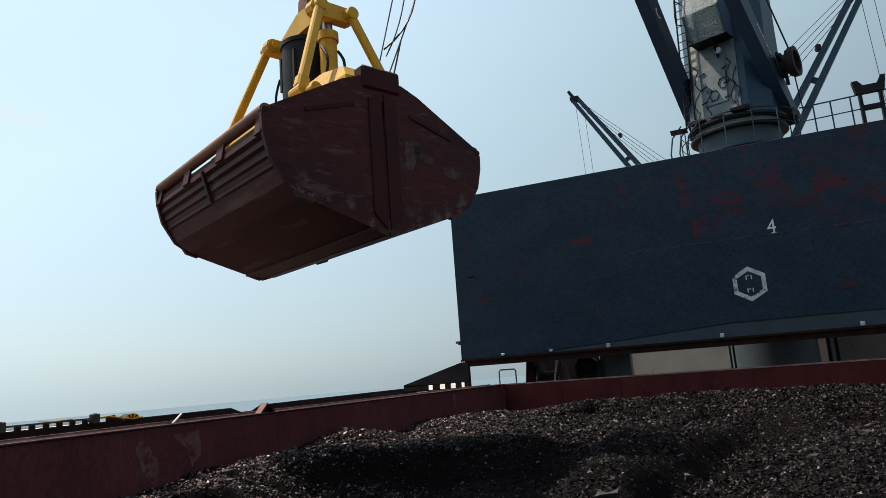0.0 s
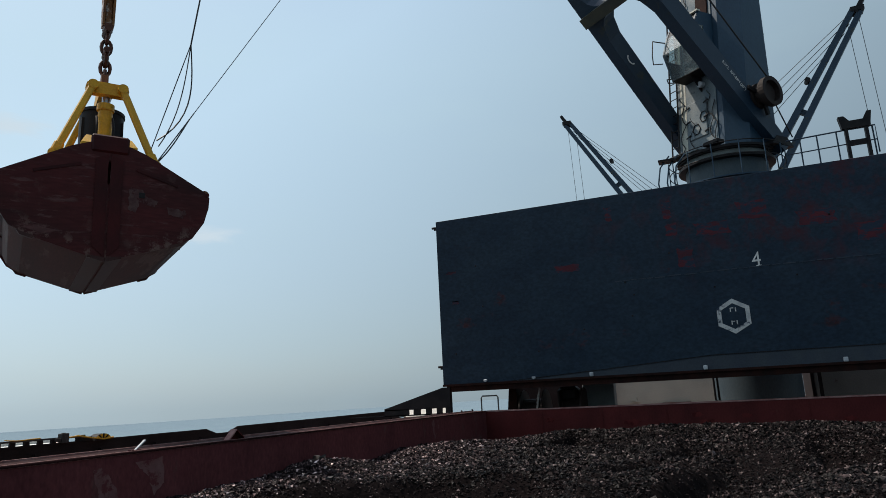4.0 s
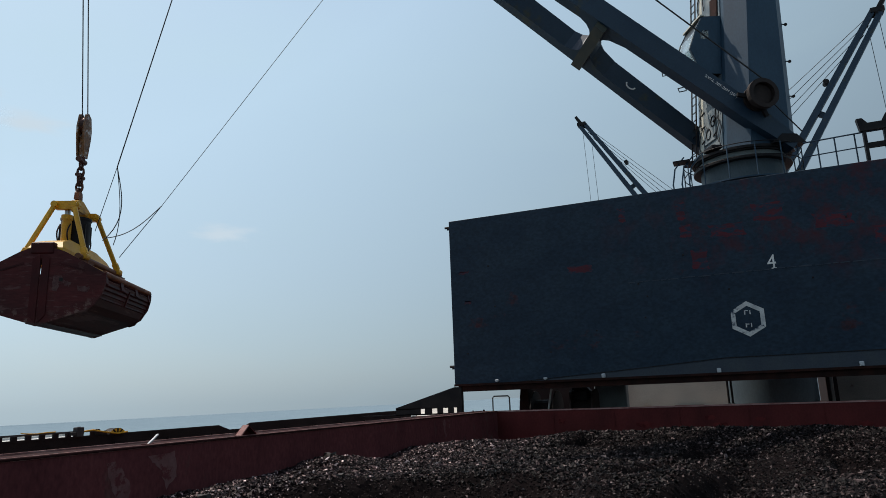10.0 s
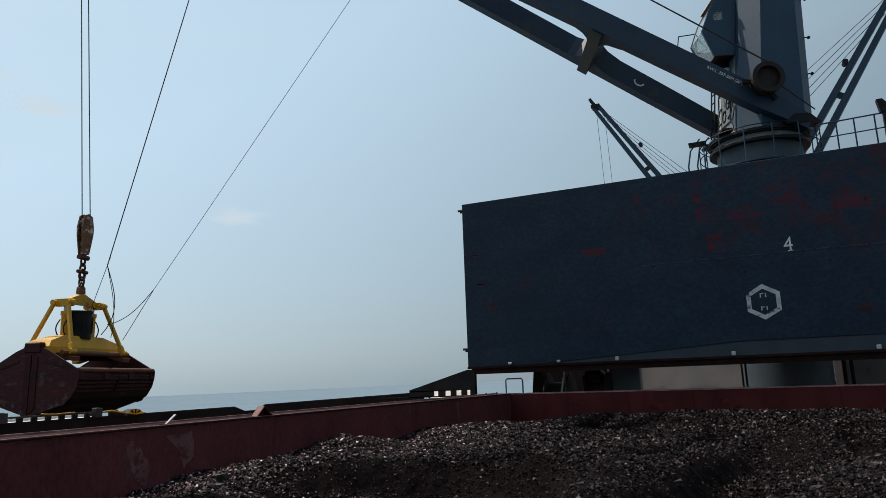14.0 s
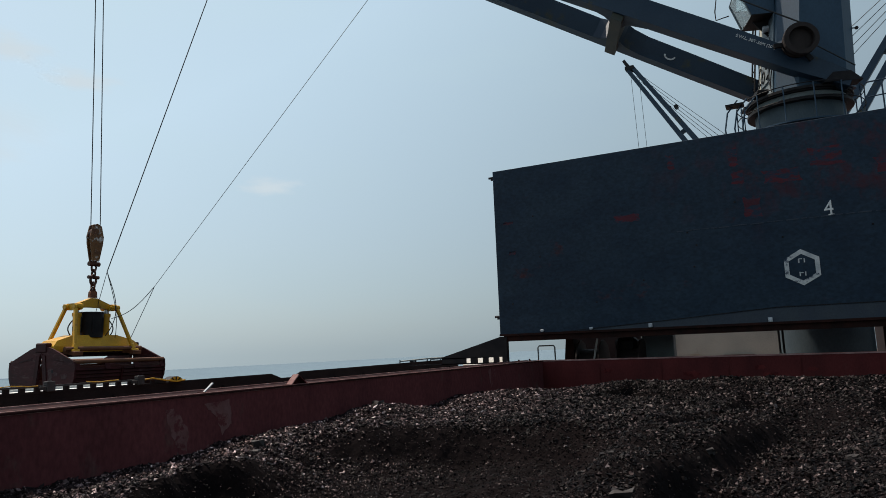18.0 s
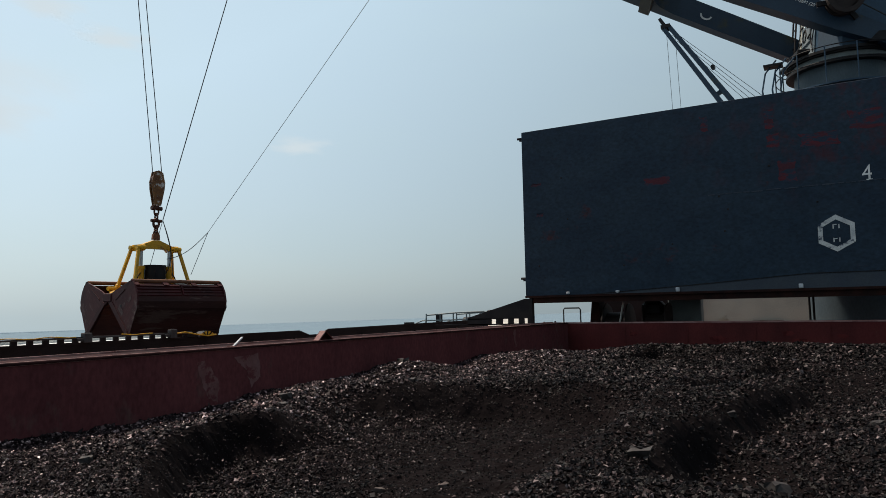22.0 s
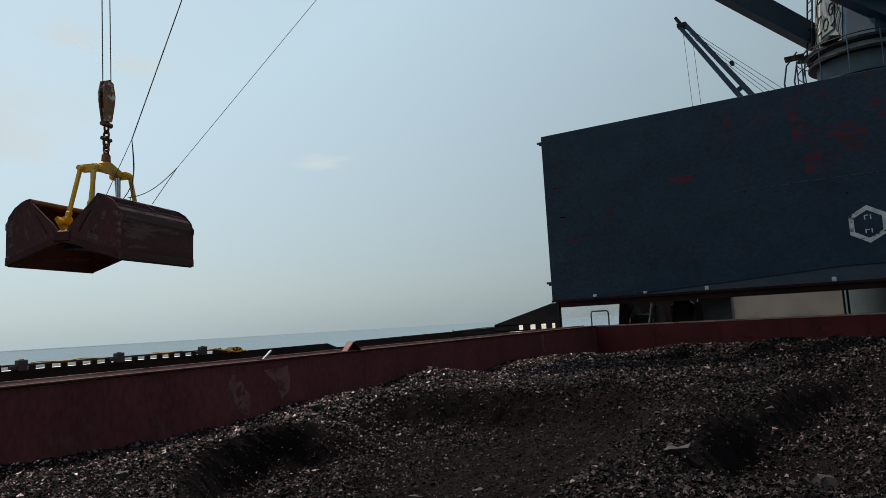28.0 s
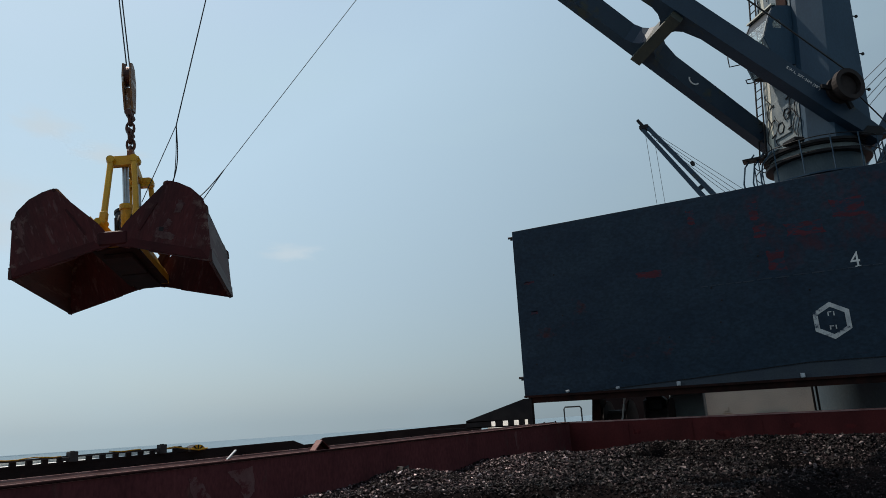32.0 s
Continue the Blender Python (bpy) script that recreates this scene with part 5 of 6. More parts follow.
    rod(bm, (1.2, half(1.4) + 0.5, 0.92), (27.3, 0.3, 2.6), 0.025, 6)
    rod(bm, (-0.2, half(0) + 0.3, 0.35), (1.3, half(1.4) + 0.5, 0.5), 0.02, 6)
    part("luffing_rope", bm, WIRE, ob)
    for y in (-0.16, 0.16):
        bm = B()
        rod(bm, (27.35, y - 0.05, 0.1), (27.35, y + 0.05, 0.1), 0.4, 24)
        part("sheave", bm, BLACK, ob)
    lettering("load_marking", "S.W.L. 30T-26M (20°)", 0.13, WHITE, ob,
              Matrix.Translation((2.5, half(2.5) + 0.206, 0.14)) @ Matrix.Rotation(math.atan(-0.0455), 4, 'Z') @ Matrix.Rotation(math.pi, 4, 'Z') @ Matrix.Rotation(math.pi / 2, 4, 'X'), 0.004, "white stencilled load marking")
    return ob


house = crane_house()
jib = crane_jib()

# other deck cranes further forward
def far_crane(y, tip, root, mast_top, label):
    ob = thing("distant_crane", Matrix(), label, "deck crane", "cranes further forward")
    bm = B()
    rod(bm, (0.55, y, 0), (0.55, y, 9), 1.4, 24)
    part("pedestal", bm, STEEL_BLUE, ob, smooth=True)
    bm = B()
    box(bm, (0.55, y, (9 + mast_top) / 2), (2.2, 2.4, mast_top - 9), bevel=0.3)
    part("tower", bm, STEEL_BLUE, ob)
    T, R0 = Vector(tip), Vector(root)
    d = (T - R0).normalized()
    across = Vector((0, 1, 0)).cross(d).normalized()
    # the two legs lie in the plane seen from the hatch
    for sd in (-1, 1):
        bm = B()
        a, b = R0 + across * sd * 0.66, T - d * 0.6 + across * sd * 0.26
        for p, w in ((a, 0.3), (b, 0.19)):
            for u, v in ((-w, -0.4), (w, -0.4), (w, 0.4), (-w, 0.4)):
                bm.verts.new(p + across * u + Vector((0, v, 0)))
        q = list(bm.verts)
        bm.faces.new(q[:4])
        bm.faces.new(q[4:])
        for i in range(4):
            bm.faces.new((q[i], q[(i + 1) % 4], q[4 + (i + 1) % 4], q[4 + i]))
        part("jib_leg", bm, JIB_BLUE, ob)
    bm = B()
    beam(bm, T - d * 0.8, T + d * 0.55, 0.3, 0.9, (0, 1, 0))
    box(bm, T - d * 0.5, (0.9, 0.95, 0.35))
    part("jib_head", bm, BLACK, ob)
    for f in (0.38, 0.62):
        bm = B()
        c = R0.lerp(T, f)
        w = 0.66 * (1 - f) + 0.26 * f
        beam(bm, c - across * w, c + across * w, 0.4, 0.3, (0, 1, 0))
        part("tie", bm, JIB_BLUE, ob)
    bm = B()
    c = R0.lerp(T, 0.72) - across * (0.8 if tip[0] > 0 else -1.0)
    rod(bm, c - Vector((0, 0.3, 0)), c + Vector((0, 0.3, 0)), 0.2, 16)
    part("reel", bm, BLACK, ob)
    for k in range(4):
        bm = B()
        rod(bm, T - d * 0.8 * k, (0.55 + (0.5 if tip[0] > 0 else -0.5), y, mast_top - 0.9 * k), 0.025, 5)
        part("luffing_rope", bm, WIRE, ob)
    for dx in (-0.35, 0.45):
        bm = B()
        q = T - d * 1.2 + Vector((dx, 0, 0))
        rod(bm, q, (q.x + 0.6 * (1 if tip[0] < 0 else 1), q.y, 9.0), 0.022, 5)
        part("hoist_rope", bm, ROPE, ob)


far_crane(70.0, (-13.6, 70.0, 30.6), (-0.6, 70.0, 9.4), 16.5, "distant blue deck crane with its jib swung outboard")
far_crane(55.0, (11.95, 55.0, 29.0), (-0.7, 55.0, 9.0), 20.5, "distant blue deck crane with a raised jib and ropes")

def jib_rest():
    ob = thing("jib_rest", pose(4.01, 21.5, -0.13), "dark steel jib rest with a horned cradle behind the hatch cover", "jib rest")
    for x in (-0.26, 0.24):
        bm = B()
        box(bm, (x, 0, 4.6), (0.085, 0.16, 9.2))
        part("post", bm, BLACK, ob)
    for z in (8.6,):
        bm = B()
        box(bm, (0, 0, z), (0.5, 0.12, 0.14))
        part("cross_bar", bm, BLACK, ob)
    bm = B()
    prism(bm, [(-0.36, 9.02), (0.34, 9.02), (0.42, 9.45), (0.3, 9.45), (0.18, 9.24), (-0.16, 9.24), (-0.28, 9.4), (-0.42, 9.4)], 'y', -0.1, 0.1)
    part("cradle", bm, BLACK, ob)
    r = thing("platform_rail", pose(0, 21.5, 0), "blue pipe handrail on the platform behind the hatch cover", "rail")
    bm = B()
    pipe_run(bm, [(2.2, 0, 8.84), (4.47, 0, 8.9), (4.47, 0, 8.1)], 0.022)
    pipe_run(bm, [(2.2, 0, 8.42), (4.47, 0, 8.48)], 0.017)
    part("hand_bar", bm, JIB_BLUE, r)
    for x in (2.56, 3.0, 3.5, 4.4):
        bm = B()
        rod(bm, (x, 0, 7.9), (x, 0, 8.87), 0.022, 6)
        part("stanchion", bm, JIB_BLUE, r)
    bm = B()
    box(bm, (3.4, 0.7, 7.95), (3.2, 1.5, 0.06))
    part("platform", bm, STEEL_BLUE, r)
    for x in (2.2, 4.6):
        bm = B()
        box(bm, (x, 1.2, 3.96), (0.1, 0.1, 7.92))
        part("leg", bm, BLACK, r)


jib_rest()

# ---------------------------------------------------------------- coal barge alongside
def barge():
    ob = thing("coal_barge", Matrix(), "low black coal barge lying alongside with a railed bow", "barge")
    bm = B()
    prism(bm, [(-33, -42), (-13.6, -42), (-13.6, 42), (-17, 47), (-30, 47), (-33, 42)], 'z', -10, -3.4)
    part("hull", bm, HULL, ob)
    bm = B()
    for x in (-32, -14.6):
        box(bm, (x, 0, -2.6), (0.2, 76, 1.8))
    for y in (-38, 38):
        box(bm, (-23.3, y, -2.6), (17.6, 0.2, 1.8))
    part("side_board", bm, BULWARK, ob)
    bm = B()
    bmesh.ops.create_grid(bm, x_segments=24, y_segments=80, size=1)
    for v in bm.verts:
        x, y = v.co.x, v.co.y
        v.co = Vector((-23.3 + 8.7 * x, 38 * y, -3.0 + 1.3 * (1 - x * x) * (1 - y ** 8) + 0.5 * noise.noise((x * 3, y * 14, 4))))
    part("coal_load", bm, COAL_FINE, ob, "black coal load")
    # bow fittings: rails, winch and bitts on a raised forecastle
    bm = B()
    prism(bm, [(-29, 39), (-16, 39), (-17.5, 46), (-28, 46)], 'z', -3.4, 1.1)
    part("forecastle", bm, HULL, ob)
    bm = B()
    pts = [(-24.4, 1.1), (-24.3, 2.05), (-22.0, 2.2), (-19.9, 2.25)]
    for y in (40.2, 44.5):
        bm = B()
        pipe_run(bm, [(x, y, z) for x, z in pts], 0.05)
        pipe_run(bm, [(-26.0, y, 1.2), (-24.6, y, 1.7), (-20.0, y, 1.75)], 0.04)
        for x in (-24.3, -23.2, -22.2, -21.2, -20.2):
            rod(bm, (x, y, 1.1), (x, y, 2.15), 0.045, 6)
        part("bow_rail", bm, GREY, ob)
    bm = B()
    box(bm, (-23.75, 41, 1.6), (0.3, 0.4, 1.0))
    box(bm, (-26.2, 41, 1.25), (0.35, 0.4, 0.5))
    box(bm, (-26.2, 41, 1.52), (0.6, 0.4, 0.12))
    part("bitt", bm, BLACK, ob)
    bm = B()
    rod(bm, (-22.3, 42, 1.5), (-21.0, 42, 1.5), 0.4, 14)
    box(bm, (-21.6, 42, 1.25), (2.0, 0.8, 0.3))
    part("windlass", bm, BLACK, ob)
    bm = B()
    box(bm, (-19.75, 41, 2.1), (0.5, 0.5, 0.5), bevel=0.08)
    rod(bm, (-19.75, 41, 1.1), (-19.75, 41, 2.0), 0.12, 8)
    part("searchlight", bm, BLACK, ob)
    return ob


coal_barge = barge()

# ---------------------------------------------------------------- the grab
GL, HIN = 1.67, Vector((0.12, -1.88))   # half length along the hinge axis; hinge at closed, across and up
PIN = Vector((0.78, -1.92))            # where the arm holds the jaw when closed
CROWN_PIN = Vector((0.24, -0.43))
ARM = (PIN - CROWN_PIN).length
# jaw end plate, closed: across (outward) and up
JAW = [(0.0, -1.86), (0.3, -1.82), (0.55, -1.92), (1.48, -2.44), (1.57, -2.54), (1.56, -2.72), (1.49, -2.99), (1.31, -3.27), (1.1, -3.4), (0.28, -3.66), (0.0, -3.72), (0.0, -2.5), (0.03, -2.46), (0.03, -2.12), (0.0, -2.1)]

def linkage(theta):
    """Hinge drop and arm angle when the jaws have turned open by theta degrees."""
    a = radians(theta)
    rel = PIN - HIN
    r = Vector((rel.x * math.cos(a) - rel.y * math.sin(a), rel.x * math.sin(a) + rel.y * math.cos(a)))
    dx = HIN.x + r.x - CROWN_PIN.x
    dz = -math.sqrt(max(ARM * ARM - dx * dx, 0.01))
    hz = CROWN_PIN.y + dz - r.y
    ang = math.degrees(math.atan2(dx, -dz) - math.atan2(PIN.x - CROWN_PIN.x, CROWN_PIN.y - PIN.y))
    return hz - HIN.y, ang


def hood():
    """Hood over the hinge beam, wide at its foot and narrow where the cylinders stand."""
    bm = B()
    rows = [(-1.98, 1.58, 0.42), (-1.78, 1.58, 0.42), (-1.6, 1.42, 0.34), (-1.42, 0.8, 0.26)]
    rings = [[bm.verts.new((x * a, y * b, z)) for a, b in ((-1, -1), (1, -1), (1, 1), (-1, 1))] for z, x, y in rows]
    bm.faces.new(rings[0][::-1])
    bm.faces.new(rings[-1])
    for p, q in zip(rings, rings[1:]):
        for k in range(4):
            bm.faces.new((p[k], p[(k + 1) % 4], q[(k + 1) % 4], q[k]))
    return bm


def grab():
    ob = thing("clamshell_grab", Matrix(), "yellow hydraulic clamshell grab with maroon worn steel jaws", "grab")
    # crown with eye plate, cross arms
    bm = B()
    prism(bm, [(-0.66, -0.52), (-0.3, -0.44), (0.3, -0.44), (0.66, -0.52), (0.66, -0.34), (0.3, -0.2), (0.1, -0.12), (-0.1, -0.12), (-0.3, -0.2), (-0.66, -0.34)], 'y', -0.11, 0.11)
    crown = part("crown", bm, YELLOW, ob)
    for sx in (-1, 1):
        bm = B()
        prism(bm, [(-0.35, -0.43), (-0.33, -0.36), (-0.26, -0.32), (0.26, -0.32), (0.33, -0.36), (0.35, -0.43), (0.33, -0.5), (0.26, -0.54), (-0.26, -0.54), (-0.33, -0.5)], 'x', sx * 0.65 - 0.08, sx * 0.65 + 0.08)
        part("cross_arm", bm, YELLOW, crown)
        for sy in (-1, 1):
            bm = B()
            rod(bm, (sx * 0.65 - 0.14, sy * CROWN_PIN.x, CROWN_PIN.y), (sx * 0.65 + 0.14, sy * CROWN_PIN.x, CROWN_PIN.y), 0.05, 14)
            rod(bm, (sx * 0.65 - 0.1, sy * CROWN_PIN.x, CROWN_PIN.y), (sx * 0.65 + 0.1, sy * CROWN_PIN.x, CROWN_PIN.y), 0.095, 16)
            part("pin", bm, YELLOW, crown)
    bm = B()
    prism(bm, [(-0.14, -0.1), (-0.12, 0.1), (-0.05, 0.16), (0.05, 0.16), (0.12, 0.1), (0.14, -0.1)], 'y', -0.06, 0.06)
    part("eye_plate", bm, RUST_PIPE, crown, "rusty lifting eye")
    for sx in (-1, 1):
        bm = B()
        rod(bm, (sx * 0.55, 0, -1.9), (sx * 0.55, 0, -0.5), 0.07, 16)
        part("piston_rod", bm, CHROME, ob, "bright chrome piston rod", smooth=True)
    # body: hinge beam, cylinders and power pack, moving up and down below the crown
    body = part("body", hood(), YELLOW, ob)
    for sx in (-1, 1):
        bm = B()
        rod(bm, (sx * 0.55, 0, -1.8), (sx * 0.55, 0, -0.72), 0.12, 18)
        rod(bm, (sx * 0.55, 0, -0.8), (sx * 0.55, 0, -0.68), 0.145, 18)
        part("cylinder", bm, YELLOW, body, smooth=True)
        bm = B()
        box(bm, (sx * (GL - 0.04), 0, -1.82), (0.2, 0.56, 0.3), bevel=0.03)
        part("end_block", bm, BUCKET, body, "maroon hinge block")
        bm = B()
        for y in (0.17, -0.2):
            pipe_run(bm, [(sx * (0.6 + 0.15 * math.sin(math.pi * k / 10)), y * 0.7, -1.48 + 0.055 * k) for k in range(11)], 0.02)
        part("hydraulic_hose", bm, BLACK, body)
    bm = B()
    rod(bm, (0, 0, -1.5), (0, 0, -0.66), 0.37, 28)
    rod(bm, (0, 0, -0.7), (0, 0, -0.64), 0.39, 28)
    part("power_pack", bm, BLACK, body, "black drum-shaped motor and pump unit", smooth=True)
    for k in range(6):
        bm = B()
        a = math.pi * 2 * k / 6
        box(bm, (0.37 * math.cos(a), 0.37 * math.sin(a), -1.08), (0.05, 0.05, 0.5))
        part("guard_bar", bm, BLACK, body)
    bm = B()
    rod(bm, (-GL + 0.05, 0, HIN.y + 0.02), (GL - 0.05, 0, HIN.y + 0.02), 0.12, 16)
    part("hinge_tube", bm, RUST_PIPE, body, "rusty hinge tube")
    for sx in (-1, 1):
        bm = B()
        box(bm, (sx * (0.7 if sx < 0 else 0.79), 0, -2.0), (1.38 if sx < 0 else 1.56, 0.86, 0.06), bevel=0.01)
        box(bm, (sx * 0.68, 0, -2.08), (1.3, 0.56, 0.1), bevel=0.02)
        part("under_plate", bm, DARK_RUST, body, "dark plate covering the underside of the body")
    # four arms, each hanging on its crown pin
    arms = []
    for sx in (-1, 1):
        for sy in (-1, 1):
            bm = B()
            d = PIN - CROWN_PIN
            foot = Vector((sx * 0.34, sy * d.x, d.y))
            beam(bm, (0, 0, 0), foot * 0.9, 0.105, 0.115, (0, sy, 0.3), 0.02)
            arm = part("arm", bm, YELLOW, ob)
            bm = B()
            beam(bm, foot * 0.84, foot * 0.97, 0.14, 0.155, (0, sy, 0.3), 0.025)
            rod(bm, foot - Vector((0.13, 0, 0)), foot + Vector((0.13, 0, 0)), 0.085, 14)
            part("clevis", bm, YELLOW, arm, "worn yellow clevis")
            bm = B()
            rod(bm, (-0.08, 0, 0), (0.08, 0, 0), 0.085, 14)
            part("arm_eye", bm, YELLOW, arm)
            arm.location = (sx * 0.77, sy * CROWN_PIN.x, CROWN_PIN.y)
            arms.append((arm, sx, sy))
    # jaws
    jaws = []
    scuffed_end(END_PLATE, -3.72 - HIN.y)
    for sy in (-1, 1):
        loc = lambda p: (sy * (p[0] - HIN.x), p[1] - HIN.y)
        jaw = part("jaw", B_jaw_shell(sy, loc), SHELL, ob, "maroon jaw shell worn to bare steel in patches")
        for sx in (-1, 1):
            bm = B()
            prism(bm, [loc(p) for p in JAW], 'x', sx * GL - 0.03, sx * GL + 0.03)
            part("end_plate", bm, END_PLATE, jaw)
            bm = B()
            x = sx * (GL + 0.035)
            for a, b in (((0.4, -2.2), (1.05, -2.4)),):
                p, q = loc(a), loc(b)
                beam(bm, (x, *p), (x, *q), 0.02, 0.045, (0, 0, 1) if abs(p[1] - q[1]) < 0.5 else (0, 1, 0))
            part("end_stiffener", bm, BUCKET, jaw)
            bm = B()
            p = loc((1.53, -2.5))
            rod(bm, (sx * (GL - 0.04), *p), (sx * (GL + 0.036), *p), 0.035, 14)
            part("corner_lug", bm, BUCKET, jaw)
        bm = B()
        p = loc((1.5, -2.48))
        rod(bm, (-GL, *p), (GL, *p), 0.07, 14)
        part("rim_pipe", bm, RUST_PIPE, jaw, "rusty orange rim pipe", smooth=True)
        for x0, x1 in ((-1.66, -1.5), (-0.64, -0.44), (0.44, 0.64), (1.5, 1.66)):
            bm = B()
            a, b = loc((1.51, -2.5)), loc((1.555, -2.74))
            beam(bm, ((x0 + x1) / 2, *a), ((x0 + x1) / 2, *b), x1 - x0, 0.028)
            part("gusset_plate", bm, BUCKET, jaw)
        bm = B()
        p = loc((0.72, -1.96))
        rod(bm, (-1.42, *p), (1.42, *p), 0.075, 12)
        for sx in (-1, 1):
            q = loc((0.4, -2.0))
            beam(bm, (sx * 1.1, *q), (sx * 1.1, *loc((0.92, -2.14))), 0.34, 0.12)
        part("arm_tube", bm, RUST_PIPE if sy > 0 else YELLOW, jaw)
        for k in range(4):
            c = (1.515 - 0.03 * k - 0.004 * k * k, -2.72 - 0.11 * k)
            for seg in (-1, 1):
                part("rib", prism(B(), [loc(q) for q in ((c[0] - 0.03, c[1] + 0.05), (c[0] + 0.022, c[1] + 0.03), (c[0] + 0.026, c[1] - 0.03), (c[0] - 0.04, c[1] - 0.06))], 'x', 0.06 if seg > 0 else -GL, GL if seg > 0 else -0.06), BUCKET, jaw)
        bm = B()
        a, b = loc((1.545, -2.72)), loc((1.43, -3.1))
        beam(bm, (0, *a), (0, *b), 0.05, 0.04)
        part("rib_strap", bm, BUCKET, jaw, "maroon strap across the ribs")
        if sy > 0:
            bm = B()
            pts = [(0.3, -2.5), (0.5, -2.53), (0.6, -2.66), (0.75, -2.7), (0.7, -2.79), (0.47, -2.74), (0.4, -2.92), (0.3, -2.86)]
            prism(bm, [loc(q) for q in rough_outline(pts)], 'x', GL + 0.031, GL + 0.034)
            part("worn_patch", bm, WORN_STEEL, jaw, "pale patch worn to bare steel")
            bm = B()
            box(bm, (GL + 0.036, *loc((0.5, -2.62))), (0.012, 0.09, 0.09), bevel=0.004)
            part("patch_plate", bm, BLACK, jaw, "small dark square plate")
            bm = B()
            prism(bm, [loc(q) for q in rough_outline([(0.9, -2.78), (1.2, -2.82), (1.16, -2.95), (0.92, -2.9)])], 'x', GL + 0.031, GL + 0.034)
            part("worn_patch", bm, WORN_STEEL, jaw, "pale patch worn to bare steel")
        for sx in (-1, 1):
            bm = B()
            prism(bm, [loc(q) for q in ((0.02, -2.0), (0.2, -2.08), (0.2, -3.5), (0.02, -3.68))], 'x', sx * GL + (0.03 if sx > 0 else -0.05), sx * GL + (0.05 if sx > 0 else -0.03))
            part("edge_band", bm, BUCKET, jaw, "thick edge band beside the closing edge")
            bm = B()
            prism(bm, [loc(q) for q in ((0.95, -3.42), (1.2, -3.34), (1.15, -3.41), (0.99, -3.46))], 'x', sx * GL - 0.035, sx * GL + 0.035)
            part("wear_shoe", bm, SCRAPED, jaw, "worn steel shoe on the lower edge")
            bm = B()
            prism(bm, [loc(q) for q in ((0.0, -3.69), (0.2, -3.66), (0.17, -3.71), (0.02, -3.755))], 'x', sx * GL - 0.04, sx * GL + 0.04)
            part("wear_shoe", bm, SCRAPED, jaw, "worn steel shoe on the lower edge")
        bm = B()
        p, q = loc((0.02, -3.71)), loc((0.24, -3.672))
        beam(bm, (0, *p), (0, *q), 2 * GL + 0.06, 0.045)
        part("cutting_lip", bm, SCRAPED, jaw, "bare steel cutting lip")
        jaws.append((jaw, sy))
    return ob, body, arms, jaws


def B_jaw_shell(sy, loc):
    """Outer shell of one jaw: plate bent along the end outline, with thickness."""
    bm = B()
    outer = [(1.53, -2.63), (1.465, -2.86), (1.42, -3.02), (1.3, -3.26), (1.1, -3.4), (0.28, -3.66), (0.0, -3.72)]
    inner = [(a - 0.035, b + 0.03) for a, b in outer]
    ring = [loc(p) for p in outer + inner[::-1]]
    prism(bm, ring, 'x', -GL, GL)
    return bm


clam, clam_body, clam_arms, clam_jaws = grab()

def hook_block():
    ob = thing("hook_block", Matrix(), "rusty hook block with heavy chain hanging above the grab", "hook block")
    for sy in (-1, 1):
        bm = B()
        prism(bm, [(-0.12, 1.15), (0.12, 1.15), (0.24, 1.75), (0.26, 2.0), (0.17, 2.38), (0, 2.46), (-0.17, 2.38), (-0.26, 2.0), (-0.24, 1.75)], 'y', sy * 0.085 - 0.02, sy * 0.085 + 0.02)
        part("cheek_plate", bm, BLOCKPAINT, ob)
    bm = B()
    rod(bm, (0, -0.06, 2.1), (0, 0.06, 2.1), 0.23, 24)
    part("sheave", bm, CHAIN, ob)
    bm = B()
    box(bm, (0, 0, 1.45), (0.2, 0.15, 0.62), bevel=0.03)
    part("spacer", bm, BLOCKPAINT, ob)
    bm = B()
    rod(bm, (0, 0, 1.05), (0, 0, 1.2), 0.09, 12)
    rod(bm, (-0.2, 0, 1.06), (0.2, 0, 1.06), 0.08, 12)
    part("swivel", bm, CHAIN, ob)
    zs = [0.94, 0.72, 0.5, 0.29, 0.1]
    for i, z in enumerate(zs):
        bm = B()
        pts = [(0.085 * math.cos(a) * (1.0 if i != 2 else 1.25), 0, z + (0.15 if i != 2 else 0.17) * math.sin(a)) for a in [2 * math.pi * k / 12 for k in range(13)]]
        pipe_run(bm, pts, 0.034 if i != 2 else 0.045, 6)
        if i in (1, 3):
            bmesh.ops.rotate(bm, cent=(0, 0, z), matrix=Matrix.Rotation(math.pi / 2, 3, 'Z'), verts=bm.verts)
        if i == 2:
            rod(bm, (-0.2, 0, z + 0.1), (0.2, 0, z + 0.1), 0.06, 10)
        part("chain_link" if i != 2 else "shackle", bm, CHAIN, ob)
    return ob


BLOCKPAINT = material("brown_and_white_block_paint", (0.19, 0.085, 0.025), (0.09, 0.035, 0.016), 0.6, 0.0, 4, 50, 0.2, stain=(0.5, 0.48, 0.45), stain_scale=3.0, stain_level=0.52)
block = hook_block()

def rope(name, length, r, mat, label):
    """Straight length of rope from its origin along +Z."""
    ob = part(name, rod(B(), (0, 0, 0), (0, 0, length), r, 6), mat)
    return tagged(ob, label, "rope")


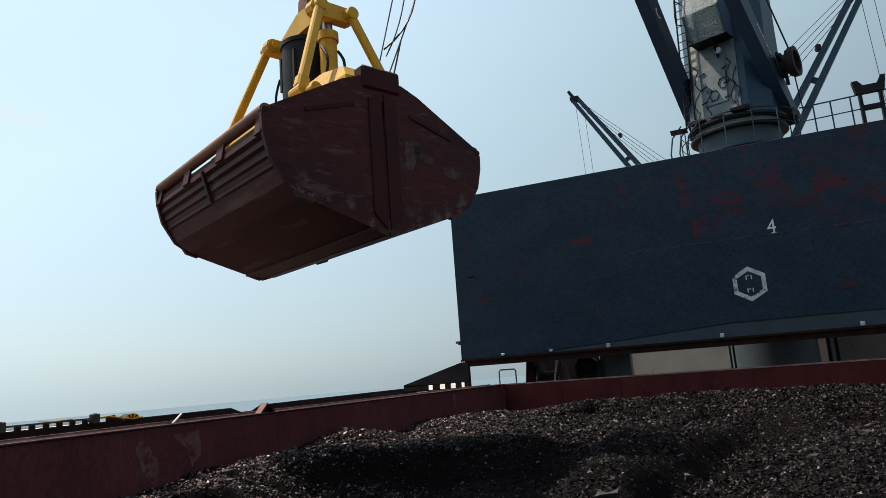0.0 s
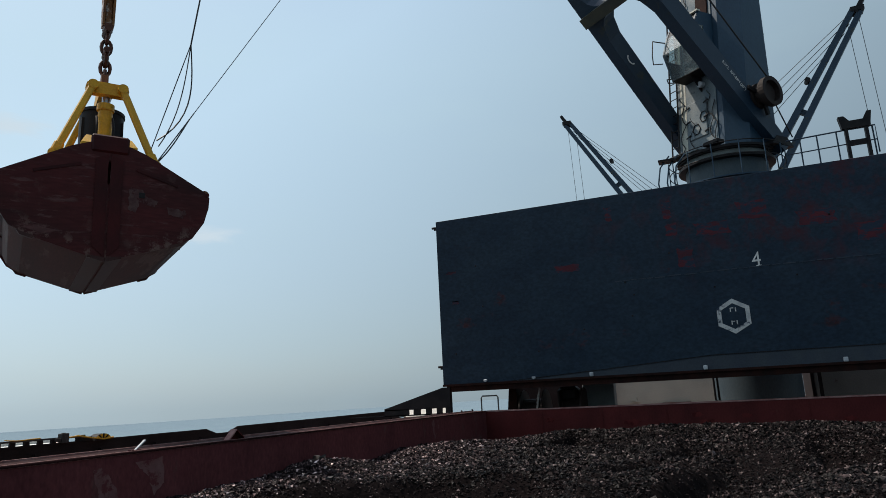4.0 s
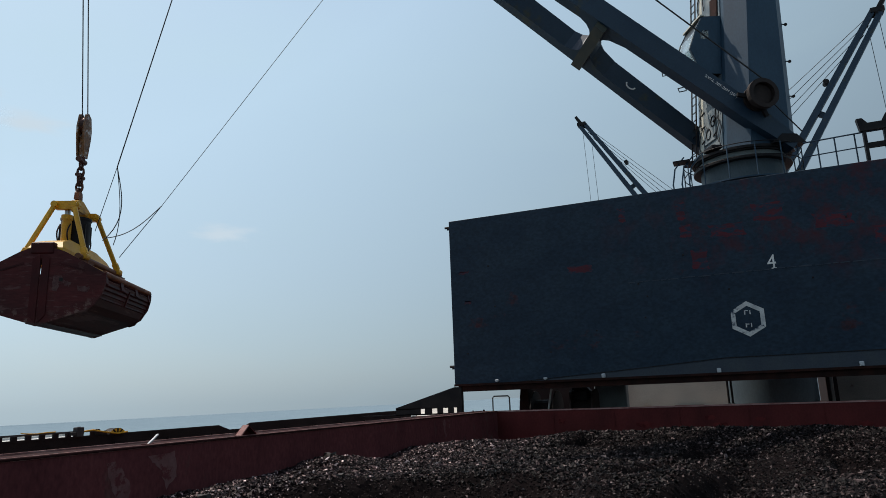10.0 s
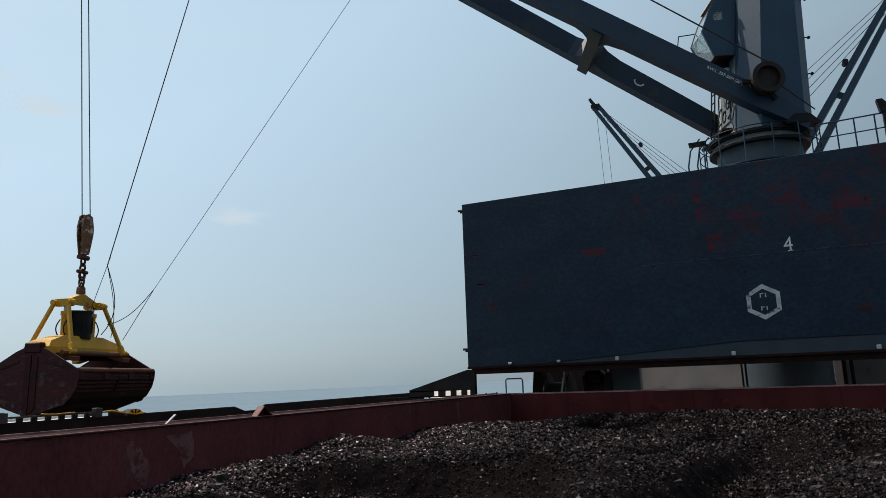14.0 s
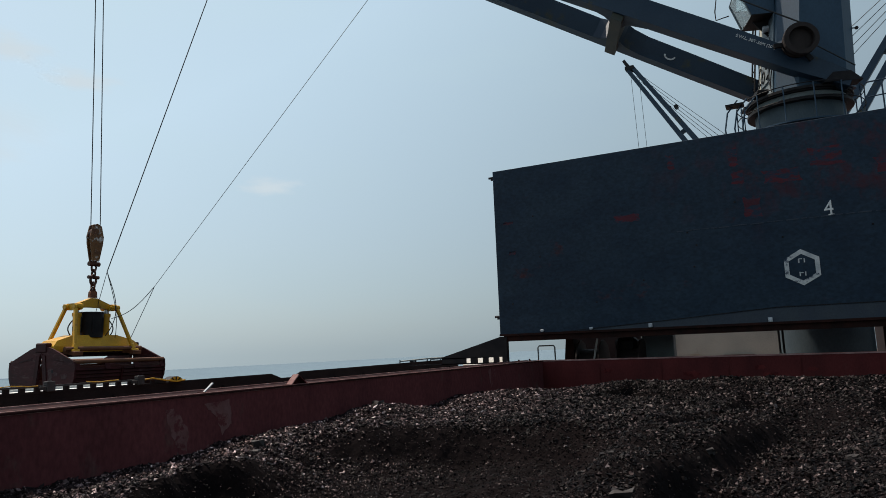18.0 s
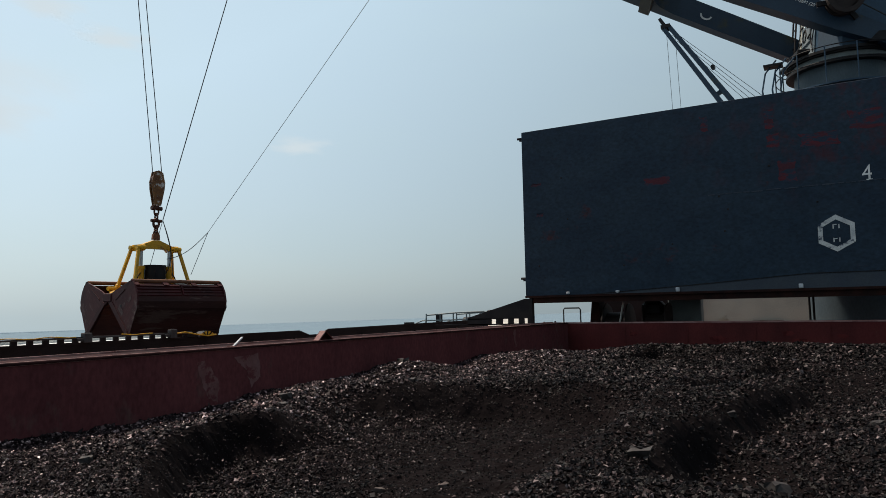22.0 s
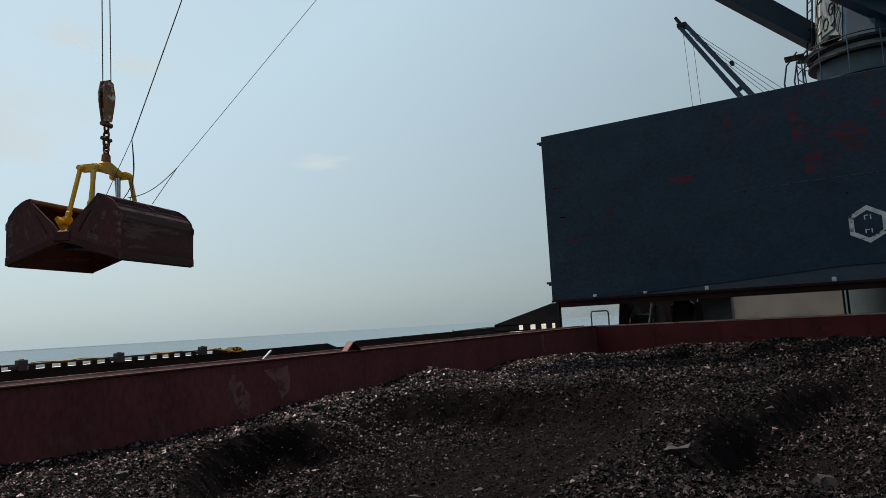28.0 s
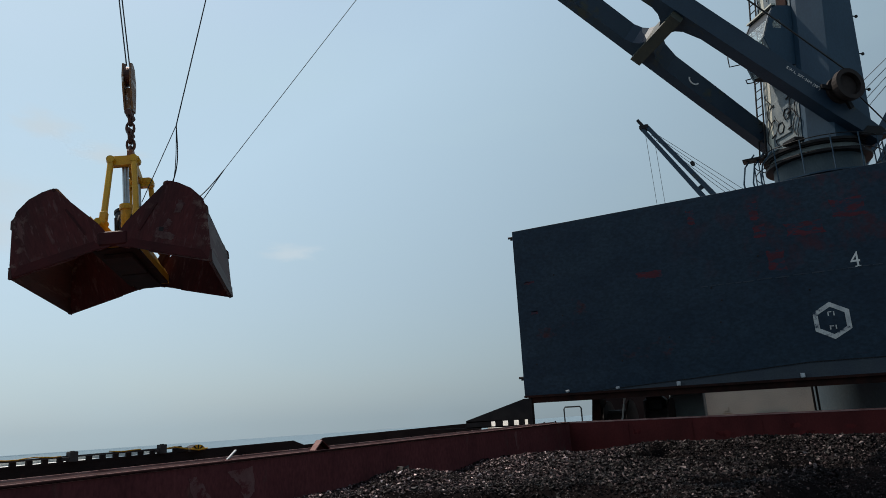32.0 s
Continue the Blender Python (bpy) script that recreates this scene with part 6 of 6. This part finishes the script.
falls = [(rope("hoist_rope", 13.2, 0.017, WIRE, "dark greased hoist rope hanging from the jib head"), rope("hoist_rope", 13.2, 0.016, WIRE, "dark greased hoist rope above the hook block"), s) for s in (-0.2, 0.2)]
cable = (rope("power_cable", 11.0, 0.017, WIRE, "black electric cable falling from the jib"), rope("power_cable", 11.0, 0.0165, WIRE, "black electric cable rising from the grab"))
tag = (rope("tag_line", 9.0, 0.009, ROPE, "thin grey tag line falling from the jib"), rope("tag_line", 9.0, 0.0085, ROPE, "thin grey tag line rising from the grab"))
def slack_line(name, length, sag, r, mat, label):
    """Slack length of rope from its origin along +Z, hanging out towards +X."""
    pts = [(4 * sag * (k / 12) * (1 - k / 12) * (0.6 + 0.8 * k / 12), 0, length * k / 12) for k in range(13)]
    return tagged(part(name, pipe_run(B(), pts, r, 6), mat), label, "rope")


# the slack loops, each with its foot on the grab: seconds, aside and above the eye
LOOPS = [(slack_line("cable_tail", 2.2, 0.3, 0.014, WIRE, "slack black loop of the electric cable"), 0,
          [(0, 0.95, -1.25), (3, 0.95, -1.25), (6, 0.72, -1.4), (10, 0.66, -1.3), (13, 0.7, -1.0), (24, 0.1, -1.2), (32, 0.45, -1.25)]),
         (slack_line("cable_tail", 2.3, 0.12, 0.011, WIRE, "loose tail of the electric cable at the grab"), 0,
          [(0, 1.0, -1.3), (3, 1.0, -1.3), (6, 0.8, -1.45), (10, 0.95, -1.55), (13, 0.95, -1.3), (24, 0.4, -1.2), (32, 0.75, -1.35)]),
         (slack_line("bridle_line", 1.75, 0.16, 0.013, ROPE, "slack grey bridle line tied to the grab"), 1,
          [(0, 0.95, -1.3), (3, 0.95, -1.3), (6, 0.72, -1.38), (10, 0.56, -1.26), (13, 0.84, -1.1), (21, 0.68, -0.46), (24, 0.3, -1.1), (27, 0.73, -1.02), (32, 0.8, -1.35)])]
# the taut lines, as two overlapping lengths each
TAUT = [(rope("cable_tail", 1.75, 0.011, WIRE, "taut stay of the electric cable"), rope("cable_tail", 1.75, 0.0105, WIRE, "taut stay rising from the grab"), 0,
         [(0, 0.93, -1.2), (3, 0.93, -1.22), (6, 0.71, -1.21), (10, 0.47, -0.94), (13, 0.37, -0.5), (24, -0.3, -1.2), (32, 0.28, -1.11)]),
        (rope("bridle_line", 1.3, 0.012, ROPE, "taut grey bridle line"), rope("bridle_line", 1.3, 0.0115, ROPE, "taut grey bridle line rising from the grab"), 1,
         [(0, 1.0, -1.4), (3, 1.0, -1.4), (6, 0.86, -1.64), (8, 0.98, -1.68), (10, 1.12, -1.64), (13, 1.26, -1.55), (21, 1.22, -1.42), (24, 1.23, -1.27), (27, 1.28, -1.34), (32, 1.3, -1.5)])]

def dust_puff(k, n, spread):
    """Loose cloud of dust specks in billows."""
    rng = np.random.default_rng(20 + k)
    lobe = rng.normal(size=(14, 3)) * 0.8
    c = (lobe[rng.integers(0, 14, n)] + rng.normal(size=(n, 3)) * 0.45) * np.array(spread)
    v = (rng.uniform(-1, 1, (n, 3, 3)) * rng.uniform(0.0065, 0.012, (n, 1, 1)) + c[:, None]).reshape(-1, 3)
    me = bpy.data.meshes.new("dust_cloud")
    me.from_pydata(v.tolist(), [], np.arange(3 * n).reshape(-1, 3).tolist())
    me.materials.append(DUST)
    return tagged(new("dust_cloud", me), "thin brown coal dust blowing from the barge", "dust", kind="stuff")


puffs = [dust_puff(0, 70000, (1.2, 1.5, 1.3)), dust_puff(1, 70000, (1.6, 1.9, 1.4)), dust_puff(2, 40000, (1.4, 1.4, 0.6)), dust_puff(3, 70000, (2.4, 2.4, 1.7))]

# ---------------------------------------------------------------- what moves
# seconds, grab's lifting eye, yaw of its length, opening in degrees
GRAB = [
    (0, -5.28, 7.51, 7.32, -26.3, 0), (1, -6.13, 7.67, 7.51, -28.8, 0), (2, -7.36, 7.99, 7.85, -31.3, 0), (3, -8.74, 8.15, 8.01, -32.7, 0),
    (6, -13.01, 10.09, 8.12, -42.0, 0), (7, -13.95, 10.75, 8.05, -46.1, 0), (8, -14.89, 11.45, 8.04, -51.0, 0), (9, -15.69, 12.15, 8.01, -55.8, 0),
    (10, -16.44, 12.73, 7.82, -61.3, 0), (11, -17.09, 13.37, 7.30, -66.0, 0), (12, -17.79, 13.95, 6.67, -70.1, 0), (13, -18.42, 14.28, 5.94, -73.8, 0),
    (14, -19.09, 14.58, 5.14, -77.4, 0), (17, -20.77, 15.00, 4.22, -85.8, 3), (18, -21.41, 15.29, 4.29, -89.5, 8), (19, -21.39, 15.57, 4.38, -94.0, 19),
    (20, -21.61, 16.04, 4.44, -96.5, 21), (21, -21.38, 16.37, 4.56, -98.3, 31), (22, -21.39, 16.44, 4.86, -97.5, 47), (23, -21.30, 16.26, 5.30, -95.3, 62),
    (24, -21.27, 15.67, 5.78, -91.3, 70.5), (26.5, -20.85, 13.63, 6.86, -80.1, 71), (27, -20.62, 13.24, 7.09, -78.0, 71.3333), (28, -19.30, 12.14, 7.45, -71.1, 72),
    (29, -17.91, 11.32, 7.97, -66.3, 72.5), (30, -15.93, 10.55, 8.26, -62.4, 73), (31, -14.70, 10.23, 8.36, -56.8, 73.75), (32, -13.57, 9.77, 8.28, -50.8, 74.5)]
# seconds, how far body and jaws are raised to fit the camera's view
BODY_RAISE = [(0, 0.0), (14, 0.0), (17, 0.12), (19, 0.16), (22, 0.16), (23, 0.1), (24, 0.0), (32, 0.0)]
# seconds, heading and luff of the jib in degrees
JIB = [(0, -110.5, 48.3), (1, -114, 48.2), (2, -121, 48.0), (3, -124.5, 46.6), (6, -136.5, 42.0), (9, -147.2, 39.6), (13, -155.6, 34.2), (17, -161.2, 28.4), (20, -161.6, 27.0), (22, -161.4, 26.8), (24, -160.6, 28.6), (27, -153.4, 32.3), (30, -144.6, 34.3), (32, -138.8, 35.8)]
# seconds, ends of the electric cable and of the tag line: aside from and above the grab's eye
CABLE_END = [(0, 1.6, 1.5), (3, 1.6, 1.2), (6, 1.34, 0.9), (8, 1.19, 1.0), (10, 0.92, 1.0), (13, 0.7, 0.8), (14, 0.7, 0.84), (18, 0.42, 0.8), (21, 0.2, 0.69), (24, 0.28, 0.5), (27, 0.69, 0.48), (29, 0.75, 0.82), (32, 0.96, 0.91)]
TAG_KNOT = [(0, 1.35, -0.5), (3, 1.38, -0.64), (6, 1.81, -0.26), (8, 2.17, 0.05), (10, 2.15, -0.04), (13, 2.12, 0.04), (14, 2.1, 0.11), (18, 1.95, 0.3), (21, 1.82, 0.35), (24, 1.77, -0.04), (27, 2.0, -0.19), (29, 2.04, -0.2), (32, 2.11, -0.11)]
# seconds, slope of the horizon ahead and abeam, in degrees, as the ship rolls
SWELL = [(0, 0.08, 0.95), (1, 0.1, 1.07), (2, -0.15, 0.71), (3, -0.08, 0.77), (6, 0.1, 1.15), (8, 0.16, 1.08), (11, 0.2, 0.8), (14, 0.16, 0.49), (17, 0.0, 0.7), (19, 0.0, 1.1),
         (21, 0.03, 1.15), (24, -0.01, 0.24), (27, -0.1, -0.06), (28, -0.06, 0.24), (29, -0.1, 0.8), (30, -0.3, 0.8), (31, -0.35, 1.15), (32, -0.33, 1.0)]
# seconds, lift of the barge on the swell
HEAVE = [(0, -1.6), (3.5, -1.5), (5.5, -0.45), (6, -0.25), (7, -0.9), (9, -1.4), (12, -1.2), (14.5, -0.8), (16.5, -0.05), (17, 0.0), (17.6, -0.45), (18.4, -1.0), (20, -1.4), (21.5, -0.9), (22.5, 0.0), (23, 0.05), (24, 0.0), (25, -0.4), (27, -0.9), (29, -0.75), (30, -1.2), (32, -1.5)]


def aim(a, b, roll=None):
    """Pose at a with +Z pointing to b."""
    a, b = Vector(a), Vector(b)
    return Matrix.Translation(a) @ (b - a).to_track_quat('Z', 'X').to_matrix().to_4x4()


def hang(a, b, side):
    """Pose at a with +Z pointing to b and +X as near as can be to side and down."""
    d = (b - a).normalized()
    out = side - Vector((0, 0, 0.6))
    out = (out - d * out.dot(d)).normalized()
    return Matrix.Translation(a) @ Matrix((out, d.cross(out), d)).transposed().to_4x4()


def glide(table, step):
    """Rows at even steps on a smooth curve through the table's rows."""
    q = np.array(table, float)
    slope = np.gradient(q[:, 1:], q[:, 0], axis=0)
    out = []
    for t in np.arange(q[0, 0], q[-1, 0] + 1e-6, step):
        k = min(max(int(np.searchsorted(q[:, 0], t + 1e-9)) - 1, 0), len(q) - 2)
        h = q[k + 1, 0] - q[k, 0]
        u = (t - q[k, 0]) / h
        out.append([float(t)] + ((2 * u ** 3 - 3 * u * u + 1) * q[k, 1:] + (u ** 3 - 2 * u * u + u) * h * slope[k]
                                 + (3 * u * u - 2 * u ** 3) * q[k + 1, 1:] + (u ** 3 - u * u) * h * slope[k + 1]).tolist())
    return out


def motions():
    hinge_rows, jib_rows, body_rows, grab_rows = [], [], [], []
    arm_rows, jaw_rows = [[] for _ in clam_arms], [[] for _ in clam_jaws]
    fall_rows = [([], []) for _ in falls]
    cable_rows, tag_rows = ([], []), ([], [])
    loop_rows, taut_rows = [[] for _ in LOOPS], [([], []) for _ in TAUT]
    swept = glide(JIB, 0.25)
    for t, x, y, z, yaw, theta in glide(GRAB, 0.25):
        theta = max(0.0, theta)
        heading, luff = swept[round(t * 4)][1], radians(swept[round(t * 4)][2])
        turn = pose(CX, CY, 0, 0, 0, heading)
        hinge_rows.append((t, turn))
        jm = turn @ Matrix.Translation((JX, 0, JZ)) @ Matrix.Rotation(-luff, 4, 'Y')
        jib_rows.append((t, jm))
        swing = [float(np.interp(t, (0, 28, 30, 32), q)) for q in ((0, -1, 2.5, 5.0), (0, 0, -2.0, -3.0))]
        gm = pose(x, y, z, swing[0], swing[1], yaw)
        grab_rows.append((t, gm))
        drop, ang = linkage(theta)
        drop += float(np.interp(t, [q[0] for q in BODY_RAISE], [q[1] for q in BODY_RAISE]))
        body_rows.append((t, Matrix.Translation((0, 0, drop))))
        for i, (arm, sx, sy) in enumerate(clam_arms):
            arm_rows[i].append((t, pose(sx * 0.77, sy * CROWN_PIN.x, CROWN_PIN.y, sy * ang, 0, 0)))
        for i, (jaw, sy) in enumerate(clam_jaws):
            jaw_rows[i].append((t, pose(0, sy * HIN.x, HIN.y + drop, sy * theta, 0, 0)))
        for i, (up, low, s) in enumerate(falls):
            head, foot = jm @ Vector((JL + 0.2, s, 0)), gm @ Vector((s * 0.9, 0, 2.3))
            fall_rows[i][0].append((t, aim(head, foot)))
            fall_rows[i][1].append((t, aim(foot, head)))
        eye = Vector((x, y, z))
        across = Vector((y, -x, 0)).normalized()
        at = lambda table, k: float(np.interp(t, [q[0] for q in table], [q[k] for q in table]))
        node = eye + across * at(CABLE_END, 1) + Vector((0, 0, at(CABLE_END, 2)))
        knot = eye + across * at(TAG_KNOT, 1) + Vector((0, 0, at(TAG_KNOT, 2)))
        top1, top2 = jm @ Vector((20.9, 0, -0.3)), jm @ Vector((14.35, 0, -0.3))
        for rows, a, b in ((cable_rows, node, top1), (tag_rows, knot, top2)):
            rows[0].append((t, aim(b, a)))
            rows[1].append((t, aim(a, b)))
        def foot_at(table):
            return eye + across * at(table, 1) + Vector((0, 0, at(table, 2)))

        for i, (_, end, table) in enumerate(LOOPS):
            loop_rows[i].append((t, hang((node, knot)[end], foot_at(table), across)))
        for i, (_, _, end, table) in enumerate(TAUT):
            a, b = (node, knot)[end], foot_at(table)
            taut_rows[i][0].append((t, aim(a, b)))
            taut_rows[i][1].append((t, aim(b, a)))
    walk(house, hinge_rows)
    walk(jib, jib_rows)
    walk(clam, grab_rows)
    walk(block, grab_rows)
    walk(clam_body, body_rows)
    for i, (arm, _, _) in enumerate(clam_arms):
        walk(arm, arm_rows[i])
    for i, (jaw, _) in enumerate(clam_jaws):
        walk(jaw, jaw_rows[i])
    for (up, low, _), (a, b) in zip(falls, fall_rows):
        walk(up, a)
        walk(low, b)
    for pair, rows in ((cable, cable_rows), (tag, tag_rows)):
        walk(pair[0], rows[0])
        walk(pair[1], rows[1])
    for (ob, _, _), rows in zip(LOOPS, loop_rows):
        walk(ob, rows)
    for (up, low, _, _), (a, b) in zip(TAUT, taut_rows):
        walk(up, a)
        walk(low, b)
    walk(sea, [(t, Matrix.Rotation(radians(a), 4, 'X') @ Matrix.Rotation(radians(-b), 4, 'Y')) for t, a, b in SWELL])
    walk(coal_barge, [(t, Matrix.Translation((0, 0, h))) for t, h in HEAVE])
    drift = [[(0, -19, 15, -5), (21.5, -19, 15.5, -4), (22.5, -18.9, 17.0, 0.6), (23, -18.5, 18.0, 1.9), (24, -17.6, 20.3, 3.8), (24.5, -17.0, 22.3, 4.4), (26.5, -9.5, 35.5, 4.8), (29, -6, 43, 5), (32, 4, 58, 5)],
             [(0, -18, 15, -6), (21.7, -19, 15.6, -5), (23, -18.2, 18.3, 1.4), (24, -17.3, 20.9, 3.0), (24.5, -16.6, 23.2, 3.2), (26.5, -9.0, 36, 3.2), (29, -4, 45, 3.5), (32, 6, 60, 4)],
             [(0, -20, 14, -5), (22, -20, 14.5, -4), (23, -19.5, 16.2, 0.4), (24, -18.7, 17.6, 1.2), (24.5, -18.2, 19, 1.4), (26.5, -15, 27, 2.0), (29, -8, 39, 3.0), (32, 2, 55, 4)],
             [(0, -18, 16, -7), (22.3, -18.5, 16.0, -5), (23.2, -18.2, 18.4, 0.6), (24, -17.6, 20.6, 2.2), (24.5, -17.2, 22.2, 2.8), (26.5, -14.4, 29.5, 3.4), (29, -5, 43, 4.0), (32, 6, 60, 5)]]
    for ob, rows in zip(puffs, drift):
        walk(ob, [(t, pose(a, b, c)) for t, a, b, c in rows])


motions()
